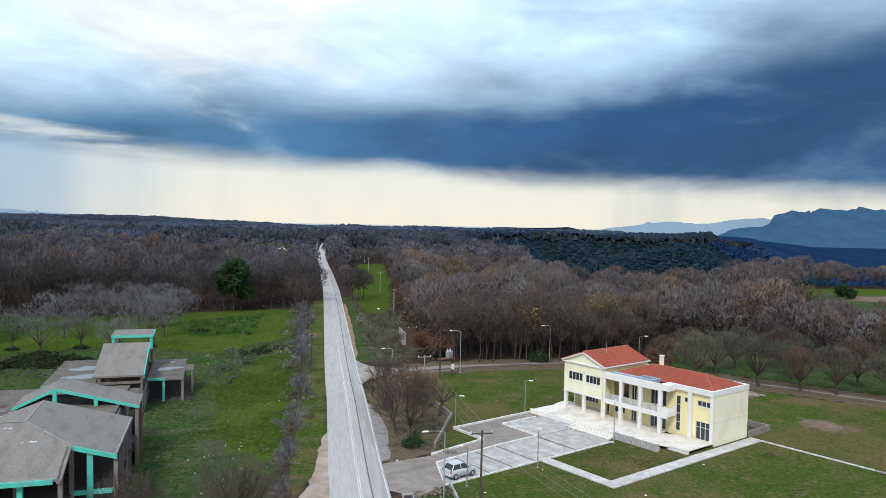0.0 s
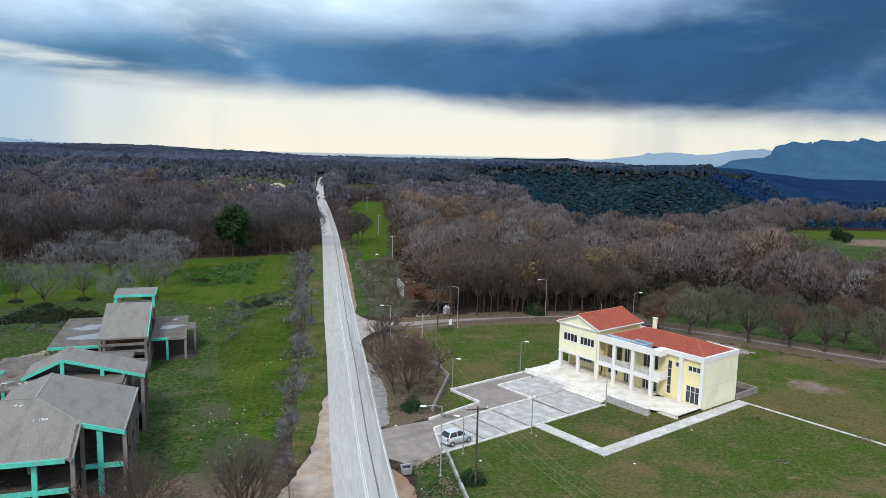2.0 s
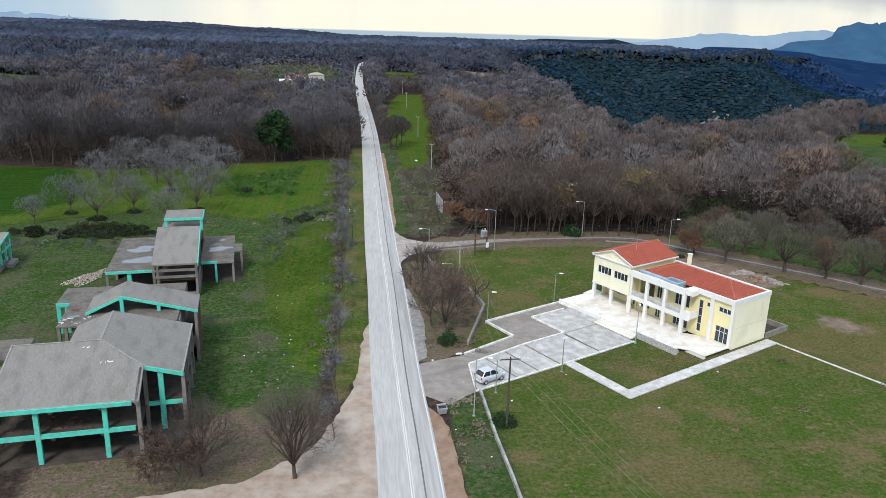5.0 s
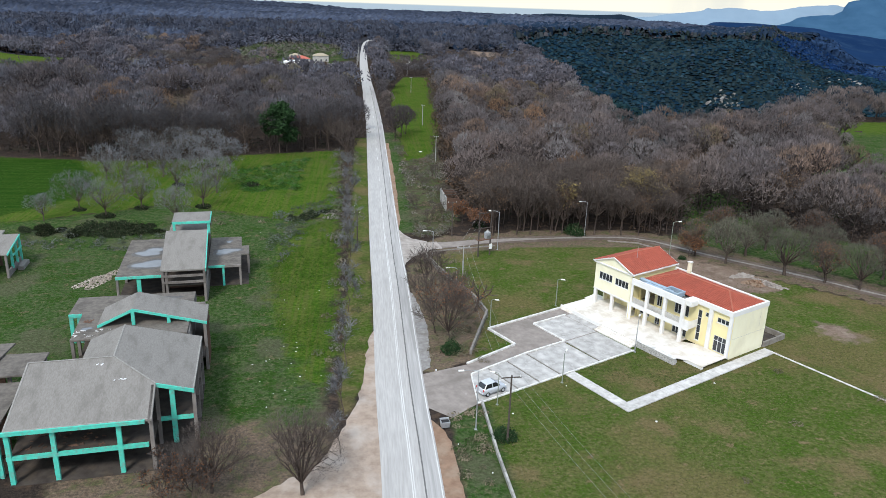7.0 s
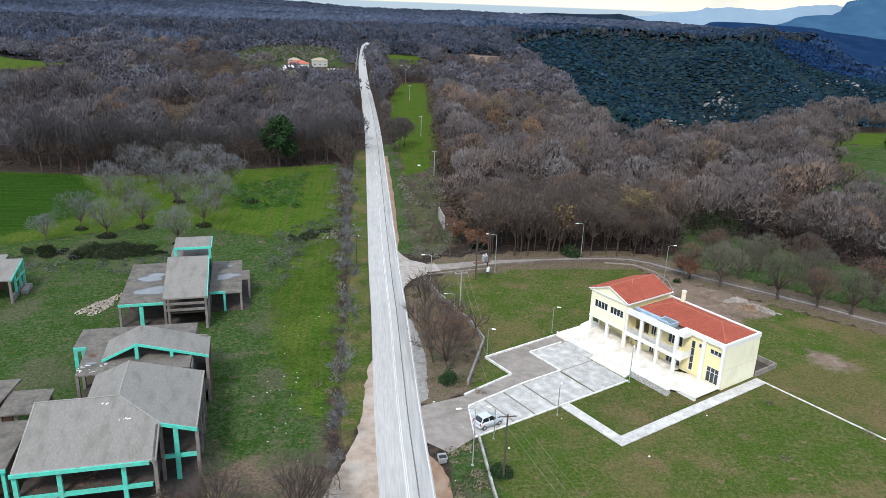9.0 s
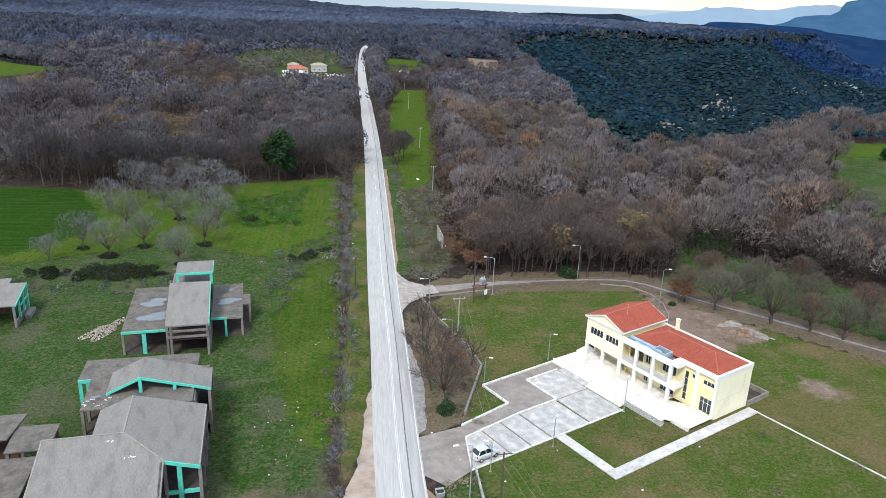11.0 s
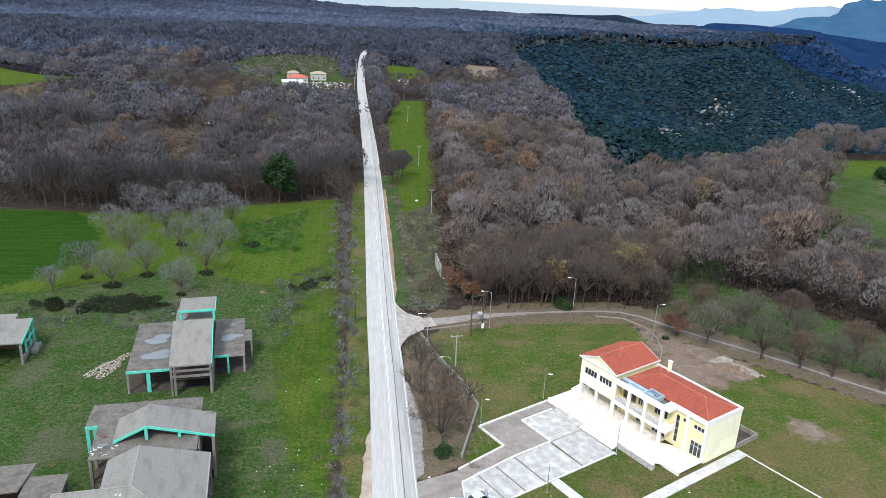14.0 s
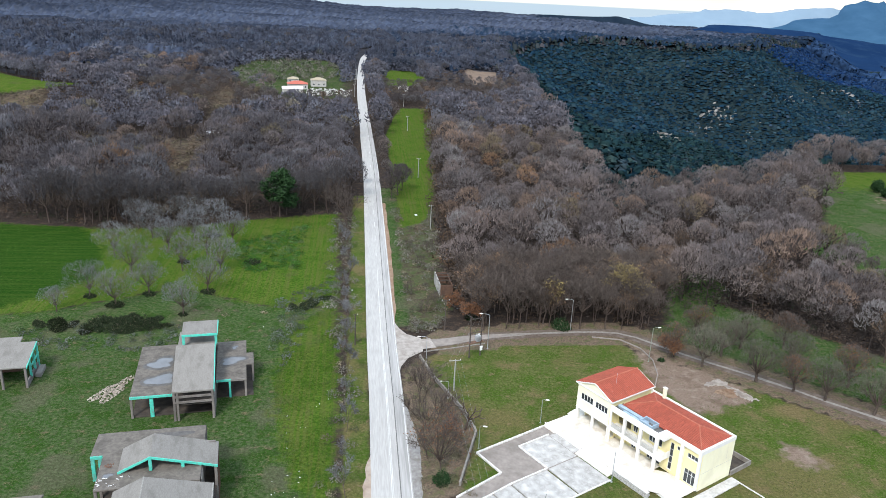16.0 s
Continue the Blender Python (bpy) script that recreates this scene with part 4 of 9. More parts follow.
# ---- terrace, steps, stone parapet ----
terrace = thing("terrace", C_SITE.copy(), "overexposed pale stone terrace before the building", "terrace", kind="structure")
FZ = 0.5
for k in range(6):
    u0, u1 = 26.0 - (26.0 - 9.8) * k / 6, 26.0 - (26.0 - 9.8) * (k + 1) / 6 + 0.015
    part("terrace_slab", slab([(u1, -7.35), (u0, -7.35), (u0, -1.9), (u1, -1.9)], FZ), "marble", terrace)
for k in range(4):
    u0, u1 = 9.8 - 9.8 * k / 4, 9.8 - 9.8 * (k + 1) / 4 + 0.015
    part("terrace_slab", slab([(u1, -5.7 if u1 < 3 else -7.3), (u0, -5.7 if u0 < 3 else -7.3), (u0, -0.2 if u0 < 7 else -1.9), (u1, -0.2 if u1 < 7 else -1.9)], FZ), "marble", terrace)
part("terrace_slab", slab([(7.02, -1.885), (16.68, -1.885), (16.68, -0.02), (7.02, -0.02)], FZ + 0.004), "marble", terrace)
part("terrace_slab", slab([(24.6, -1.9), (26.4, -1.9), (26.9, 1.2), (24.6, 1.2)], FZ), "marble", terrace)
for k, (v0, h) in enumerate(((-9.0, 0.16), (-8.45, 0.28), (-7.9, 0.39))):
    part("step", bevelled(boxes((-17.2, -9.9, v0, -7.36, -0.05 + 0.001 * k, h)), 0.02), "marble", terrace)
for k, (v0, h) in enumerate(((-7.95, 0.20), (-7.65, 0.36))):
    part("step", bevelled(boxes((-26.0, -23.4, v0, -7.36, -0.05 + 0.001 * k, h)), 0.02), "marble", terrace)
part("plinth", boxes((-26.0, -17.2, -7.33, -7.0, -0.1, FZ - 0.125)), "stone", terrace)
part("plinth", boxes((-9.8, -3.2, -7.28, -6.9, -0.1, FZ - 0.125)), "stone", terrace)
part("plinth", boxes((-3.1, -0.05, -5.68, -5.3, -0.1, FZ - 0.125)), "white", terrace)
part("low_wall", bevelled(boxes((-26.1, -17.3, -7.60, -7.38, -0.1, FZ + 0.12)), 0.02), "white", terrace, "white low wall along the terrace")
parapet = solid("stone_parapet", bevelled(boxes((-9.7, -3.0, -7.95, -7.4, -0.1, 0.95))), "stone", "low rubble stone planter wall before the terrace", "garden wall", C_SITE.copy())
part("coping", bevelled(boxes((-9.75, -2.95, -8.0, -7.35, 0.955, 1.03)), 0.01), "kerb", parapet)

# ---- the yellow building ----
bld = thing("villa", C_SITE.copy(), "two-storey pale yellow public building with white columns and red tile roofs", "building")


def ub(u0, u1, v0, v1, z0, z1):
    return (-u1, -u0, v0, v1, z0, z1)


def wall_panel(name, mat, along, a0, a1, w0, w1, z0, z1, holes, label=""):
    """A wall with real openings: along 'u' or 'v', from a0 to a1, between w0 and w1 in thickness; holes (a, a, z, z)."""
    bm = bmesh.new()
    As = sorted({a0, a1, *[q for h in holes for q in h[:2]]})
    Zs = sorted({z0, z1, *[q for h in holes for q in h[2:]]})
    for i in range(len(As) - 1):
        run = None
        for j in range(len(Zs) - 1):
            ca, cz = (As[i] + As[i + 1]) / 2, (Zs[j] + Zs[j + 1]) / 2
            if any(h[0] < ca < h[1] and h[2] < cz < h[3] for h in holes):
                if run:
                    _emit(bm, along, As[i], As[i + 1], w0, w1, *run)
                run = None
            else:
                run = (run[0], Zs[j + 1]) if run else (Zs[j], Zs[j + 1])
        if run:
            _emit(bm, along, As[i], As[i + 1], w0, w1, *run)
    return part(name, bm, mat, bld, label)


def _emit(bm, along, a0, a1, w0, w1, z0, z1):
    box(bm, *(ub(a0, a1, w0, w1, z0, z1) if along == "u" else ub(w0, w1, a0, a1, z0, z1)))


def window(u0, u1, v, z0, z1, cols, rows=1, sill=True, mat="alu", name="window"):
    """Frame with mullions and a pane each, in an opening of a wall that faces -v."""
    bm = bmesh.new()
    f = 0.07
    for r in ((u0, u0 + f, z0, z1), (u1 - f, u1, z0, z1), (u0 + f, u1 - f, z0, z0 + f), (u0 + f, u1 - f, z1 - f, z1)):
        box(bm, *ub(r[0], r[1], v + 0.04, v + 0.12, r[2], r[3]))
    for k in range(1, cols):
        c = u0 + (u1 - u0) * k / cols
        box(bm, *ub(c - 0.045, c + 0.045, v + 0.045, v + 0.115, z0 + f, z1 - f))
    for k in range(1, rows):
        c = z0 + (z1 - z0) * (0.68 if rows == 2 else k / rows)
        box(bm, *ub(u0 + f, u1 - f, v + 0.05, v + 0.11, c - 0.03, c + 0.03))
    w = part(name, bm, mat, bld, "grey aluminium window frame")
    for k in range(cols):
        a, b = u0 + (u1 - u0) * k / cols, u0 + (u1 - u0) * (k + 1) / cols
        part("pane", boxes(ub(a + 0.05, b - 0.05, v + 0.075, v + 0.085, z0 + 0.05, z1 - 0.05)), "glass", w)
    if sill:
        part("sill", boxes(ub(u0 - 0.06, u1 + 0.06, v - 0.06, v + 0.035, z0 - 0.08, z0 - 0.002)), "white", w)
    return w


TOP = 6.62
# wing at the right: front wall with stair window, end bay
wall_panel("wall", "yellow", "u", 0.0, 6.9, 0.0, 0.25, FZ - 0.2, TOP, [(0.55, 2.65, FZ + 0.02, 2.95), (0.55, 2.5, 4.95, 5.72), (5.05, 5.75, 0.95, 5.75), (3.95, 4.5, 5.05, 5.75)])
window(0.55, 2.65, 0.0, FZ + 0.02, 2.95, 3, 2, False, name="glass_door")
window(0.55, 2.5, 0.0, 4.95, 5.72, 3)
window(5.05, 5.75, 0.0, 0.95, 5.75, 1, 4)
window(3.95, 4.5, 0.0, 5.05, 5.75, 1, 1, False)
# recessed front behind the balconies
wall_panel("wall", "yellow", "u", 6.9, 16.7, 0.0, 0.25, FZ - 0.2, TOP, [(7.3, 9.9, FZ + 0.05, 2.85), (7.3, 9.9, 3.75, 5.95), (12.3, 13.2, FZ + 0.05, 2.75), (12.3, 13.2, 3.6, 5.9), (14.3, 16.2, FZ + 0.75, 2.75), (13.7, 16.4, 3.35, 6.0)])
window(7.3, 9.9, 0.0, FZ + 0.05, 2.85, 4, 2, False)
window(7.3, 9.9, 0.0, 3.75, 5.95, 4, 1, False)
window(12.3, 13.2, 0.0, FZ + 0.05, 2.75, 2, 1, False, name="door_leaf")
window(12.3, 13.2, 0.0, 3.6, 5.9, 2, 1, False, name="door_leaf")
window(14.3, 16.2, 0.0, FZ + 0.75, 2.75, 3)
wall_panel("wall", "cream", "v", 0.25, 8.24, 0.0, 0.25, -0.2, TOP + 0.0, [])
wall_panel("wall", "yellow", "u", 0.25, 16.7, 7.99, 8.24, -0.2, TOP, [(2, 4, 4.6, 6.0), (6, 8, 4.6, 6.0), (10, 12, 4.6, 6.0)])
for u in (2, 6, 10):
    window(u, u + 2, 8.05, 4.6, 6.0, 3, 1, False)
wall_panel("wall", "yellow", "v", -1.95, 8.24, 16.7, 16.95, FZ - 0.2, TOP + 1.3, [(-1.4, -0.3, FZ + 0.01, 2.9)])
part("floor_slab", boxes(ub(0.25, 16.7, 0.25, 7.99, 3.05, 3.3)), "interior", bld)
part("floor_slab", boxes(ub(0.25, 16.7, 0.25, 7.99, 0.2, FZ)), "interior", bld)
part("inner_wall", boxes(ub(0.3, 16.65, 3.8, 3.95, FZ + 0.002, 3.048), ub(0.3, 16.65, 3.8, 3.95, 3.302, 6.6)), "interior", bld)
# white frame: bands, beams, columns, balcony slabs
part("band", boxes(ub(-0.06, 6.7, -0.36, 0.0, TOP, 7.32), ub(-0.06, 0.28, 0.0, 8.3, TOP + 0.004, 7.32), ub(0.28, 16.7, 7.95, 8.3, TOP + 0.004, 7.30)), "white", bld)
part("band", boxes(ub(6.7, 16.68, -2.2, -1.9, 6.35, 7.30), ub(6.7, 7.0, -1.9, 0.0, 6.35, 7.29)), "white", bld)
part("flat_roof", boxes(ub(7.0, 16.68, -1.9, 0.9, 6.40, 6.75)), "felt", bld, "dark grey felted flat roof")
part("pilaster", bevelled(boxes(ub(-0.05, 0.42, -0.34, -0.003, FZ - 0.2, TOP)), 0.015), "white", bld)
part("pilaster", bevelled(boxes(ub(3.15, 3.75, -0.34, -0.003, FZ - 0.2, TOP)), 0.015), "white", bld)
for u in (6.72, 9.95, 13.3):
    part("column", bevelled(boxes(ub(u, u + 0.5, -2.16, -1.72, FZ - 0.02, 6.35)), 0.02), "white", bld)
part("column", bevelled(boxes(ub(16.3, 16.68, -2.16, -1.96, FZ - 0.02, 6.35)), 0.02), "white", bld)
part("balcony_slab", boxes(ub(5.6, 16.66, -2.10, -0.004, 3.02, 3.3)), "white", bld)
part("balcony_edge", boxes(ub(5.6, 6.72, -2.14, -2.104, 2.75, 3.5), ub(7.22, 9.95, -2.14, -2.104, 2.75, 3.45), ub(10.45, 13.3, -2.14, -2.104, 2.75, 3.45), ub(13.8, 16.3, -2.14, -2.104, 2.75, 3.45)), "white", bld)
for u0, u1 in ((7.25, 9.92), (10.48, 13.27), (13.83, 16.27)):
    r = part("railing", boxes(ub(u0, u1, -2.02, -1.94, 3.302, 3.38), ub(u0, u1, -2.03, -1.93, 4.18, 4.26)), "rail", bld, "grey balcony railing")
    n = 14
    for k in range(n):
        c = u0 + 0.1 + (u1 - u0 - 0.2) * k / (n - 1)
        part("baluster", boxes(ub(c - 0.06, c + 0.06, -2.01, -1.95, 3.382, 4.178)), "rail", r)
part("railing", boxes(ub(5.6, 6.7, -2.05, -1.97, 3.302, 4.2), ub(5.6, 5.68, -1.96, -0.01, 3.302, 4.2)), "white", bld)
# roof box over the stair bay
part("canopy", boxes(ub(5.7, 6.72, -1.9, -0.37, 6.42, 7.22)), "white", bld)
# gable block
gx0, gx1, gv0 = 16.95, 24.5, -1.95
wall_panel("wall", "cream", "u", 16.7, gx1, gv0, gv0 + 0.25, 3.0, 7.75, [(17.45, 20.2, 5.0, 6.2), (20.8, 23.6, 5.0, 6.25)])
window(17.45, 20.2, gv0, 5.0, 6.2, 4)
window(20.8, 23.6, gv0, 5.0, 6.25, 4)
wall_panel("wall", "cream", "v", gv0 + 0.25, 8.24, gx1 - 0.25, gx1, 0.0, 7.75, [(-1.2, 0.4, FZ, 2.9), (1.8, 3.4, 4.8, 6.1)])
wall_panel("wall", "cream", "u", 16.95, gx1 - 0.25, 7.99, 8.24, 0.0, 7.75, [(19.5, 21.5, 4.8, 6.1)])
wall_panel("wall", "yellow", "u", 16.95, gx1 - 0.25, 1.3, 1.5, FZ - 0.1, 3.0, [(17.6, 18.6, FZ + 0.02, 2.6), (20.4, 22.9, 1.3, 2.6)])
window(17.6, 18.6, 1.3, FZ + 0.02, 2.6, 2, 1, False, name="door_leaf", mat="dark_wood")
window(20.4, 22.9, 1.3, 1.3, 2.6, 4)
part("floor_slab", boxes(ub(16.95, gx1 - 0.25, gv0 + 0.25, 7.98, 3.0, 3.28)), "interior", bld)
part("porch_floor", boxes(ub(16.7, gx1, gv0, 1.3, 0.1, FZ + 0.006)), "marble", bld)
for u in (16.72, 20.35, 24.0):
    part("column", bevelled(boxes(ub(u, u + 0.48, gv0 + 0.004, gv0 + 0.45, FZ, 2.995)), 0.02), "white", bld)
for u, z in ((16.65, 3.35), ):
    part("band", boxes(ub(16.6, gx1 + 0.04, gv0 - 0.05, gv0 - 0.003, 3.0, 3.22)), "white", bld)


def tiled_slope(name, origin, along, down, length, reach, parent, pitch=0.34, mat="tile"):
    """Barrel tiles down a roof slope. reach(s): where the tiles start and end, measured down the slope, at s along the top."""
    o, a, d = Vector(origin), Vector(along).normalized(), Vector(down).normalized()
    n = a.cross(d)
    if n.z < 0:
        n = -n
    bm = bmesh.new()
    count = int(length / pitch)
    for i in range(count):
        s0 = i * pitch
        lo, hi = reach(s0 + pitch / 2)
        if hi - lo < 0.15:
            continue
        rows = max(1, int((hi - lo) / 0.8))
        for r in range(rows):
            t0, t1 = lo + (hi - lo) * r / rows, lo + (hi - lo) * (r + 1) / rows
            ring = []
            for t, up in ((t0, 0.0), (t1 + 0.02, 0.03)):
                ring.append([bm.verts.new(o + a * (s0 + pitch * f) + d * t + n * (h + up)) for f, h in ((0.0, 0.0), (0.22, 0.10), (0.5, 0.135), (0.78, 0.10), (1.0, 0.0))])
            for k in range(4):
                bm.faces.new((ring[0][k], ring[0][k + 1], ring[1][k + 1], ring[1][k]))
    return part(name, bm, mat, parent, "red clay barrel tiles")


def ridge_line(a, b, parent, r=0.13):
    bm = bmesh.new()
    a, b = Vector(a), Vector(b)
    n = max(1, int((b - a).length / 0.45))
    for k in range(n):
        tube(bm, a.lerp(b, k / n), a.lerp(b, (k + 1.05) / n), r, r * 0.85, 6)
    return part("ridge_cap", bm, "ridge", parent)


# gable roof: ridge along v
zE, zR = 7.86, 9.5
uc = (16.35 + 24.85) / 2
half_w = uc - 16.35
v0, v1 = gv0 - 0.35, 8.5
roof_g = part("roof_deck", bmesh.new(), "interior", bld)
bm = bmesh.new()
for sgn in (-1, 1):
    e_u = uc + sgn * half_w
    hull(bm, [(-e_u, v0, zE - 0.14), (-uc, v0, zR - 0.14), (-uc, v1, zR - 0.14), (-e_u, v1, zE - 0.14), (-e_u, v0, zE), (-uc, v0, zR), (-uc, v1, zR), (-e_u, v1, zE)])
bm.to_mesh(roof_g.data)
bm.free()
roof_g.data.materials.clear()
roof_g.data.materials.append(M["white"])
for sgn in (-1, 1):
    run = Vector((-sgn * half_w, 0, zE - zR))
    tiled_slope("roof_tiles", (-uc, v0 + 0.12, zR + 0.012), (0, 1, 0), run, v1 - v0 - 0.24, lambda s, q=run.length: (0.0, q - 0.1), bld)
ridge_line((-uc, v0 + 0.1, zR + 0.1), (-uc, v1 - 0.1, zR + 0.1), bld)
for v in (gv0, 7.99):
    bm = bmesh.new()
    zz = lambda u: zE + (zR - zE) * (1 - abs(u - uc) / half_w) - 0.15
    lo_ = [bm.verts.new((-u, q, 7.745)) for q in (v, v + 0.25) for u in (16.72, 24.48)]
    hi_ = [bm.verts.new((-u, q, zz(u))) for q in (v, v + 0.25) for u in (16.72, uc, 24.48)]
    bm.faces.new((lo_[0], lo_[1], hi_[2], hi_[1], hi_[0]))
    bm.faces.new((lo_[2], lo_[3], hi_[5], hi_[4], hi_[3]))
    bm.faces.new((lo_[0], lo_[1], lo_[3], lo_[2]))
    for p, q in ((0, 1), (1, 2)):
        bm.faces.new((hi_[p], hi_[q], hi_[q + 3], hi_[p + 3]))
    bm.faces.new((lo_[0], hi_[0], hi_[3], lo_[2]))
    bm.faces.new((lo_[1], hi_[2], hi_[5], lo_[3]))
    bmesh.ops.recalc_face_normals(bm, faces=list(bm.faces))
    part("pediment", bm, "cream", bld)
part("cornice", boxes(ub(16.4, 24.8, gv0 - 0.22, gv0 - 0.003, 7.58, 7.76)), "white", bld)
for u0 in (16.30, 24.78):
    part("gutter", boxes(ub(u0, u0 + 0.12, v0, v1, zE - 0.10, zE + 0.03)), "white", bld)
# hipped roof
zh, zt = 7.0, 8.35
a0, a1, b0, b1 = 0.25, 16.0, 0.05, 7.9
r0, r1, vm = 3.9, 12.3, 3.95
bm = bmesh.new()
vs = {k: bm.verts.new(p) for k, p in {"fr": (-a0, b0, zh), "br": (-a0, b1, zh), "fl": (-a1, b0, zh), "bl": (-a1, b1, zh), "r": (-r0, vm, zt), "l": (-r1, vm, zt)}.items()}
for f in (("fl", "fr", "r", "l"), ("br", "bl", "l", "r"), ("fr", "br", "r"), ("bl", "fl", "l"), ("fr", "fl", "bl", "br")):
    bm.faces.new([vs[k] for k in f])
bmesh.ops.recalc_face_normals(bm, faces=list(bm.faces))
part("roof_deck", bm, "tile", bld)
for b_edge in (b0, b1):
    dv = b_edge - vm
    down = Vector((0, dv, zh - zt))
    q = down.length

    def reach_long(s, q=q):
        u = a1 - s
        top = 0.0
        if u > r1:
            top = q * (u - r1) / (a1 - r1)
        elif u < r0:
            top = q * (r0 - u) / (r0 - a0)
        return top, q
    tiled_slope("roof_tiles", (-a1, vm, zt + 0.012), (1, 0, 0), down, a1 - a0, reach_long, bld)
for u_edge, u_top in ((a0, r0), (a1, r1)):
    down = Vector((-(u_edge - u_top), 0, zh - zt))
    q = down.length

    def reach_end(s, q=q):
        k = abs(b0 + s - vm) / (vm - b0 if b0 + s < vm else b1 - vm)
        return q * k, q
    tiled_slope("roof_tiles", (-u_top, b0, zt + 0.012), (0, 1, 0), down, b1 - b0, reach_end, bld)
for p in ((a0, b0), (a0, b1)):
    ridge_line((-p[0], p[1], zh + 0.1), (-r0, vm, zt + 0.1), bld)
for p in ((a1, b0), (a1, b1)):
    ridge_line((-p[0], p[1], zh + 0.1), (-r1, vm, zt + 0.1), bld)
ridge_line((-r0, vm, zt + 0.1), (-r1, vm, zt + 0.1), bld)
ch = part("chimney", bevelled(boxes(ub(13.45, 14.0, 7.45, 7.9, 6.8, 9.1)), 0.02), "cream", bld)
part("chimney_cap", boxes(ub(13.38, 14.07, 7.38, 7.97, 9.102, 9.2)), "white", ch)
part("mast", (lambda b: (tube(b, (-19.0, 1.2, 9.3), (-19.0, 1.2, 11.2), 0.025), b)[1])(bmesh.new()), "steel", bld, "thin roof aerial")
# duct and skylight on the flat roof
duct = thing("roof_duct", C_SITE.copy(), "blue-grey metal duct lying along the flat roof", "duct")
part("duct_run", bevelled(boxes(ub(11.4, 16.3, -0.95, -0.25, 6.76, 7.25)), 0.06), "vent", duct)
part("duct_run", bevelled(boxes(ub(10.4, 14.6, -1.7, -1.15, 6.76, 7.2)), 0.06), "vent", duct)
part("duct_box", bevelled(boxes(ub(8.5, 11.2, -1.65, -1.45, 6.76, 7.5), ub(8.5, 11.2, 0.0, 0.2, 6.76, 7.5), ub(8.5, 8.7, -1.44, -0.01, 6.76, 7.5), ub(10.9, 11.1, -1.44, -0.01, 6.76, 7.5)), 0.03), "vent", duct)
part("duct_bend", bevelled(boxes(ub(10.0, 11.4, -1.1, -0.4, 6.76, 7.15)), 0.05), "vent", duct)
# sunken light well at the corner behind
well = thing("light_well", C_SITE.copy(), "low concrete walls round a dark sunken stairwell", "stairwell")
for r in (ub(0.0, 3.4, 13.6, 13.85, -0.1, 0.85), ub(-0.25, -0.02, 8.4, 13.85, -0.1, 0.85), ub(3.42, 3.65, 8.4, 13.85, -0.1, 0.85)):
    part("low_wall", bevelled(boxes(r), 0.02), "kerb_dark", well)
# floor lies at ground level; its dark colour stands for the pit's shade
part("pit_floor", boxes(ub(0.0, 3.4, 8.4, 13.58, -0.05, 0.06)), "floor_shade", well)
part("joint", boxes(ub(-0.007, -0.001, 0.3, 8.1, 3.05, 3.09), ub(-0.007, -0.001, 6.6, 6.63, 3.7, 5.9)), "rail", bld, "grey joint and crack in the end wall")

# ---- boundary line and garden walls ----
def wall_run(name, line, w, h, mat, label, category="garden wall", piece=3.0):
    root = thing(name, Matrix.Translation((*line[0], 0)), label, category)
    o = Vector(line[0])
    kerb_run([tuple(Vector(p) - o) for p in line], w, h, mat, root, "wall_piece", piece)
    return root


wall_run("garden_wall", WALL_GARDEN, 0.32, 0.75, "kerb_dark", "low weathered stone wall above the roadside trees")
wall_run("garden_wall", [(10.2, 80.0), (10.3, 69), (10.6, 62), (11.0, 40)], 0.26, 0.5, "kerb_grey", "low weathered concrete wall along the lawn")
wall_run("boundary_kerb", [(54.6, 92.6), (62.9, 77.5), (80, 46)], 0.16, 0.16, "kerb", "thin pale concrete boundary strip across the lawn", "kerb")
wall_run("track_kerb", [(46.5, 144.0), (52.5, 142.6), (55.5, 138.5), (56.3, 133), (55.0, 127), (52.5, 122)], 0.18, 0.25, "drive", "curved pale kerb at the edge of the track", "kerb", 1.5)
wall_run("track_kerb", [(8.6, 137.6), (14, 139.0), (22, 141.2)], 0.18, 0.2, "kerb_dark", "low kerb between track and lawn", "kerb", 2.0)


# ---- unfinished concrete houses ----
def lpart(name, bm, mat, root, label=""):
    return part(name, bm, mat, root, label)


def column(root, a, b, z0, z1, mat="concrete_raw", w=0.38, d=0.38):
    return part("column", bevelled(boxes((a - w / 2, a + w / 2, b - d / 2, b + d / 2, z0, z1)), 0.015), mat, root, "turquoise painted column" if mat == "turq" else "")


def beam(root, p, q, h=0.4, w=0.3, mat="concrete_raw"):
    """A beam whose top runs from p to q (local points)."""
    p, q = Vector(p), Vector(q)
    d = Vector((q.x - p.x, q.y - p.y, 0)).normalized()
    n = Vector((-d.y, d.x, 0)) * (w / 2)
    up = Vector((0, 0, h))
    bm = bmesh.new()
    hull(bm, [p - n - up, q - n - up, q + n - up, p + n - up, p - n, q - n, q + n, p + n])
    bmesh.ops.recalc_face_normals(bm, faces=list(bm.faces))
    return part("beam", bm, mat, root, "turquoise painted beam" if mat == "turq" else "")


def roof_slab(root, pts, z, t=0.22, mat="concrete", name="roof_slab"):
    bm = bmesh.new()
    zf = z if callable(z) else (lambda x, y: z)
    prism(bm, pts, lambda x, y: zf(x, y) - t, zf)
    bmesh.ops.bevel(bm, geom=list(bm.edges), offset=0.03, segments=1, affect="EDGES")
    return part(name, bm, mat, root)


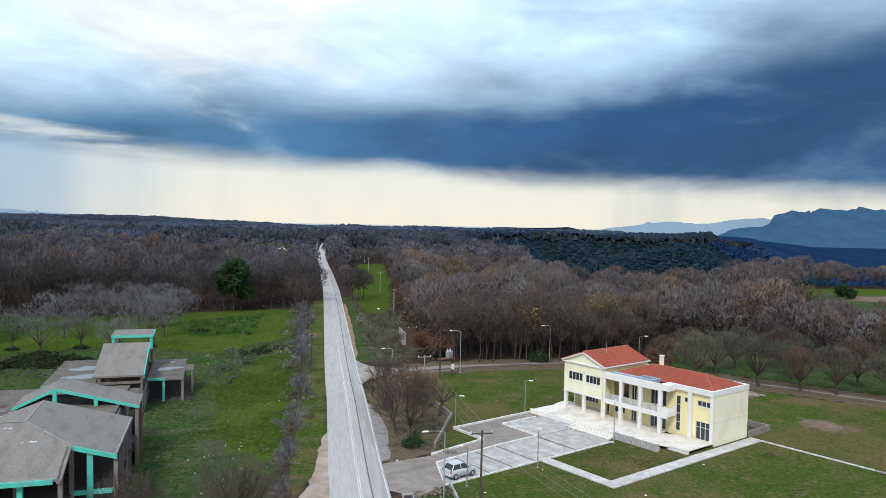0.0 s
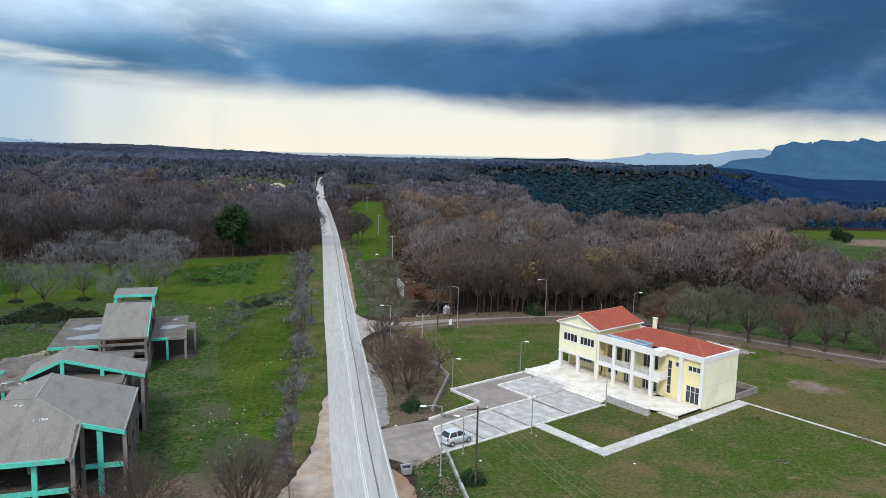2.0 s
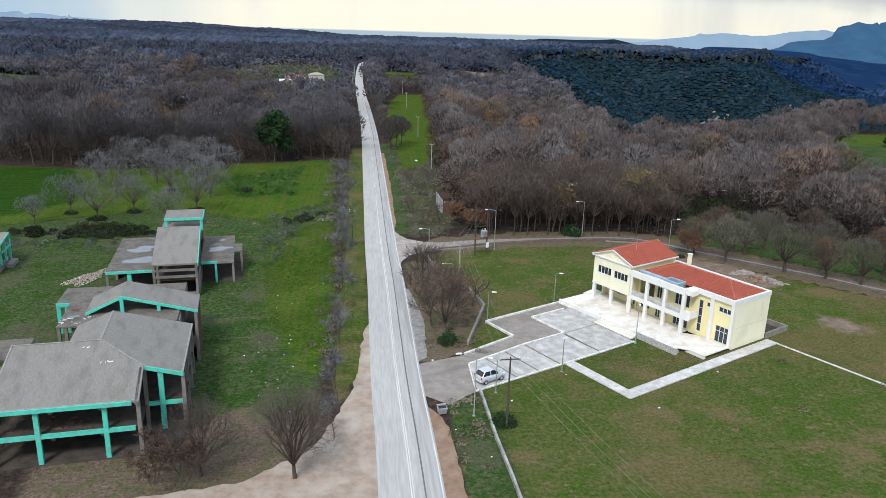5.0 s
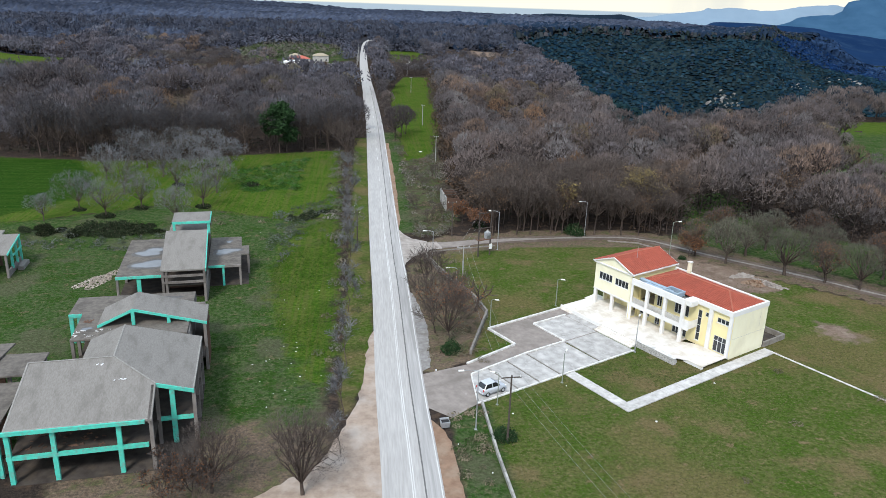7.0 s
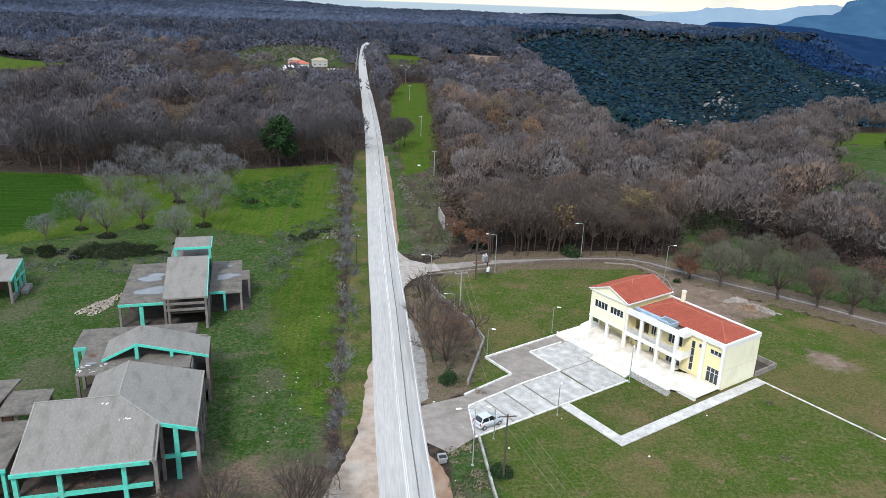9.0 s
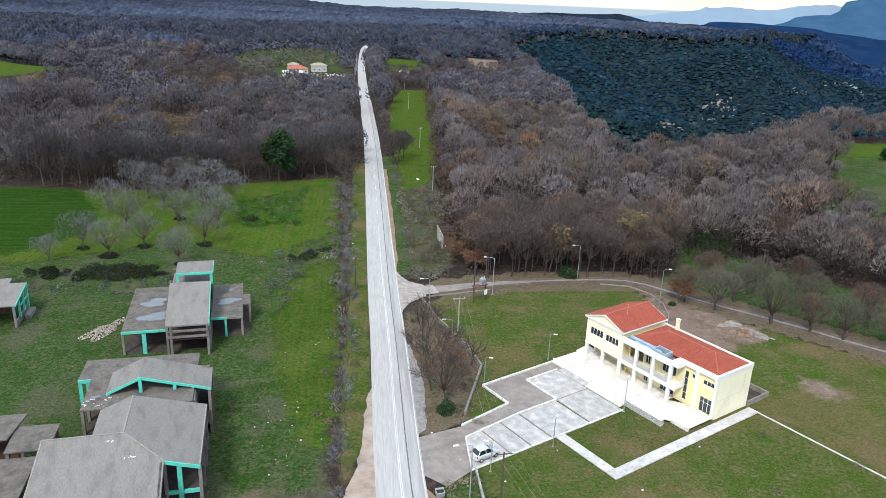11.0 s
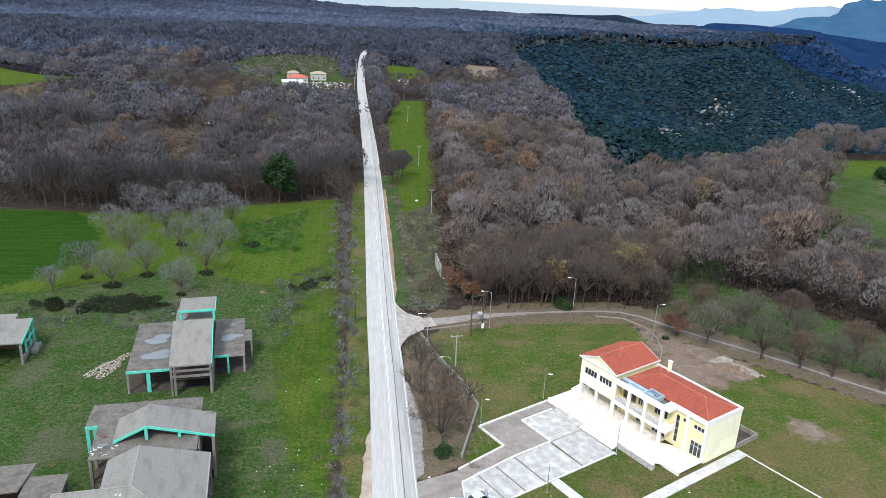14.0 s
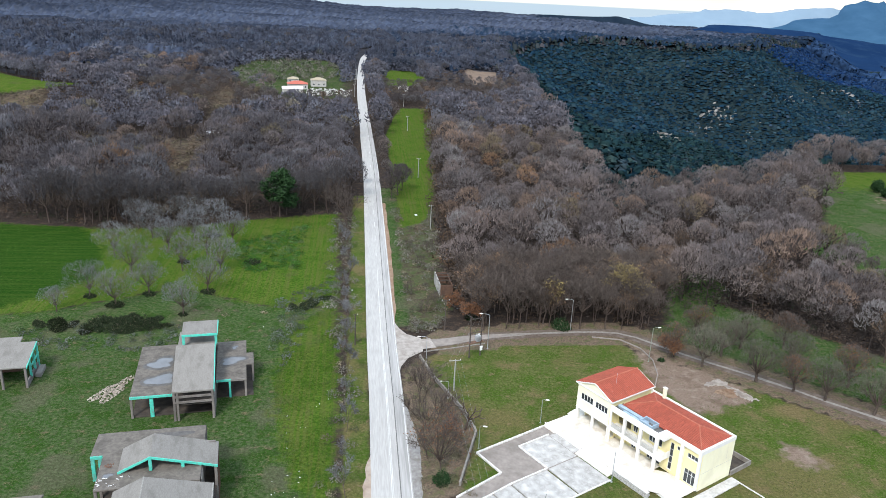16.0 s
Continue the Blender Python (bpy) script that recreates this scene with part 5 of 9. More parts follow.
def puddle(root_m, a, b, ra, rb, z, seed):
    rng = random.Random(seed)
    bm = bmesh.new()
    ph = [rng.uniform(0, 6.28) for _ in range(4)]
    vs = []
    for k in range(40):
        t = k * math.tau / 40
        r = 1 + 0.22 * math.sin(2 * t + ph[0]) + 0.18 * math.sin(3 * t + ph[1]) + 0.1 * math.sin(5 * t + ph[2])
        vs.append(bm.verts.new((a + ra * r * math.cos(t), b + rb * r * math.sin(t), z)))
    bm.faces.new(vs)
    return solid("puddle", bm, "puddle", "shallow rain puddle on the flat roof slab", "puddle", root_m.copy())


def stain(root_m, a, b, ra, rb, z, seed):
    rng = random.Random(seed)
    bm = bmesh.new()
    ph = [rng.uniform(0, 6.28) for _ in range(4)]
    vs = [bm.verts.new((a + ra * (1 + 0.2 * math.sin(2 * k * math.tau / 36 + ph[0]) + 0.15 * math.sin(3 * k * math.tau / 36 + ph[1])) * math.cos(k * math.tau / 36),
                        b + rb * (1 + 0.2 * math.sin(2 * k * math.tau / 36 + ph[0]) + 0.15 * math.sin(3 * k * math.tau / 36 + ph[1])) * math.sin(k * math.tau / 36), z)) for k in range(36)]
    bm.faces.new(vs)
    return solid("damp_patch", bm, "damp", "dark damp patch round a puddle", "damp patch", root_m.copy())


def debris(root_m, a0, a1, b0, b1, z, n, seed, mat="rubble", name="rubble", label="loose rubble and broken boards", size=0.3):
    rng = random.Random(seed)
    bm = bmesh.new()
    for _ in range(n):
        x, y, s = rng.uniform(a0, a1), rng.uniform(b0, b1), size * rng.uniform(0.4, 1.3)
        ln = s * rng.uniform(0.8, 3.0)
        c, sn = math.cos(k := rng.uniform(0, 3.14)), math.sin(k)
        w, h = s * 0.4, s * rng.uniform(0.25, 0.6)
        pts = [(x + c * p - sn * q, y + sn * p + c * q) for p, q in ((-ln / 2, -w), (ln / 2, -w), (ln / 2, w), (-ln / 2, w))]
        hull(bm, [(*p, z) for p in pts] + [(x + (p[0] - x) * 0.8, y + (p[1] - y) * 0.8, z + h) for p in pts])
    return solid(name, bm, mat, label, "rubble", root_m.copy(), kind="stuff")


# house H: a mono-pitched middle between two flat-roofed wings, a small tower behind
H = thing("unfinished_house", C_LEFT.copy(), "unfinished grey concrete house shell with turquoise edge beams and puddled roofs", "house", "unfinished houses")
roof_slab(H, [(-14.4, 41.7), (-7.45, 41.7), (-7.45, 60.6), (-14.4, 60.6)], 4.2, 0.22, "concrete_dark")
roof_slab(H, [(-0.65, 46.1), (4.7, 46.1), (4.7, 51.4), (6.05, 51.4), (6.05, 56.0), (4.75, 56.0), (4.75, 61.4), (-0.65, 61.4)], 3.72, 0.22, "concrete_dark")
roof_slab(H, [(-7.4, 39.6), (-0.7, 39.6), (-0.7, 51.5), (-7.4, 51.5)], lambda x, y: 5.65 + (y - 39.6) * 0.235, 0.3)
roof_slab(H, [(-6.6, 54.0), (-0.35, 54.0), (-0.35, 59.6), (-6.6, 59.6)], lambda x, y: 9.25 + (y - 54) * 0.02, 0.25)
roof_slab(H, [(-7.4, 51.55), (-0.7, 51.55), (-0.7, 60.5), (-7.4, 60.5)], 6.9, 0.2)
for a, b, z, mt in ((-14.2, 41.9, 3.98, "concrete_raw"), (-11.0, 41.9, 3.6, "turq"), (-14.2, 50, 3.98, "concrete_raw"), (-14.2, 60.3, 3.98, "concrete_raw"), (-10.8, 60.3, 3.98, "concrete_raw"),
                    (4.5, 46.3, 3.5, "concrete_raw"), (1.75, 46.3, 3.3, "turq"), (4.5, 61.1, 3.5, "concrete_raw"), (5.85, 51.6, 3.5, "concrete_raw"), (5.85, 55.8, 3.5, "concrete_raw"), (2.0, 61.1, 3.5, "concrete_raw")):
    column(H, a, b, -0.1, z, mt, 0.62 if mt == "turq" and a < 0 else 0.36)
for a, b, z in ((-7.15, 39.85, 5.35), (-0.9, 39.85, 5.35), (-7.15, 45.5, 6.6), (-0.9, 45.5, 6.6), (-7.15, 51.2, 8.0), (-0.9, 51.2, 8.0), (-0.9, 60.2, 6.7), (-7.15, 60.2, 6.7), (-6.6, 39.85, 5.3)):
    column(H, a, b, -0.1, z)
for a in (-6.3, -0.6):
    for b in (54.2, 59.4):
        column(H, a, b, 6.9, 9.0, "turq" if b < 55 else "concrete_raw", 0.45)
beam(H, (-14.4, 41.66, 4.19), (-7.5, 41.66, 4.19), 0.42, 0.24, "turq")
beam(H, (-0.6, 46.06, 3.71), (2.0, 46.06, 3.71), 0.4, 0.24, "turq")
beam(H, (2.0, 46.06, 3.71), (4.7, 46.06, 3.71), 0.4, 0.24)
beam(H, (-7.3, 39.7, 4.75), (-0.75, 39.7, 4.75), 0.35, 0.26)
beam(H, (-7.3, 39.7, 3.7), (-0.75, 39.7, 3.7), 0.35, 0.26)
beam(H, (-0.62, 39.7, 5.64), (-0.62, 51.4, 8.4), 0.5, 0.14, "turq")
beam(H, (-6.6, 53.96, 9.24), (-0.35, 53.96, 9.24), 0.42, 0.16, "turq")
beam(H, (-0.28, 54.0, 9.24), (-0.28, 59.6, 9.35), 0.42, 0.14, "turq")
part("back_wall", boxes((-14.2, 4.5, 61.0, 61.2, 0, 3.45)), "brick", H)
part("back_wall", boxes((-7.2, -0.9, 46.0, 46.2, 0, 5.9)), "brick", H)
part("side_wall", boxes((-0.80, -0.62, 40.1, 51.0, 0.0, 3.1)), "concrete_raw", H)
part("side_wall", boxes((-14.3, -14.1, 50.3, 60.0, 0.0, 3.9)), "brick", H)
part("floor_slab", boxes((-14.4, -0.7, 42.0, 61.0, -0.2, 0.14), (-0.69, 5.8, 46.3, 61.0, -0.2, 0.14)), "floor_shade", H)
part("floor_slab", boxes((-7.0, -1.0, 39.9, 45.9, 2.85, 3.02)), "floor_shade", H)
for s, (a, b, ra, rb) in enumerate(((-10.4, 53.2, 2.1, 1.7), (-9.9, 47.0, 1.9, 2.0), (2.2, 53.2, 1.9, 1.3), (2.6, 58.6, 0.5, 0.6))):
    stain(C_LEFT, a, b, ra * 1.35, rb * 1.4, (4.2 if a < 0 else 3.72) + 0.006, s + 20)
    puddle(C_LEFT, a, b, ra, rb, (4.2 if a < 0 else 3.72) + 0.012, s + 20)

# house G: flat roof with a gable raised over it
G = thing("unfinished_house", C_LEFT.copy(), "unfinished two-storey concrete shell with a raised gable roof and turquoise fascia", "house", "unfinished houses")
roof_slab(G, [(-14.9, 12.7), (-14.9, 20.8), (-16.6, 20.8), (-16.4, 26.5), (-1.2, 26.3), (-1.5, 12.7)], 7.1, 0.24, "concrete_dark")
zg = lambda x, y: 9.35 - (x + 8.05) * 0.275 if x > -8.05 else 9.35 + (x + 8.05) * 0.46
for pts in ([(-8.05, 16.0), (0.7, 16.0), (0.7, 21.7), (-8.05, 21.7)], [(-12.35, 16.0), (-8.06, 16.0), (-8.06, 21.7), (-12.35, 21.7)]):
    roof_slab(G, pts, zg, 0.2, name="gable_slab")
beam(G, (-8.05, 15.94, 9.33), (0.7, 15.94, 6.92), 0.34, 0.16, "turq")
beam(G, (-12.35, 15.94, 7.36), (-8.05, 15.94, 9.33), 0.34, 0.16, "turq")
for a in (-8.1, -3.9, -1.5):
    column(G, a, 16.1, 7.1, zg(a, 0) - 0.25, "turq", 0.42)
column(G, -12.1, 16.1, 7.1, zg(-12.1, 0) - 0.22, "turq", 0.42)
for a, b in ((0.4, 16.2), (0.4, 21.5), (-1.4, 26.1), (-8.0, 26.1), (-16.2, 26.2), (-14.7, 16.2), (-1.7, 13.0), (-8.0, 13.0), (-14.7, 13.0), (-8.0, 21.0)):
    column(G, a, b, -0.1, 6.85 if a < 0 else zg(a, 0) - 0.25)
column(G, -16.35, 20.9, 3.0, 6.85, "turq", 0.5)
column(G, -15.4, 20.9, 3.0, 6.85, "turq", 0.5)
beam(G, (-16.6, 20.8, 7.08), (-15.0, 20.8, 7.08), 0.5, 0.3, "turq")
part("floor_slab", boxes((-14.8, 0.4, 13.0, 20.79, 3.2, 3.45), (-16.4, 0.4, 20.8, 26.1, 3.2, 3.45)), "floor_shade", G)
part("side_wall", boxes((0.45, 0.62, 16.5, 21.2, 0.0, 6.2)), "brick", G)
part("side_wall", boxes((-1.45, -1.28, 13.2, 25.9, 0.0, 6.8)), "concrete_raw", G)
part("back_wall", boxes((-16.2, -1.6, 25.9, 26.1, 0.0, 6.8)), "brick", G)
part("gable_wall", boxes((-12.1, 0.3, 21.3, 21.5, 7.12, 7.4)), "concrete_raw", G)
debris(C_LEFT, -14.8, -10.6, 12.9, 15.4, 7.1, 20, 5, "stone_pale", "debris", "pale splintered boards lying on the roof slab", 0.17)
debris(C_LEFT, -14.3, -13.2, 17.6, 18.5, 7.1, 22, 6, "rust", "debris", "tangle of rusty reinforcement on the slab", 0.14)
stain(C_LEFT, -13.6, 15.8, 0.8, 0.6, 7.106, 31)
puddle(C_LEFT, -13.6, 15.8, 0.6, 0.4, 7.112, 31)
stain(C_LEFT, -6.5, 24.4, 3.0, 0.9, 7.106, 32)

# house K: hipped L-shaped roof over an open frame
K = thing("unfinished_house", C_LEFT.copy(), "unfinished concrete frame house with hipped slab roof and turquoise columns", "house", "unfinished houses")
ZR = 9.0
zk = lambda x, y: min(ZR - 0.285 * (x + 8.4), ZR - 0.29 * (3.6 - y)) if x > -8.4 else min(ZR, ZR - 0.29 * (3.6 - y))


def facet(pts, f):
    roof_slab(K, pts, f, 0.24)


fR = lambda x, y: ZR - 0.285 * (x + 8.4)
fF = lambda x, y: ZR - 0.29 * (3.6 - y)
fL = lambda x, y: ZR + 0.33 * (x + 8.4)
hipx = lambda y: -8.4 + (3.6 - y) * 0.29 / 0.285
facet([(-8.4, 3.6), (hipx(-1.0), -1.0), (0.1, -1.0), (0.3, 12.45), (-8.4, 12.0)], fR)
facet([(-8.41, 12.0), (-12.2, 11.2), (-12.2, 3.62), (-8.41, 3.62)], fL)
facet([(-17.0, 3.6), (-17.4, -5.8), (hipx(-1.02), -5.9), (hipx(-1.02), -1.02), (-8.42, 3.6)], fF)
ze = fF(0, -5.8)
beam(K, (-17.5, -5.86, ze + 0.02), (-4.4, -5.96, ze), 0.42, 0.2, "turq")
beam(K, (-17.5, -5.4, 3.25), (-4.3, -5.4, 3.25), 0.4, 0.34, "turq")
for a in (-17.2, -13.1, -7.0):
    column(K, a, -5.4, -0.1, fF(a, -5.4) - 0.24, "turq", 0.46)
column(K, -3.9, -5.4, -0.1, fF(-3.9, -5.4) - 0.24)
beam(K, (hipx(-1.0), -1.05, fR(hipx(-1.0), 0)), (0.1, -1.05, fR(0.1, 0)), 0.42, 0.2, "turq")
beam(K, (-3.7, -0.7, 3.3), (0.1, -0.7, 3.3), 0.4, 0.32, "turq")
column(K, -2.2, -0.75, -0.1, fR(-2.2, 0) - 0.24, "turq", 0.52)
column(K, -3.75, -0.75, -0.1, fR(-3.75, 0) - 0.24)
for b in (-0.7, 4.0, 8.2, 12.0):
    column(K, 0.0, b, -0.1, fR(0.0, 0) - 0.24)
for a, b in ((-17.0, 0.0), (-17.0, 3.4), (-12.1, 4.0), (-12.1, 10.9), (-8.3, 11.6), (-8.3, 4.0), (-8.3, -1.0), (-13.0, -1.0)):
    column(K, a, b, -0.1, min(zk(a, b), fL(a, b) if -12.3 < a < -8.35 and b > 3.6 else 99) - 0.3)
part("floor_slab", boxes((-17.3, -3.8, -5.2, 3.6, 2.9, 3.12)), "floor_shade", K)
part("floor_slab", boxes((-12.1, 0.1, 3.62, 12.2, 2.9, 3.12)), "floor_shade", K)
part("floor_slab", boxes((-3.79, 0.1, -0.5, 3.6, 2.9, 3.12)), "floor_shade", K)
part("floor_slab", boxes((-17.5, 0.2, -5.7, 12.4, -0.2, 0.12)), "floor_shade", K)
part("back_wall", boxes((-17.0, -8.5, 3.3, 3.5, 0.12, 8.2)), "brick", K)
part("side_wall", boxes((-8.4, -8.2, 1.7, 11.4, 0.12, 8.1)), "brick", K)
debris(C_LEFT, -9.9, -9.3, 2.4, 2.9, fF(0, 2.4), 5, 42, "litter_white", "plaster_scraps", "white scraps of plaster on the sloping slab", 0.16)
debris(C_LEFT, -7.9, -6.7, -0.25, 0.55, fF(0, 0.0) - 0.02, 11, 41, "litter_white", "plaster_scraps", "white scraps of plaster on the sloping slab", 0.16)
beam(K, (-4.0, -5.9, fF(0, -5.9)), (-4.0, -1.2, fF(0, -1.2)), 0.4, 0.26)
debris(C_LEFT, -16.6, -8, -4.8, -1.5, 3.12, 34, 9, "brick", "debris", "loose dark boards and rubble on the bare upper floor", 0.26)

for _p, _q in (((-8.4, 3.6, ZR + 0.03), (hipx(-1.0), -1.0, fR(hipx(-1.0), 0) + 0.03)), ((-8.4, 3.6, ZR + 0.03), (-8.4, 12.0, ZR + 0.03)), ((-8.4, 3.5, ZR + 0.03), (-17.0, 3.5, ZR + 0.03)),
               ((-17.3, -5.7, ze + 0.05), (-4.1, -5.8, ze + 0.05)), ((0.02, -0.9, fR(0.02, 0) + 0.03), (0.2, 12.4, fR(0.2, 0) + 0.03)), ((-17.3, -5.7, ze + 0.05), (-16.9, 3.5, ZR + 0.03))):
    _e = beam(K, _p, _q, 0.06, 0.16, "concrete_lip")
    _e.name, _e["label"] = "roof_lip", "pale mortar lip along the slab's edge"

# low slabs beside K
Q = thing("unfinished_annex", C_LEFT.copy(), "low flat concrete roof slabs of an unfinished annex", "house", "unfinished houses")
roof_slab(Q, [(-21.6, 5.4), (-16.9, 5.4), (-16.7, 10.8), (-21.6, 11.0)], 6.7, 0.22, "concrete_dark")
roof_slab(Q, [(-33, 7.5), (-21.8, 7.8), (-20.9, 13.4), (-33, 13.6)], 7.0, 0.22, "concrete_dark")
roof_slab(Q, [(-33, -4.5), (-18.2, -4.2), (-18.0, 5.2), (-33, 5.6)], 6.0, 0.22, "concrete_dark")
beam(Q, (-33, -4.56, 5.98), (-18.2, -4.26, 5.98), 0.4, 0.2, "turq")
for a, b, z in ((-21.3, 5.7, 6.5), (-17.2, 5.7, 6.5), (-21.3, 10.6, 6.5), (-17.2, 10.5, 6.5), (-32.6, 8, 6.8), (-27, 8, 6.8), (-27, 13.2, 6.8), (-32.6, 13.2, 6.8), (-18.6, -3.9, 5.8), (-23, -3.9, 5.8), (-27.5, -3.9, 5.8), (-32.5, -3.9, 5.8), (-32.5, 5.0, 5.8), (-18.6, 4.9, 5.8)):
    column(Q, a, b, -0.1, z, "turq" if b < -3 else "concrete_raw")
part("back_wall", boxes((-32.4, -18.8, 0.4, 0.6, 0.0, 5.7)), "brick", Q)
part("back_wall", boxes((-32.4, -21.6, 10.2, 10.4, 0.0, 6.7)), "brick", Q)

# house N: beyond the rubble heap
N = thing("unfinished_house", C_LEFT.copy(), "small unfinished concrete house with turquoise framed side", "house", "unfinished houses")
roof_slab(N, [(-46, 55.4), (-33.3, 55.4), (-33.5, 64.0), (-36.2, 64.0), (-36.2, 66.0), (-46, 66.0)], lambda x, y: 4.3 + (y - 55.4) * 0.11, 0.25)
for a, b in ((-33.6, 55.7), (-37.5, 55.7), (-42, 55.7), (-45.6, 55.7), (-45.6, 65), (-38, 65.5)):
    column(N, a, b, -0.1, 4.2)
for b in (58.4, 61.2, 63.7):
    column(N, -33.5, b, 0.9 if b < 63 else -0.1, 4.4 + (b - 55.4) * 0.11 - 0.3, "turq", 0.34)
beam(N, (-33.24, 55.4, 4.29), (-33.4, 64.0, 5.22), 0.3, 0.14, "turq")
beam(N, (-33.3, 58.4, 3.2), (-33.3, 63.7, 3.2), 0.25, 0.2, "turq")
part("side_wall", boxes((-33.7, -33.5, 55.9, 63.5, 0.0, 1.2)), "concrete_raw", N)
part("back_wall", boxes((-45.6, -36.3, 62.4, 62.6, 0.0, 4.5)), "brick", N)
part("terrace_wall", boxes((-33.2, -32.2, 59.5, 63.2, -0.1, 0.7)), "concrete", N)


# ---- heaps ----
def heap(name, cx, cy, rx, ry, h, n, seed, mat, label, category, size=0.35, rot=0.0):
    rng = random.Random(seed)
    bm = bmesh.new()
    for _ in range(n):
        r, t = math.sqrt(rng.random()), rng.uniform(0, math.tau)
        w = 1 + 0.28 * math.sin(3 * t + seed) + 0.18 * math.sin(5 * t + 2 * seed)
        lx, ly = rx * r * w * math.cos(t), ry * r * w * math.sin(t)
        x, y = cx + lx * math.cos(rot) - ly * math.sin(rot), cy + lx * math.sin(rot) + ly * math.cos(rot)
        s = size * rng.uniform(0.35, 1.2)
        z = gz(x, y) + h * (1 - r * r) * rng.random()
        q = Euler((rng.uniform(0, 3), rng.uniform(0, 3), rng.uniform(0, 3))).to_matrix()
        v = [bm.verts.new(Vector((x, y, z)) + q @ Vector(p) * s) for p in ((1, 0, -0.4), (-0.6, 0.8, -0.4), (-0.6, -0.8, -0.3), (0.1, 0.1, 0.8))]
        for f in ((0, 1, 2), (0, 3, 1), (1, 3, 2), (2, 3, 0)):
            bm.faces.new([v[i] for i in f])
    return solid(name, bm, mat, label, category, kind="stuff")


hx, hy = left_xy(-19.0, 52.0)
heap("rubble_heap", hx, hy, 1.8, 4.4, 0.3, 560, 3, "rubble", "pale heap of broken plaster and stones in the grass", "rubble", 0.22, radians(-24))
heap("gravel_heap", 65.6, 123.2, 2.4, 1.0, 0.4, 560, 4, "mouth", "grey gravel spoil heap on bare earth", "heap", 0.24, radians(8))
heap("gravel_heap", 68.6, 119.2, 3.4, 0.9, 0.35, 560, 5, "mouth", "curved grey gravel spoil heap beside the track", "heap", 0.24, radians(-62))
heap("soil_heap", 66.2, 119.4, 1.7, 1.5, 0.55, 420, 6, "dirt_red", "low heap of brown soil between the gravel", "heap", 0.3)


# ---- trees ----
def tri_mesh(name, verts, tris, mats, which=None, tint=None):
    """A mesh from arrays of points and triangles."""
    verts, tris = np.asarray(verts, np.float32), np.asarray(tris, np.int32)
    me = bpy.data.meshes.new(name)
    me.vertices.add(len(verts))
    me.vertices.foreach_set("co", verts.ravel())
    me.loops.add(tris.size)
    me.loops.foreach_set("vertex_index", tris.ravel())
    me.polygons.add(len(tris))
    me.polygons.foreach_set("loop_start", np.arange(len(tris), dtype=np.int32) * 3)
    for m in mats:
        me.materials.append(M[m])
    if which is not None:
        me.polygons.foreach_set("material_index", np.asarray(which, np.int32))
    if tint is not None:
        at = me.attributes.new("tree_tint", "FLOAT_COLOR", "POINT")
        at.data.foreach_set("color", np.concatenate([tint, np.ones((len(tint), 1))], 1).astype(np.float32).ravel())
    me.update()
    return me


def limbs_mesh(segs, sides):
    V, T = [], []
    for p, q, r0, r1 in segs:
        d = (q - p).normalized()
        s = d.orthogonal().normalized()
        t = d.cross(s)
        o = len(V)
        for c, r in ((p, r0), (q, r1)):
            for k in range(sides):
                a = k * math.tau / sides
                V.append(c + r * (math.cos(a) * s + math.sin(a) * t))
        for k in range(sides):
            j = (k + 1) % sides
            T += [(o + k, o + j, o + sides + j), (o + k, o + sides + j, o + sides + k)]
    return [tuple(v) for v in V], T


def blades(tips, rng, per, length, width, spread, up=0.35):
    """Fine twigs: long thin triangles out of the branch ends."""
    V, T = [], []
    for p, d in tips:
        for _ in range(per):
            e = Vector((rng.gauss(0, 1), rng.gauss(0, 1), rng.gauss(0, 1)))
            w = (d + e * spread + Vector((0, 0, up))).normalized()
            o = p - d * rng.uniform(0, 0.9) * length
            ln = length * rng.uniform(0.5, 1.3)
            s = w.cross(Vector((rng.gauss(0, 1), rng.gauss(0, 1), rng.gauss(0, 1)))).normalized() * width
            k = len(V)
            mid = o + w * ln * 0.5 + e * 0.06 * ln
            V += [o - s, o + s, mid + s * 0.6, o + w * ln]
            T += [(k, k + 1, k + 2), (k, k + 2, k + 3)]
    return [tuple(v) for v in V], T


def leaf_cards(tips, rng, per, size, radius):
    V, T = [], []
    for p, d in tips:
        for _ in range(per):
            c = p + Vector((rng.gauss(0, 1), rng.gauss(0, 1), rng.gauss(0, 0.8))) * radius
            a = Vector((rng.gauss(0, 1), rng.gauss(0, 1), rng.gauss(0, 1))).normalized()
            b = a.orthogonal().normalized()
            s = size * rng.uniform(0.6, 1.3)
            k = len(V)
            V += [c - a * s, c + b * s * 0.55, c + a * s, c - b * s * 0.55]
            T += [(k, k + 1, k + 2), (k, k + 2, k + 3)]
    return [tuple(v) for v in V], T


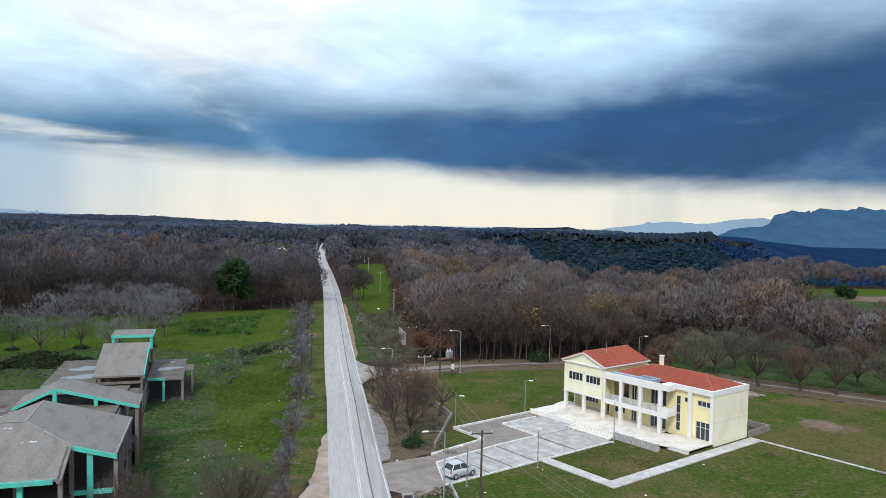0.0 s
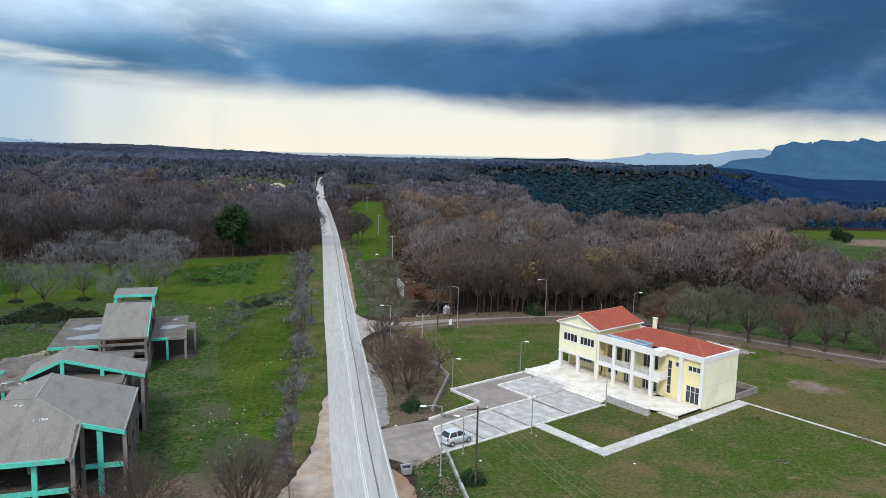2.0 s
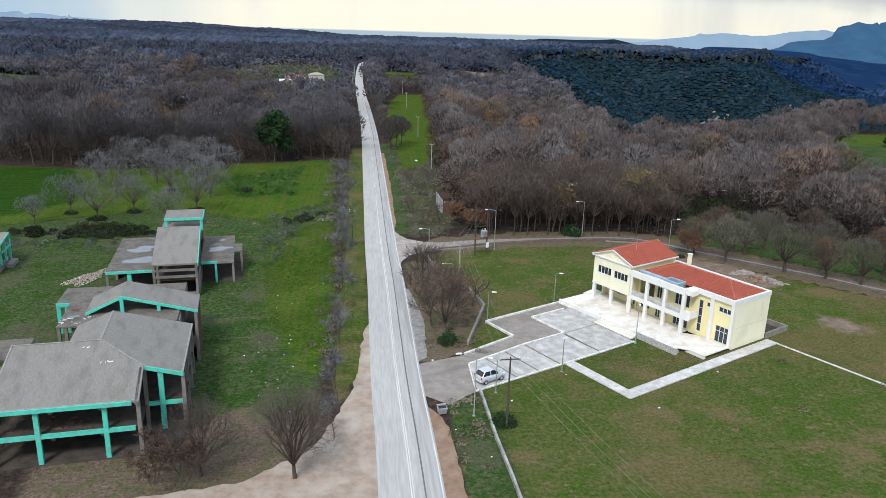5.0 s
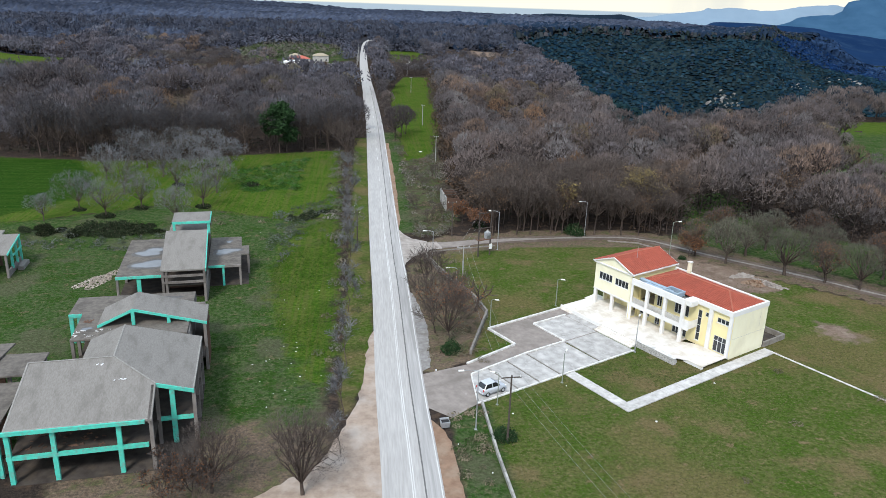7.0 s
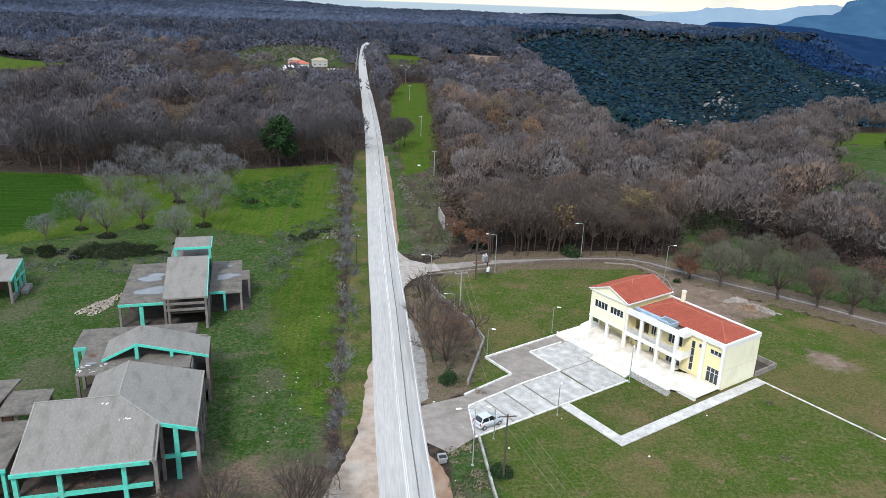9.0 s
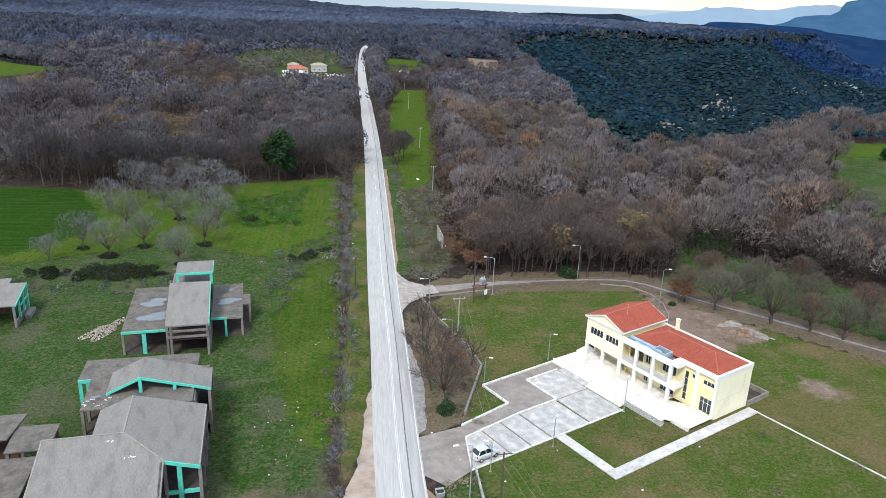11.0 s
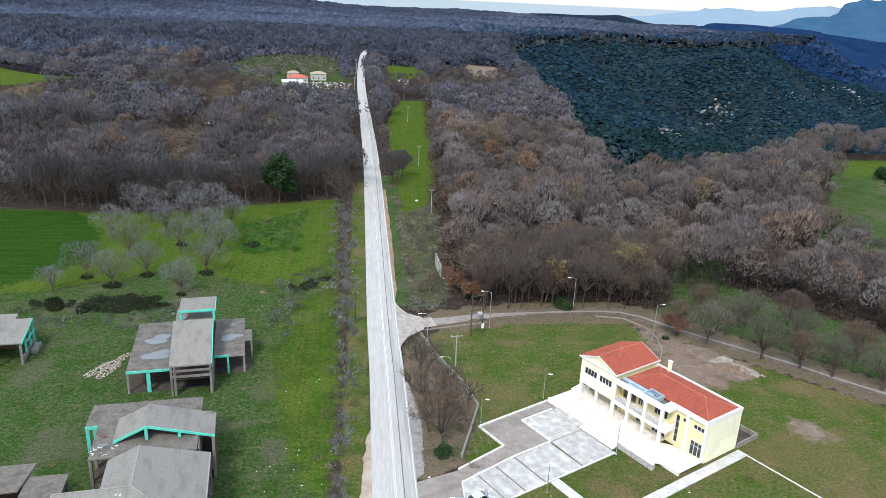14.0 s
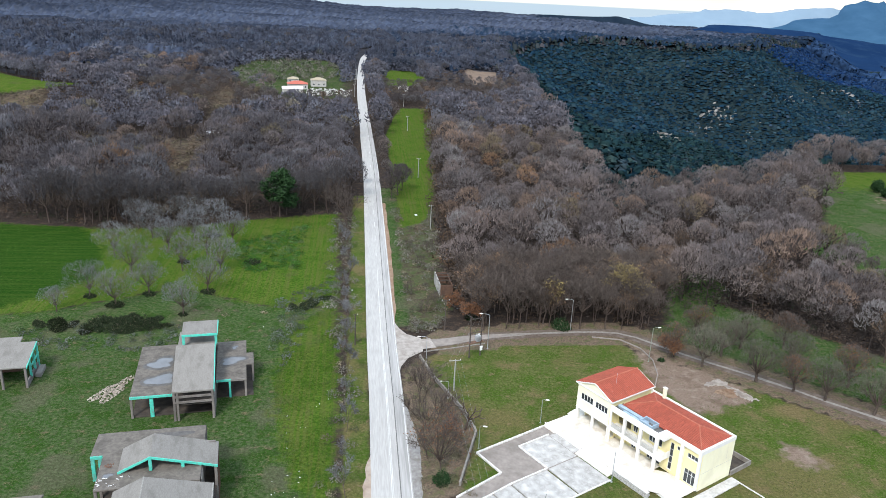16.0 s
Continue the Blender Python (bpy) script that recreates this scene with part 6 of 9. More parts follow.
def grow(seed, h, spread=0.55, clear=0.28, levels=3, kids=3, r=None, wiggle=0.12, stems=1):
    """The limbs of a bare broadleaved tree: segments and branch ends."""
    rng = random.Random(seed)
    segs, tips = [], []
    r = r or h * 0.018

    def branch(p, d, ln, rad, level):
        q = p
        n = 2 if level else 3
        for k in range(n):
            d = (d + Vector((rng.gauss(0, wiggle), rng.gauss(0, wiggle), rng.gauss(0, wiggle) + (0.10 if level else 0)))).normalized()
            e = q + d * ln / n
            segs.append((q, e, rad * (1 - 0.30 * k / n), rad * (1 - 0.30 * (k + 1) / n)))
            q = e
            if 0 < level <= levels and k < n - 1 and rng.random() < 0.8:
                side(q, d, ln * 0.6, rad * 0.45, level + 1)
        if level < levels:
            m = kids + (1 if level == 0 else 0)
            o = rng.uniform(0, math.tau)
            for k in range(m):
                side(q, d, ln * (0.95 if level == 0 else 0.72) * rng.uniform(0.75, 1.15), rad * 0.58, level + 1, o + k * math.tau / m)
        else:
            tips.append((q, d))

    def side(p, d, ln, rad, level, turn=None):
        if level > levels:
            tips.append((p, d))
            return
        turn = rng.uniform(0, math.tau) if turn is None else turn + rng.gauss(0, 0.25)
        s = d.orthogonal().normalized()
        s = Matrix.Rotation(turn, 3, d) @ s
        branch(p, (d + s * spread * rng.uniform(0.8, 1.5)).normalized(), ln, rad, level)

    for k in range(stems):
        a = k * math.tau / max(stems, 1) + rng.uniform(0, 1)
        lean = Vector((math.cos(a), math.sin(a), 0)) * (0.28 if stems > 1 else 0.05)
        branch(Vector((lean.x * 0.3, lean.y * 0.3, -0.15)), (Vector((0, 0, 1)) + lean).normalized(), h * clear, r / math.sqrt(stems), 0)
    top = max(t[0].z for t in tips)
    k = (h * 0.93) / top
    segs = [(p * k, q * k, a, b) for p, q, a, b in segs]
    tips = [(p * k, d) for p, d in tips]
    return segs, tips, rng


def tree_thing(name, seed, h, label, category, group, twig_mat="twig", per=9, twig=0.11, width=0.016, leaves=None, leaf_per=0, leaf_size=0.11, sides=5, fine=0, **kw):
    """A tree of its own: trunk with limbs, and a crown of twigs (and the leaves that it has kept)."""
    segs, tips, rng = grow(seed, h, **kw)
    root = thing(name, Matrix.Identity(4), label, category, group)
    V, T = limbs_mesh(segs, sides)
    trunk = new("trunk", tri_mesh("trunk", V, T, ["bark"]))
    trunk.parent = root
    if fine:
        # short twigs all along the outer branches
        V, T = [], []
        outer = [s for s in segs if s[2] < h * 0.0042]
        for _ in range(fine):
            p, q, _, _ = rng.choice(outer)
            d = (q - p).normalized()
            e = Vector((rng.gauss(0, 1), rng.gauss(0, 1), rng.gauss(0.25, 1)))
            w = (d + e * 0.5).normalized()
            o = p.lerp(q, rng.random())
            s = w.cross(e).normalized() * width
            k = len(V)
            V += [tuple(o - s), tuple(o + s), tuple(o + w * h * twig * rng.uniform(0.4, 1.3))]
            T.append((k, k + 1, k + 2))
    else:
        V, T = blades(tips, rng, per, h * twig, width, 0.55)
    which = [0] * len(T)
    mats = [twig_mat]
    if leaves:
        V2, T2 = leaf_cards(tips, rng, leaf_per, leaf_size, h * 0.05)
        o = len(V)
        V += V2
        T += [tuple(i + o for i in t) for t in T2]
        which += [1] * len(T2)
        mats.append(leaves)
    crown = new("crown", tri_mesh("crown", V, T, mats, which))
    crown.parent = root
    return root


def dome_tree(name, seed, h, label, category, group, broad=0.42, clear=0.24, lumps=14, twigs=1500, length=0.9, width=0.016, twig_mat="twig", leaves=None, leaf_n=0, leaf_size=0.14, r=None, sides=4, zc=0.58, zr=0.40, low=0.1):
    """A rounded bare tree: curved limbs that fork into a lumpy dome of fine twigs."""
    rg = random.Random(seed)
    R, Z, zc = h * broad, h * zr, h * zc
    r = r or h * 0.017
    fork = Vector((rg.gauss(0, 0.02) * h, rg.gauss(0, 0.02) * h, h * clear))
    segs = [(Vector((0, 0, -0.2)), fork * 0.5 + Vector((rg.gauss(0, 0.08), rg.gauss(0, 0.08), 0)), r * 1.15, r * 0.95)]
    segs.append((segs[0][1], fork, r * 0.95, r * 0.85))
    tops = []
    for k in range(lumps):
        a, e = k * 2.4 + rg.gauss(0, 0.3), low + (1.45 - low) * ((k + 0.5) / lumps) ** 0.8
        f = rg.uniform(0.55, 0.80)
        tip = Vector((R * f * math.cos(a) * math.cos(e), R * f * math.sin(a) * math.cos(e), zc + Z * f * math.sin(e)))
        m1 = fork.lerp(tip, 0.40) + Vector((rg.gauss(0, 0.03) * h, rg.gauss(0, 0.03) * h, -0.03 * h))
        m2 = fork.lerp(tip, 0.72) + Vector((rg.gauss(0, 0.03) * h, rg.gauss(0, 0.03) * h, -0.01 * h))
        q = r * rg.uniform(0.38, 0.55)
        segs += [(fork, m1, q, q * 0.75), (m1, m2, q * 0.75, q * 0.5), (m2, tip, q * 0.5, q * 0.28)]
        rl = rg.uniform(0.34, 0.5) * R
        for _ in range(5):
            e2 = Vector((rg.gauss(0, 1), rg.gauss(0, 1), rg.gauss(0.5, 0.8))).normalized()
            s0 = rg.choice((m2, m1.lerp(m2, 0.6), tip))
            t2 = tip + e2 * rl * 0.9
            segs.append((s0, t2, q * 0.3, q * 0.10))
            tops.append((t2, s0))
    V, T = limbs_mesh(segs, sides)
    root = thing(name, Matrix.Identity(4), label, category, group)
    t = new("trunk", tri_mesh("trunk", V, T, ["bark"]))
    t.parent = root
    V, T = [], []
    base = Vector((0, 0, zc - Z * 0.6))
    for i in range(twigs):
        tip, s0 = tops[i % len(tops)]
        o = s0.lerp(tip, rg.uniform(0.35, 1.0)) + Vector((rg.gauss(0, 0.02), rg.gauss(0, 0.02), rg.gauss(0, 0.02))) * h
        out = (o - base).normalized()
        w = (out * 0.9 + Vector((rg.gauss(0, 0.55), rg.gauss(0, 0.55), rg.gauss(0.2, 0.5)))).normalized()
        s = w.cross(Vector((rg.gauss(0, 1), rg.gauss(0, 1), rg.gauss(0, 1)))).normalized() * width
        k = len(V)
        V += [tuple(o - s), tuple(o + s), tuple(o + w * length * rg.uniform(0.5, 1.4))]
        T.append((k, k + 1, k + 2))
    which, mats = [0] * len(T), [twig_mat]
    if leaves:
        V2, T2 = leaf_cards([(q, q) for q, _ in rg.choices(tops, k=leaf_n)], rg, 1, leaf_size, h * 0.05)
        o = len(V)
        V += V2
        T += [tuple(i + o for i in q) for q in T2]
        which += [1] * len(T2)
        mats.append(leaves)
    c = new("crown", tri_mesh("crown", V, T, mats, which))
    c.parent = root
    return root


def unit(v):
    return v / np.linalg.norm(v, axis=-1, keepdims=True)


def shell(rg, centres, radii, n, length, width, heart, lift=0.35):
    """Short sprays of twigs over the outside of a crown made of round lumps: each spray leans out and up."""
    pick = rg.randint(0, len(centres), n * 6)
    e = unit(rg.normal(0, 1, (n * 6, 3)) + np.array([0, 0, lift]))
    p = centres[pick] + e * radii[pick][:, None] * rg.uniform(0.78, 1.08, (n * 6, 1))
    d = np.linalg.norm(p[:, None] - centres[None], axis=2) / radii[None]
    d[np.arange(n * 6), pick] = 9
    ok = np.flatnonzero(d.min(1) > 0.82)[:n]
    p, e = p[ok], e[ok]
    m = len(p)
    out = unit(unit(p - heart) + e)
    w = unit(out * 0.45 + np.array([0, 0, 0.60]) + rg.normal(0, 0.38, (m, 3)))
    t = unit(np.cross(w, out + rg.normal(0, 0.45, (m, 3)))) * width * rg.uniform(0.5, 1.5, (m, 1))
    w = w * length * rg.uniform(0.6, 1.4, (m, 1))
    V = np.stack([p - w * 0.4 - t, p - w * 0.4 + t, p + w * 0.6], 1).reshape(-1, 3)
    return V, np.arange(3 * m).reshape(-1, 3)


def shell_tree(name, seed, h, label, group, broad=0.5, clear=0.2, lumps=14, twigs=1500, length=0.6, width=0.02, mat="twig", leaves=None, leaf_n=0, leaf_size=0.13, r=None, zc=0.55, zr=0.38, inner=700, forks=5):
    """A rounded bare tree: limbs that fork into lumps, each covered with fine sprays of twigs."""
    rg = np.random.RandomState(seed)
    R, Z, zc, r = h * broad, h * zr, h * zc, r or h * 0.018
    fork = Vector((rg.normal(0, 0.02) * h, rg.normal(0, 0.02) * h, h * clear))
    knee = fork * 0.5 + Vector((rg.normal(0, 0.08), rg.normal(0, 0.08), 0))
    segs = [(Vector((0, 0, -0.2)), knee, r * 1.2, r * 0.95), (knee, fork, r * 0.95, r * 0.85)]
    C, Q, outer = [], [], []
    for k in range(lumps):
        a, e = k * 2.4 + rg.normal(0, 0.35), -0.25 + 1.65 * ((k + 0.5) / lumps) ** 0.85
        f = rg.uniform(0.55, 0.80)
        c = Vector((R * f * math.cos(a) * math.cos(e), R * f * math.sin(a) * math.cos(e), zc + Z * f * math.sin(e) + rg.normal(0, 0.02) * h))
        q, t = rg.uniform(0.26, 0.40) * R, r * rg.uniform(0.36, 0.52)
        bend = fork.lerp(c, 0.5) + Vector((rg.normal(0, 0.04) * h, rg.normal(0, 0.04) * h, 0.02 * h))
        segs += [(fork, bend, t, t * 0.7), (bend, c, t * 0.7, t * 0.4)]
        C.append(tuple(c))
        Q.append(q)
        for _ in range(forks):
            s0 = bend.lerp(c, rg.uniform(0.2, 1.0))
            d = Vector(rg.normal(0, 1, 3) + np.array([0, 0, 0.4])).normalized()
            seg = (s0, c + d * q * 0.9, t * 0.3, t * 0.1)
            segs.append(seg)
            outer.append(seg)
    root = thing(name, Matrix.Identity(4), label, "tree", group)
    V, T = limbs_mesh(segs, 4)
    trunk = new("trunk", tri_mesh("trunk", V, T, ["bark"]))
    trunk.parent = root
    V, T = shell(rg, np.array(C), np.array(Q), twigs, length, width, np.array([0, 0, zc - Z * 0.5]))
    pick = rg.randint(0, len(outer), inner)
    a, b = np.array([tuple(outer[i][0]) for i in pick]), np.array([tuple(outer[i][1]) for i in pick])
    o = a + (b - a) * rg.uniform(0, 1, (inner, 1))
    w = unit(unit(b - a) + rg.normal(0, 0.7, (inner, 3)) + np.array([0, 0, 0.2])) * length * rg.uniform(0.5, 1.5, (inner, 1))
    t = unit(np.cross(w, rg.normal(0, 1, (inner, 3)))) * width * 0.8
    V2 = np.stack([o - t, o + t, o + w], 1).reshape(-1, 3)
    T = np.concatenate([T, np.arange(3 * inner).reshape(-1, 3) + len(V)])
    V = np.concatenate([V, V2])
    which, mats = np.zeros(len(T), int), [mat]
    if leaves:
        V2, T2 = leaf_cards([(outer[i][1], outer[i][1]) for i in rg.randint(0, len(outer), leaf_n)], random.Random(seed), 1, leaf_size, h * 0.05)
        T = np.concatenate([T, np.array(T2) + len(V)])
        V = np.concatenate([V, np.array(V2)])
        which, mats = np.concatenate([which, np.ones(len(T2), int)]), [mat, leaves]
    crown = new("crown", tri_mesh("crown", V, T, mats, which))
    crown.parent = root
    return root


def put(ob, x, y, s=1.0, turn=0.0):
    return Matrix.Translation((x, y, gz(x, y))) @ Matrix.Rotation(turn, 4, "Z") @ Matrix.Scale(s, 4)


def scatter(templates, rows, rng):
    """Stand the templates at the rows (x, y, scale): the first use moves it there, later ones copy it."""
    used = set()
    for i, (x, y, s) in enumerate(rows):
        t = templates[i % len(templates)]
        m = Matrix.Translation((x, y, gz(x, y))) @ Matrix.Rotation(rng.uniform(0, 6.28), 4, "Z")
        if t.name not in used:
            used.add(t.name)
            t.matrix_world = m
            t.scale = (s, s, s)
            FIRST.append(t)
        else:
            c = copy_thing(t, m)
            c.scale = (s, s, s)


FIRST = []
rng = random.Random(11)
# walnut-like orchard trees, grey and open
orchard = [shell_tree("orchard_tree", 40 + k, 7.4, "bare grey orchard tree standing in green grass", "orchard trees", 0.56 + 0.06 * (k % 3), 0.22, 15, 1100, 0.62, 0.022, "twig_grey", r=0.15, zc=0.56, inner=900) for k in range(4)]
scatter(orchard, [(-71.4, 158.2, 0.85), (-67.1, 166.7, 1.2), (-59.9, 161.5, 1.1), (-54.2, 168.1, 1.15), (-43.9, 156.5, 1.15), (-40.9, 169.5, 1.2), (-40.3, 183, 1.25), (-40.8, 206, 1.3), (-57, 199, 1.3),
                  (-50, 184, 1.25), (-62, 182, 1.2), (-52, 208, 1.35), (-46, 196, 1.25), (-70, 195, 1.25), (-64, 210, 1.3), (-48, 218, 1.35), (-58, 221, 1.4), (-70, 218, 1.3)], rng)
# slender trees in a row beside the road
row_trees = [tree_thing("roadside_sapling", 60 + k, 6.6, "slender bare sapling in a row beside the road", "tree", "roadside saplings", "twig_grey", 7, 0.12, 0.020, spread=0.34, clear=0.30, levels=3, kids=2, r=0.07, sides=4) for k in range(3)]
scatter(row_trees, [(-6.7, 77.4, 1.05), (-7.4, 84, 0.7), (-6.6, 91, 1.0), (-7.2, 99.5, 0.8), (-6.8, 108.7, 1.05), (-7.4, 118, 0.8), (-7.1, 129, 1.1), (-7.5, 140, 1.1), (-7.6, 150.5, 1.0), (-8.4, 160, 0.9),
                    (-9.2, 168, 1.0), (-8.2, 178, 1.1), (-9.0, 188, 0.9), (-8.3, 199, 1.1), (-9.3, 210, 1.0), (-6.9, 70.5, 0.8), (-7.8, 145, 0.7), (-7.3, 134.5, 0.8), (-7.9, 155, 0.75)], rng)
# broad trees near the camera and round the forecourt
front = shell_tree("bare_tree", 71, 9.6, "tall bare tree with many fine branches beside the farm entrance", "", 0.46, 0.16, 30, 5200, 0.55, 0.0085, r=0.24, zc=0.52, zr=0.44, inner=5200, forks=9)
front.matrix_world = put(front, -10.4, 63.6)
front_b = shell_tree("bare_tree", 74, 8.0, "wide bare tree with crooked limbs growing before the concrete house", "", 0.58, 0.14, 26, 3200, 0.55, 0.0085, r=0.2, zc=0.50, zr=0.44, inner=4200, forks=8)
front_b.matrix_world = put(front_b, -19.4, 64.4)
front_c = tree_thing("oak_sapling", 73, 5.6, "young oak holding dry brown leaves before the house", "tree", "", "twig", 12, 0.11, 0.012, "dry_leaf", 3, 0.10, spread=0.6, clear=0.2, levels=3, kids=3, stems=2)
front_c.matrix_world = put(front_c, -23.6, 63.4)
copy_thing(front_c, put(front_c, -20.6, 62.2, 1.0, 2.0))
drive_oak = dome_tree("oak_tree", 75, 9.4, "spreading oak with the last orange-brown leaves above the driveway", "tree", "", 0.62, 0.18, 24, 2600, 0.9, 0.013, leaves="dry_leaf", leaf_n=800, leaf_size=0.12, low=-0.1)
drive_oak.matrix_world = put(drive_oak, 8.0, 97.4)
pollard = tree_thing("pollard_tree", 76, 5.8, "gnarled dark pollarded tree beside the garden wall", "tree", "", "twig", 5, 0.08, 0.02, spread=0.8, clear=0.34, levels=2, kids=3, r=0.24)
pollard.matrix_world = put(pollard, 13.4, 108.6)
verge = [tree_thing("verge_tree", 80 + k, 8.5, "bare grey-brown tree on the leafy road verge", "tree", "verge trees", "twig", 4, 0.085, 0.014, fine=2300, spread=0.50, clear=0.20, levels=3, kids=3, r=0.15, wiggle=0.13, stems=2, sides=4) for k in range(3)]
scatter(verge, [(7.0, 108.5, 0.85), (6.6, 117.5, 1.0), (8.8, 104.0, 0.8), (9.6, 113.0, 0.7), (7.2, 125.5, 0.7), (6.2, 100.5, 0.8), (10.8, 108.0, 0.75), (8.4, 111.0, 0.85), (6.4, 121.5, 0.75), (5.8, 112.0, 0.7), (-8.2, 222.5, 1.55), (10.5, 268, 1.3), (-9.5, 236, 1.4), (10.0, 155, 0.55), (13.5, 160, 0.6),
               (8.0, 168, 0.5), (11.2, 186, 0.55), (9.0, 200, 0.5), (13.8, 178, 0.5), (14.8, 195, 0.7)], rng)
track_trees = [shell_tree("track_tree", 90 + k, 8.8, "large bare tree with a rounded dense crown beside the track", "trees along the track", 0.52, 0.20, 17, 2300, 0.62, 0.026, "twig_olive" if k < 2 else "twig", leaves="dry_leaf" if k == 2 else None, leaf_n=700, r=0.26, zc=0.54, zr=0.40, inner=900) for k in range(3)]
scatter(track_trees, [(65.8, 130.2, 1.05), (74.2, 123.6, 1.1), (79.6, 119.6, 0.9), (84.2, 116.2, 1.0), (90.6, 110.8, 1.05), (61.5, 134.8, 0.85), (72.0, 134.5, 1.0), (84, 128, 1.0), (92, 121, 1.05), (98, 113, 1.0), (78, 138, 1.0), (70, 143, 0.9),
                     (101, 102.5, 1.1), (108, 104, 1.1), (88, 138, 1.0), (116, 92, 1.1)], rng)
rusty = tree_thing("young_oak", 97, 5.2, "young oak with rusty brown leaves beside the track", "tree", "", "twig", 6, 0.12, 0.02, "dry_leaf", 8, 0.17, spread=0.6, clear=0.2, levels=3, kids=3, stems=2)
rusty.matrix_world = put(rusty, 60.0, 134.0)
copy_thing(rusty, put(rusty, 20.5, 152, 1.0, 1.0))
copy_thing(rusty, put(rusty, 17.5, 157.5, 1.0, 2.0))
golden = dome_tree("golden_tree", 98, 12.5, "tall oak still holding yellow-brown leaves at the wood's edge", "tree", "", 0.46, 0.28, 16, 700, 1.0, 0.03, leaves="gold_leaf", leaf_n=2600, leaf_size=0.19)
golden.matrix_world = put(golden, 56.8, 154.5)
slim_gold = tree_thing("golden_poplar", 99, 11.5, "slim tree with a column of yellow-brown leaves", "tree", "", "twig", 5, 0.08, 0.03, "gold_leaf", 12, 0.26, spread=0.22, clear=0.25, levels=3, kids=2)
slim_gold.matrix_world = put(slim_gold, 37.0, 151)
# edge of the wood: trees of their own
edge_types = [dome_tree("woodland_tree", 120 + k, 11.0, "tall bare oak with a dark crooked trunk at the wood's edge", "tree", "trees at the wood's edge", 0.46 + 0.05 * (k % 3), 0.34, 13, 900, 0.85, 0.038, r=0.16, sides=3, zc=0.62, zr=0.38) for k in range(6)]
edge_brown = dome_tree("woodland_oak", 127, 10.0, "oak with brown withered leaves at the wood's edge", "tree", "trees at the wood's edge", 0.46, 0.3, 14, 700, 1.0, 0.03, leaves="oak_leaf", leaf_n=1100, leaf_size=0.17, r=0.15, sides=3)
_rows = []
for k in range(400):
    x, y = rng.uniform(21, 70), rng.uniform(147.6, 170)
    if inside(x, y, GAP_GREEN) or (x > 62 and y < 154) or any((x - a) ** 2 + (y - b) ** 2 < 6.2 for a, b, _ in _rows):
        continue
    _rows.append((x, y, rng.uniform(0.78, 1.22)))
for k in range(200):
    x, y = rng.uniform(-100, -11), 0
    y = float(np.interp(x, [-113, -79, -55, -44, -12], [223, 219, 222, 227, 237])) + rng.uniform(0, 12)
    if inside(x, y, CLEARING) or any((x - a) ** 2 + (y - b) ** 2 < 16 for a, b, _ in _rows):
        continue
    _rows.append((x, y, rng.uniform(1.05, 1.45)))
_rows = _rows[:285]
edge_left = [dome_tree("woodland_tree", 140 + k, 11.0, "tall bare grey oak with a dark trunk at the field's edge", "tree", "trees at the wood's edge", 0.46 + 0.05 * (k % 3), 0.30, 13, 900, 0.85, 0.042, "twig_cool", r=0.17, sides=3, zc=0.60, zr=0.40, low=-0.05) for k in range(4)]
scatter(edge_types + [edge_brown], [q for q in _rows if q[0] > 0], rng)
scatter(edge_left, [q for q in _rows if q[0] < 0], rng)
for x, y, s in ((91.5, 158.5, 1.15), (99.5, 160.0, 0.95), (107.0, 131.0, 1.1), (113.5, 137.0, 1.0), (124.0, 150.0, 1.1), (101.0, 176.0, 1.0), (84.0, 187.0, 1.05), (70.0, 176.0, 1.0), (121.0, 118.0, 1.1), (132.0, 132.0, 1.0)):
    o = copy_thing(edge_brown, put(edge_brown, x, y, 1.0, rng.uniform(0, 6.28)))
    o.scale = (s, s, s)


def conifer(name, h, seed, label):
    rg = random.Random(seed)
    root = thing(name, Matrix.Identity(4), label, "tree")
    V, T = limbs_mesh([(Vector((0, 0, -0.2)), Vector((0.1, 0, h * 0.55)), 0.25, 0.16), (Vector((0.1, 0, h * 0.55)), Vector((0, 0.1, h * 0.95)), 0.16, 0.04)], 6)
    t = new("trunk", tri_mesh("trunk", V, T, ["bark"]))
    t.parent = root
    lobes = []
    for k in range(9):
        a, f = k * 2.4, 0.17 * h * (1.0 if k < 6 else 0.5)
        lobes.append((Vector((f * math.cos(a), f * math.sin(a), h * (0.32 + 0.06 * k + rg.uniform(-0.04, 0.04)))), h * rg.uniform(0.11, 0.16)))
    tips = []
    for _ in range(190):
        e = Vector((rg.gauss(0, 1), rg.gauss(0, 1), rg.gauss(0.1, 1))).normalized() * rg.uniform(0.7, 1.0)
        c, q = lobes[rg.randrange(len(lobes))]
        tips.append((c + Vector((e.x, e.y, e.z * 0.8)) * q, e))
    V, T = leaf_cards(tips, rg, 26, 0.42, 0.55)
    c = new("crown", tri_mesh("crown", V, T, ["pine"]))
    c.parent = root
    return root


ev = conifer("evergreen_tree", 18.0, 5, "dense dark green evergreen tree among bare oaks")
ev.matrix_world = put(ev, -30.2, 232)
ev2 = conifer("evergreen_tree", 5.0, 6, "small dark evergreen tree in the green field")
ev2.matrix_world = put(ev2, 208, 278)
copy_thing(ev2, put(ev2, 206, 269, 0.8, 2))


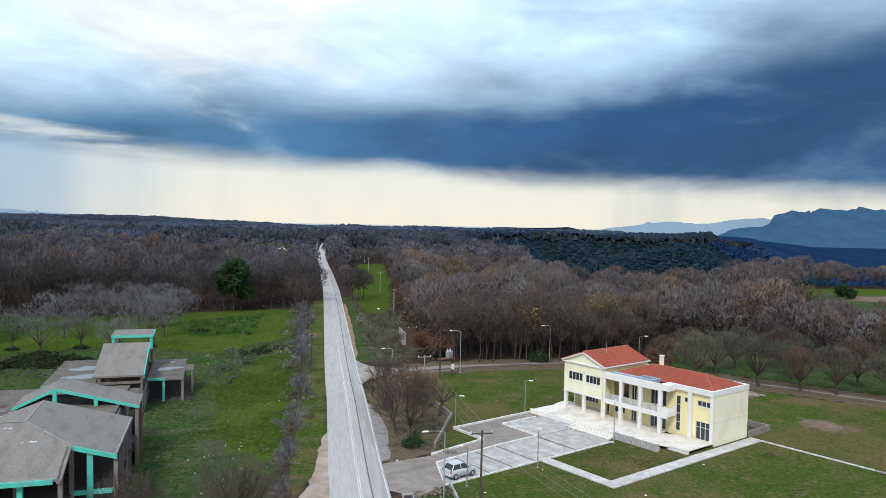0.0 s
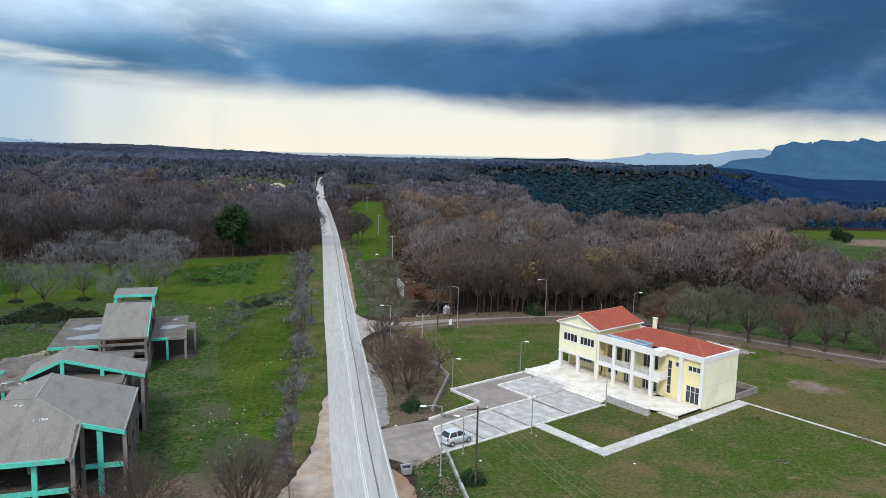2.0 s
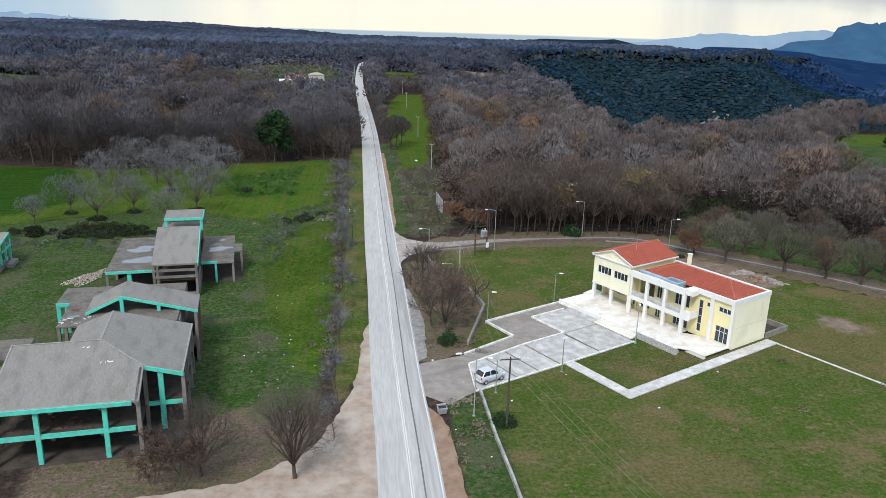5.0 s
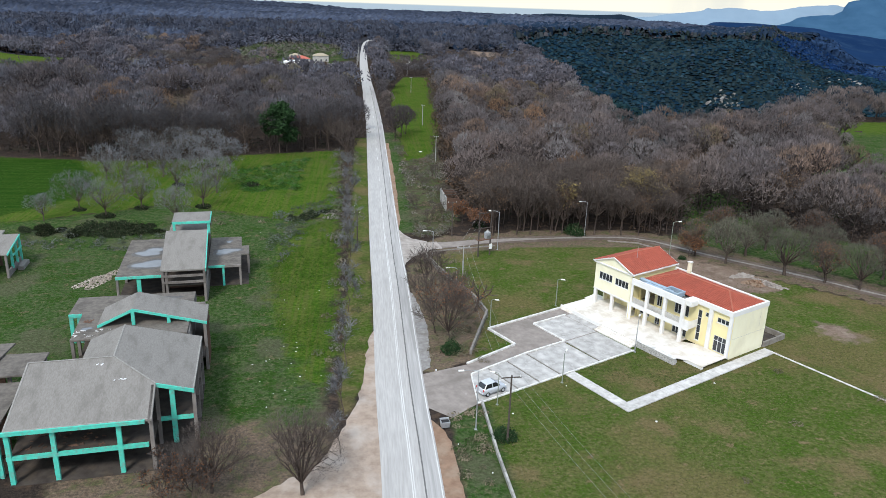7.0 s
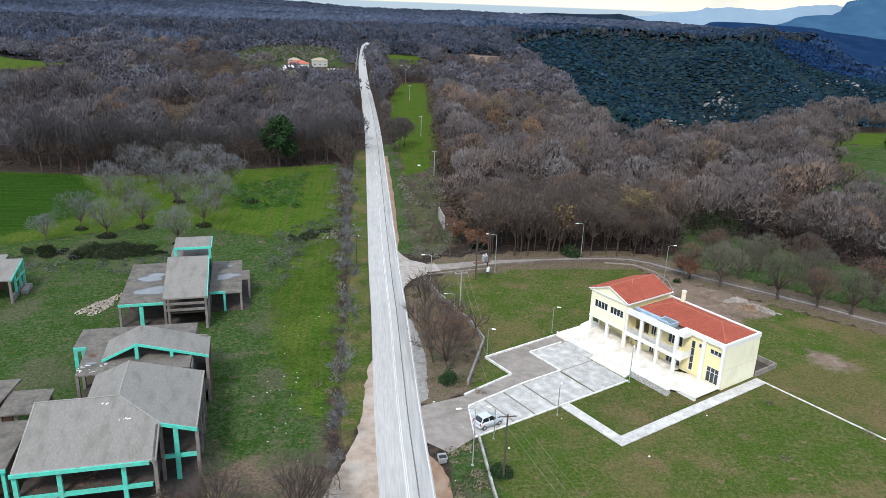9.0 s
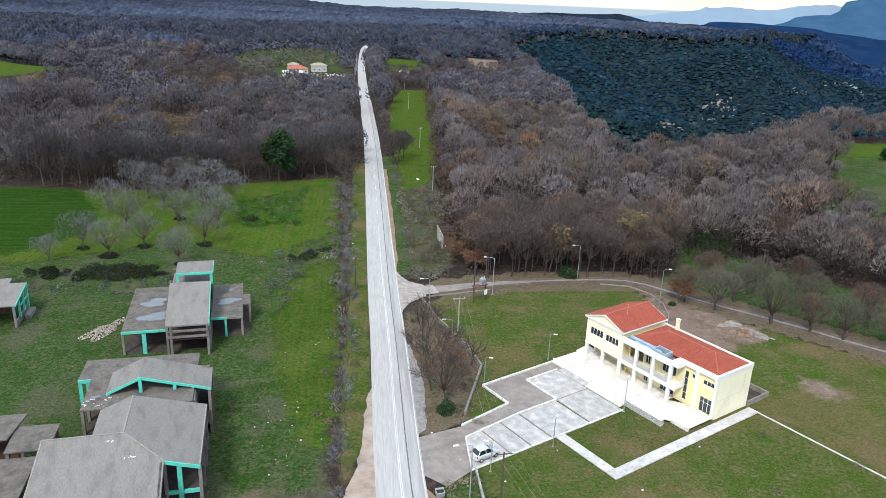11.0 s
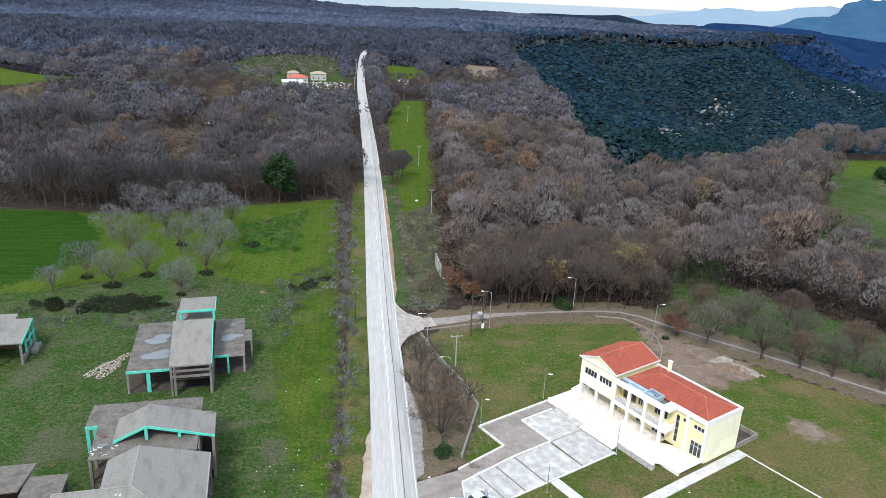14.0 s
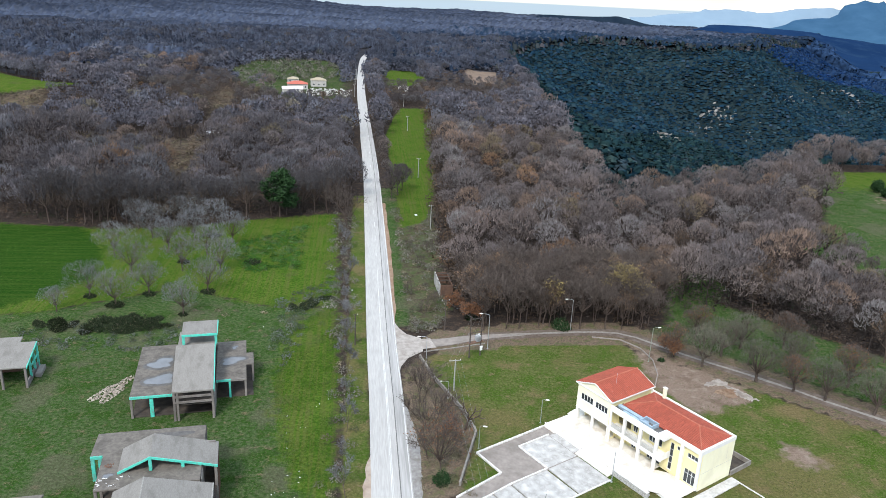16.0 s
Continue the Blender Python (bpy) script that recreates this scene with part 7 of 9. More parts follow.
# ---- shrubs ----
def shrub(name, rx, ry, h, n, seed, mat, label, size=0.16, twigs=True):
    rg = random.Random(seed)
    tips = []
    for _ in range(n):
        a, r = rg.uniform(0, 6.28), math.sqrt(rg.random())
        top = h * (1 - 0.75 * r * r) * rg.uniform(0.55, 1.15) * (0.8 + 0.3 * math.sin(3 * a + seed) * r)
        tips.append((Vector((rx * r * math.cos(a), ry * r * math.sin(a), max(0.08, top * rg.uniform(0.25, 1.0)))), Vector((0, 0, 1))))
    V, T = leaf_cards(tips, rg, 7, size, 0.22)
    V2, T2 = blades(tips[:: 2], rg, 2, 0.7, 0.014, 0.7)
    o = len(V)
    me = tri_mesh(name, V + V2, T + [tuple(i + o for i in t) for t in T2], [mat, "dry_bush"], [0] * len(T) + [1] * len(T2))
    return tagged(new(name, me), label, "shrub", "shrubs")


br = shrub("bramble", 6.4, 3.2, 3.2, 520, 1, "bush", "tangled dark bramble thicket in the grass", 0.2)
scatter([br], [(-57.5, 150.0, 0.95), (-52.0, 151.0, 0.85), (-68.5, 150.8, 0.6), (-61.5, 148.8, 0.45), (-16.5, 161.6, 0.55), (-12.6, 165.5, 0.35), (-55.0, 153.5, 0.5), (-49.5, 153.2, 0.4), (-59.5, 152.6, 0.45), (-72.5, 151.5, 0.35), (-65.5, 151.5, 0.3), (-20.0, 160.6, 0.3), (-46.5, 150.6, 0.3), (-54.0, 147.6, 0.35)], rng)
bush_a = shrub("bush", 1.5, 1.3, 2.1, 260, 2, "pine", "rounded dark green bush under the oak", 0.12)
scatter([bush_a], [(7.9, 94.6, 1.0), (11.6, 72.4, 0.9), (58.0, 132.8, 0.5), (20.8, 153.8, 0.9), (40.8, 149.0, 1.4)], rng)
_w = []
for _ in range(36):
    _w.append((rng.gauss(-7.4, 1.1), rng.uniform(74, 235), 0.35 + 0.9 * rng.random() ** 2))
for _ in range(60):
    _w.append((rng.uniform(6, 18), rng.uniform(148, 225), rng.uniform(0.5, 1.4)))
for _ in range(36):
    _w.append((rng.uniform(-45, -24), rng.uniform(120, 160), rng.uniform(0.4, 1.1)))
for _ in range(18):
    _w.append((rng.uniform(6, 10), rng.uniform(64, 79), rng.uniform(0.4, 0.8)))
for _ in range(70):
    _w.append((rng.uniform(5, 13), rng.uniform(90, 134), rng.uniform(0.5, 1.4)))
_w += [(62, 78.5, 0.6), (47.5, 73.5, 0.7), (52.5, 86.5, 0.4), (36, 63, 0.5)]
_w = np.array([w for w in _w if not inside(w[0], w[1], [left_xy(*p) for p in [(-34, -6), (6.5, -6), (6.5, 62), (-15, 62), (-17, 27)]])])
orch_bush = shrub("bush", 1.6, 1.3, 0.6, 120, 8, "bush", "low dark green weeds round an orchard trunk", 0.16)
scatter([orch_bush], [(-67.1, 166.7, 0.9), (-59.9, 161.5, 1.2), (-54.2, 168.1, 1.0), (-43.9, 156.5, 0.7), (-40.9, 169.5, 1.1), (-33, 190, 1.3), (-51, 190, 1.0), (-47, 212, 1.2)], rng)


# ---- the woods as a whole ----
def template(seed, h, lumps, twigs, length, width, clear, broad=0.40, inner=26, limbs=True):
    """A light tree for the mass of the wood: trunk, limbs, dark inner blades that block light and a domed, lumpy crown
    of twig sprays.
    """
    rg = np.random.RandomState(seed)
    R, Z, zc = h * broad, h * 0.36, h * 0.60
    fork = Vector((rg.normal(0, 0.15), rg.normal(0, 0.15), h * clear))
    segs = [(Vector((0, 0, -0.2)), fork, 0.17 * h / 11, 0.13 * h / 11)]
    C, Q = [], []
    for k in range(lumps):
        a, e = k * 2.4 + rg.normal(0, 0.35), -0.1 + 1.5 * ((k + 0.5) / lumps) ** 0.8
        f = rg.uniform(0.52, 0.76)
        C.append((R * f * math.cos(a) * math.cos(e), R * f * math.sin(a) * math.cos(e), zc + Z * f * math.sin(e) + rg.normal(0, 0.03) * h))
        Q.append(rg.uniform(0.36, 0.50) * R)
        if limbs:
            tip = Vector(C[-1])
            bend = fork.lerp(tip, 0.5) + Vector((rg.normal(0, 0.3), rg.normal(0, 0.3), -0.4))
            segs += [(fork, bend, 0.09, 0.065), (bend, tip, 0.065, 0.03)]
    C, Q = np.array(C), np.array(Q)
    V, T = limbs_mesh(segs, 3)
    V, T = np.array([tuple(v) for v in V]), np.array(T)
    # broad trunk-coloured blades added inside to stop light and darken the crown's gaps
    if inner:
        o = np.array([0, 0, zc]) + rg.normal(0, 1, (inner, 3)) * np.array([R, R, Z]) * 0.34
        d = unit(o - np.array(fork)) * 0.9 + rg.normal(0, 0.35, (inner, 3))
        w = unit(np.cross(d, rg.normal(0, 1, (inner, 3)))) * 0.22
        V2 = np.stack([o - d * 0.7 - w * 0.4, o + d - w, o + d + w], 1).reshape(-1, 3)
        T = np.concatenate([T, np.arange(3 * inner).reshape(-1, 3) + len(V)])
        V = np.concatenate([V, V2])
    n = len(T)
    V2, T2 = shell(rg, C, Q, twigs, length, width, np.array([0, 0, zc - Z * 0.5]))
    T = np.concatenate([T, T2 + len(V)])
    V = np.concatenate([V, V2])
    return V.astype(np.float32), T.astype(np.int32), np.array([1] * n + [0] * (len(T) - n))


def bush(seed, h, r):
    """A rounded evergreen bush or tree far off, uneven all round."""
    rg = np.random.RandomState(seed)
    V = [(rg.normal(0, 0.1) * r, rg.normal(0, 0.1) * r, h * rg.uniform(0.9, 1.1))]
    for n, f, z in ((5, 0.64, 0.88), (7, 1.0, 0.26)):
        o = rg.uniform(0, 6)
        for k in range(n):
            a, q = o + k * math.tau / n + rg.normal(0, 0.12), r * f * rg.uniform(0.72, 1.22)
            V.append((q * math.cos(a), q * math.sin(a), h * (z + rg.normal(0, 0.08))))
    T = [(0, 1 + k, 1 + (k + 1) % 5) for k in range(5)]
    for k in range(7):
        m, m2 = round(k * 5 / 7) % 5, round((k + 1) * 5 / 7) % 5
        T.append((6 + k, 6 + (k + 1) % 7, 1 + m))
        if m != m2:
            T.append((1 + m, 6 + (k + 1) % 7, 1 + m2))
    return np.array(V, np.float32), np.array(T, np.int32), np.zeros(len(T), int)


def clump(seed, h, r, n, size, low=0.25):
    """Low brushwood: a loose, uneven dome of twig fans with gaps."""
    rg = np.random.RandomState(seed)
    a, c = rg.uniform(0, math.tau, n), np.sqrt(rg.uniform(0, 1, n))
    z = h * (low + (1 - low) * rg.uniform(0.2, 1, n) * (1 - 0.7 * c * c))
    p = np.stack([r * c * np.cos(a), r * c * np.sin(a), z], -1)
    nrm = unit(p - np.array([0, 0, h * 0.15]))
    nrm = unit(nrm * 0.6 + np.array([0, 0, 0.6]) + rg.normal(0, 0.35, (n, 3)))
    d = unit(np.cross(nrm, rg.normal(0, 1, (n, 3))))
    e = np.cross(nrm, d) * size * 0.55 * rg.uniform(0.6, 1.3, (n, 1))
    d = d * size * rg.uniform(0.8, 1.6, (n, 1))
    V = np.stack([p - e, p + e, p + d], 1).reshape(-1, 3)
    return V.astype(np.float32), np.arange(3 * n, dtype=np.int32).reshape(-1, 3), np.zeros(n, int)


TINTS = np.array([(0.110, 0.098, 0.095), (0.100, 0.091, 0.090), (0.122, 0.103, 0.094), (0.090, 0.079, 0.075), (0.128, 0.121, 0.118), (0.138, 0.103, 0.080), (0.160, 0.104, 0.066), (0.135, 0.112, 0.076)])


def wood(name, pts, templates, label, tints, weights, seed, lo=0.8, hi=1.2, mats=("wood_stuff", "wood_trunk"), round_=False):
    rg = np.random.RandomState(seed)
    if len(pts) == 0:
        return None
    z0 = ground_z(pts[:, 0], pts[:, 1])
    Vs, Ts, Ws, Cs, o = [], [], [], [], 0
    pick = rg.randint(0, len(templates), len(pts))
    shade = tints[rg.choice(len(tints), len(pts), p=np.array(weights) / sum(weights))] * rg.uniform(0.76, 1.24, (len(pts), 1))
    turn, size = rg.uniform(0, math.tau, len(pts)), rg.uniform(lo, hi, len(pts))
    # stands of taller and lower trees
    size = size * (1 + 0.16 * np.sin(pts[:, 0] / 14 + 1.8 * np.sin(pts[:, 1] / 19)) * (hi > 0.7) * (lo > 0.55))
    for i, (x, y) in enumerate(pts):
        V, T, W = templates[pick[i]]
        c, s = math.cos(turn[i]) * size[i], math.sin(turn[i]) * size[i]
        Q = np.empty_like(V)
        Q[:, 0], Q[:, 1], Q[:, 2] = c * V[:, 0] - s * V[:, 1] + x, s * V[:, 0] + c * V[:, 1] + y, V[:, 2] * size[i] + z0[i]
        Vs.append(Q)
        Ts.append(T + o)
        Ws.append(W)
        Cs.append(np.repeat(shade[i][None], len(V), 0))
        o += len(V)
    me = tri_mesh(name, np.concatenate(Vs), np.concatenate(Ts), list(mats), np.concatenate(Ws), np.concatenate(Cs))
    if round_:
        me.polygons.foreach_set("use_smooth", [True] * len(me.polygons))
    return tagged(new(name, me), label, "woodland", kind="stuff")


def spots(x0, x1, y0, y1, step, seed):
    rg = np.random.RandomState(seed)
    X, Y = np.meshgrid(np.arange(x0, x1, step), np.arange(y0, y1, step))
    X = X + 0.5 * step * (np.arange(X.shape[0]) % 2)[:, None]
    p = np.stack([X.ravel(), Y.ravel()], -1) + rg.uniform(-0.36, 0.36, (X.size, 2)) * step
    return p


def wooded(p):
    return p[wooded_at(p[:, 0], p[:, 1])]


def wooded_at(x, y):
    road_x = np.interp(y, [q[1] for q in ROAD if q[1] < 996], [q[0] for q in ROAD if q[1] < 996])
    left = (x < road_x - 7) & (y > np.interp(x, [-260, -113, -79, -55, -44, -12], [233, 225, 221, 224, 229, 239]))
    right_edge = np.interp(y, [143, 155, 185, 225, 260, 350, 453, 480, 600], [24, 20.5, 21.5, 22, 25, 31, 39, 34, 9])
    between = (x > road_x + 5.5) & (y > 275) & (x < np.interp(y, [270, 350, 420, 470, 488, 500], [6.5, 7, 8, 14, 18, 60]))
    right = (x > np.maximum(right_edge, road_x + 7)) & (y > np.interp(x, [20, 62, 70, 80, 92, 112, 140, 200, 260], [148, 150, 154, 154, 138, 114, 84, 50, 30]))
    ok = left | right | between
    ok &= ~inside(x, y, GAP_GREEN) | ((y > 158) & (x < 95))
    for poly in (GREEN_R, FAR_GREEN, FAR_GREEN_R, TAN_FIELD, VILLAGE, STRIP_GREEN, CLEARING, CLEARING_B, CLEARING_C):
        if poly is STRIP_GREEN:
            ok &= (y > 275) | ~inside(x, y, STRIP)
        ok &= ~inside(x, y, poly)
    ok &= ~(inside(x, y, GORGE) & (edge_distance(x, y, RIM) > 3))
    return ok


def in_view(p, extra=25):
    x, y = p[:, 0], p[:, 1]
    return p[(x > -0.50 * y - extra) & (x < 0.86 * y + extra)]


tall = [template(200 + k, 10.5, 11, 730, 0.95, 0.078, 0.34, rg_) for k, rg_ in enumerate((0.36, 0.41, 0.45, 0.38, 0.40, 0.47, 0.43, 0.35))]
mid = [template(220 + k, 10.5, 7, 190, 1.05, 0.33, 0.34, 0.43, 10, False) for k in range(6)]
near_pts = in_view(wooded(spots(-190, 260, 60, 360, 6.9, 1)), 35)
_e = (near_pts[:, 0] > 20) & (near_pts[:, 0] < 71) & (near_pts[:, 1] < 170) & (near_pts[:, 1] > 146)
_e |= (near_pts[:, 0] < -10) & (near_pts[:, 0] > -101) & (near_pts[:, 1] < np.interp(near_pts[:, 0], [-113, -79, -44, -12], [243, 239, 249, 254]))
near_pts = near_pts[~_e]
_l = near_pts[:, 0] < 0
left_pts = in_view(wooded(spots(-200, -4, 225, 362, 8.0, 71)), 35)
left_pts = left_pts[(left_pts[:, 0] < -101) | (left_pts[:, 1] > np.interp(left_pts[:, 0], [-113, -79, -44, -12], [236, 232, 240, 250]))]
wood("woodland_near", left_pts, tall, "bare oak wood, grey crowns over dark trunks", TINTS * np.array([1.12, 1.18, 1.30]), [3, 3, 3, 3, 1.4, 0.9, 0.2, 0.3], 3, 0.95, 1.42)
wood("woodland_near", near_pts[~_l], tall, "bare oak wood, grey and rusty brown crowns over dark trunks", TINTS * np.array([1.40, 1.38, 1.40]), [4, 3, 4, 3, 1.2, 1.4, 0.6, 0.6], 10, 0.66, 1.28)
under = [clump(300 + k, 3.4, 2.4, 44, 0.42, 0.02) for k in range(4)]
up_ = in_view(wooded(spots(-190, 200, 80, 300, 3.4, 12)), 25)
_r = np.random.RandomState(5)
_f = np.where(up_[:, 0] < 0, up_[:, 1] - np.interp(up_[:, 0], [-260, -113, -79, -55, -44, -12], [233, 225, 221, 224, 229, 239]), up_[:, 1] - np.interp(up_[:, 0], [20, 62, 70, 80, 92, 112, 140, 200], [148, 150, 154, 154, 138, 114, 84, 50]))
up_ = up_[(_f < np.where(up_[:, 0] > 60, 40, 22)) & (_r.random(len(up_)) < np.where(up_[:, 0] < 0, 1.0, np.where(up_[:, 0] > 60, 0.95, 0.35)))]
wood("undergrowth", up_, under, "tangled brown undergrowth along the wood's edge", np.array([(0.065, 0.053, 0.046), (0.05, 0.042, 0.038), (0.085, 0.06, 0.042), (0.04, 0.045, 0.03)]), [3, 3, 1, 1], 13, 0.6, 1.3)
wood("dry_weeds", _w[:, :2], [clump(330 + k, 0.55, 0.75, 60, 0.16, 0.02) for k in range(4)], "dry grey-brown weed clumps along the verges", np.array([(0.19, 0.165, 0.115), (0.135, 0.12, 0.08), (0.085, 0.095, 0.05)]), [2, 2, 1], 19, 0.5, 1.4)
_y = _r.uniform(165, 462, 260)
_x = np.interp(_y, [143, 185, 225, 260, 350, 453], [22, 20.5, 21.0, 24, 30, 36]) + _r.uniform(-2.5, 3.0, 260)
wood("undergrowth", np.stack([_x, _y], -1), under, "rusty brown undergrowth between the grass strip and the wood", np.array([(0.12, 0.08, 0.052), (0.085, 0.065, 0.05), (0.07, 0.06, 0.052)]), [2, 2, 2], 24, 0.6, 1.3)
_b = spots(4, 20, 146, 270, 2.1, 21)
_b = _b[inside(_b[:, 0], _b[:, 1], STRIP) & ~inside(_b[:, 0], _b[:, 1], STRIP_GREEN) & (_b[:, 0] > 6.6) & (_r.random(len(_b)) < 0.42)]
_c = spots(-13, -6.4, 96, 238, 2.8, 22)
_c = _c[_r.random(len(_c)) < np.where(_c[:, 1] > 160, 0.55, np.where(_c[:, 0] > -9.4, 0.3, 0.02))]
wood("dry_brush", np.concatenate([_b, _c]), [clump(340 + k, 1.7, 1.6, 84, 0.26, 0.02) for k in range(4)], "dead grey-brown brushwood on the road verges", np.array([(0.175, 0.165, 0.140), (0.135, 0.128, 0.108), (0.145, 0.112, 0.080), (0.085, 0.100, 0.060)]), [3, 3, 1, 1.5], 23, 0.5, 1.25)
_k = spots(-230, -50, 236, 560, 4.6, 31)
_k = _k[(inside(_k[:, 0], _k[:, 1], CLEARING) | inside(_k[:, 0], _k[:, 1], CLEARING_B) | inside(_k[:, 0], _k[:, 1], CLEARING_C)) & (_r.random(len(_k)) < 0.9)]
wood("clearing_scrub", _k, [clump(350 + k, 2.2, 2.2, 70, 0.4, 0.02) for k in range(4)], "dead grass and low brown scrub in the clearings of the wood", np.array([(0.135, 0.112, 0.086), (0.10, 0.082, 0.066), (0.12, 0.09, 0.064), (0.075, 0.07, 0.05)]), [3, 3, 2, 1], 32, 0.5, 1.5)
WEEDS = [(-43, 203), (-20.7, 224), (-20.5, 186), (-33, 183)]
_k = spots(-46, -18, 180, 226, 1.5, 41)
_k = _k[inside(_k[:, 0], _k[:, 1], WEEDS) & (_r.random(len(_k)) < 0.8)]
wood("field_weeds", _k, [clump(360 + k, 0.8, 0.95, 46, 0.24, 0.02) for k in range(4)], "rank bright green weeds in the field", np.array([(0.050, 0.125, 0.026), (0.036, 0.098, 0.020), (0.070, 0.130, 0.045), (0.085, 0.115, 0.05)]), [3, 3, 2, 1], 42, 0.5, 1.5)
GREY_WEEDS = [(-24, 164), (-10, 182), (-9.2, 172), (-17, 158), (-17, 140), (-21, 128), (-24, 146)]
_k = np.concatenate([spots(-26, -8, 126, 184, 1.5, 43), spots(-76, -42, 140, 152, 1.8, 44)])
_k = _k[(inside(_k[:, 0], _k[:, 1], GREY_WEEDS) | (_k[:, 0] < -40)) & (_r.random(len(_k)) < 0.6)]
wood("grey_weeds", _k, [clump(370 + k, 0.7, 0.95, 46, 0.22, 0.02) for k in range(4)], "dry silver-grey weeds between the field and the houses", np.array([(0.110, 0.125, 0.105), (0.080, 0.098, 0.070), (0.060, 0.085, 0.045), (0.13, 0.13, 0.11)]), [3, 3, 2, 1], 45, 0.5, 1.4)
vp = spots(-110, -10, 500, 770, 6.5, 15)
vp = vp[inside(vp[:, 0], vp[:, 1], VILLAGE) & ~((vp[:, 0] > -66) & (vp[:, 1] < 600)) & (_r.random(len(vp)) < 0.7)]
wood("orchard_scrub", vp, [clump(320 + k, 3.5, 2.6, 30, 0.9, 0.05) for k in range(3)], "low grey-green orchard scrub on the slope by the far houses", np.array([(0.12, 0.122, 0.095), (0.06, 0.08, 0.045), (0.14, 0.128, 0.11)]), [3, 1, 3], 16, 0.6, 1.3)
ROADSIDE_WOOD = [(3.6, 345), (6.6, 345), (7.2, 385), (12.0, 432), (18, 477), (34, 482), (30, 545), (22, 610), (3.0, 610), (2.2, 480), (3.0, 400)]
_k = spots(0, 40, 340, 615, 6.2, 46)
_k = _k[inside(_k[:, 0], _k[:, 1], ROADSIDE_WOOD) & ((_k[:, 1] < 520) | (_k[:, 0] < 12))]
wood("roadside_wood", np.array([(8.8, 261.5), (6.4, 254.5), (10.8, 267.5), (12.6, 415), (10.2, 409)]), tall, "large bare tree clump standing alone between road and grass strip", TINTS * np.array([1.0, 1.0, 1.05]), [3, 3, 3, 3, 1, 1, 0.1, 0.1], 52, 0.85, 1.0)
wood("roadside_wood", np.array([(5.6, 290), (4.8, 318), (5.2, 331), (5.6, 341), (4.6, 304)]), tall, "small bare trees at the edge of the road", TINTS, [3, 3, 3, 3, 1, 1, 0.1, 0.1], 53, 0.5, 0.7)
wood("roadside_wood", _k, tall, "row of bare grey-brown trees between the road and the grass strip", TINTS * np.array([0.95, 0.98, 1.05]), [3, 3, 3, 3, 1.2, 1.2, 0.4, 0.6], 47, 0.55, 0.85)
# brushwood along the edge of the woods behind the far houses
_k = np.concatenate([spots(-150, 0, 600, 850, 7.0, 48), spots(-150, 0, 735, 850, 6.5, 49)])
_d = edge_distance(_k[:, 0], _k[:, 1], VILLAGE + VILLAGE[:1])
_k = _k[(_d < np.where(inside(_k[:, 0], _k[:, 1], VILLAGE), 9, 42)) & (_k[:, 0] < -12)]
for _poly in (FAR_GREEN_R, TAN_FIELD):
    _g = spots(0, 160, 640, 780, 6.5, 54)
    _g = _g[(edge_distance(_g[:, 0], _g[:, 1], _poly + _poly[:1]) < 30) & ~inside(_g[:, 0], _g[:, 1], FAR_GREEN_R) & ~inside(_g[:, 0], _g[:, 1], TAN_FIELD)]
    _k = np.concatenate([_k, _g])
# bluish tint: the same distance haze as in the far crowns' colour
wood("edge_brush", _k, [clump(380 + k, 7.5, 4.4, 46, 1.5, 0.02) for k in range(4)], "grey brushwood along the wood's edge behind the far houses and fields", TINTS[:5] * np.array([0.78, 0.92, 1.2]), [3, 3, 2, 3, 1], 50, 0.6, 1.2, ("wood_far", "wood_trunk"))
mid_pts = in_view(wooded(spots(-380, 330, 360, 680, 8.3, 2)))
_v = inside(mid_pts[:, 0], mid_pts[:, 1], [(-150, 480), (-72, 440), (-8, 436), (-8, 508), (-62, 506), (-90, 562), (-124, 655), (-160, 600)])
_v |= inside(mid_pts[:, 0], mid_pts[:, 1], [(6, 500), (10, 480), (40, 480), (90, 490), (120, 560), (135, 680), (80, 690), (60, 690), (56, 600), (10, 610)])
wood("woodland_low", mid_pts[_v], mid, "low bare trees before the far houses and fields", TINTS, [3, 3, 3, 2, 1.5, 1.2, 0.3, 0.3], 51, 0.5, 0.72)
# tint pushed towards blue to put distance haze into the crowns' colour
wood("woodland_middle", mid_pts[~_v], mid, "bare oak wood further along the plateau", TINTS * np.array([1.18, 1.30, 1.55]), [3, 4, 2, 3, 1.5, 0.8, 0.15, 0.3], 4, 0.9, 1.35)


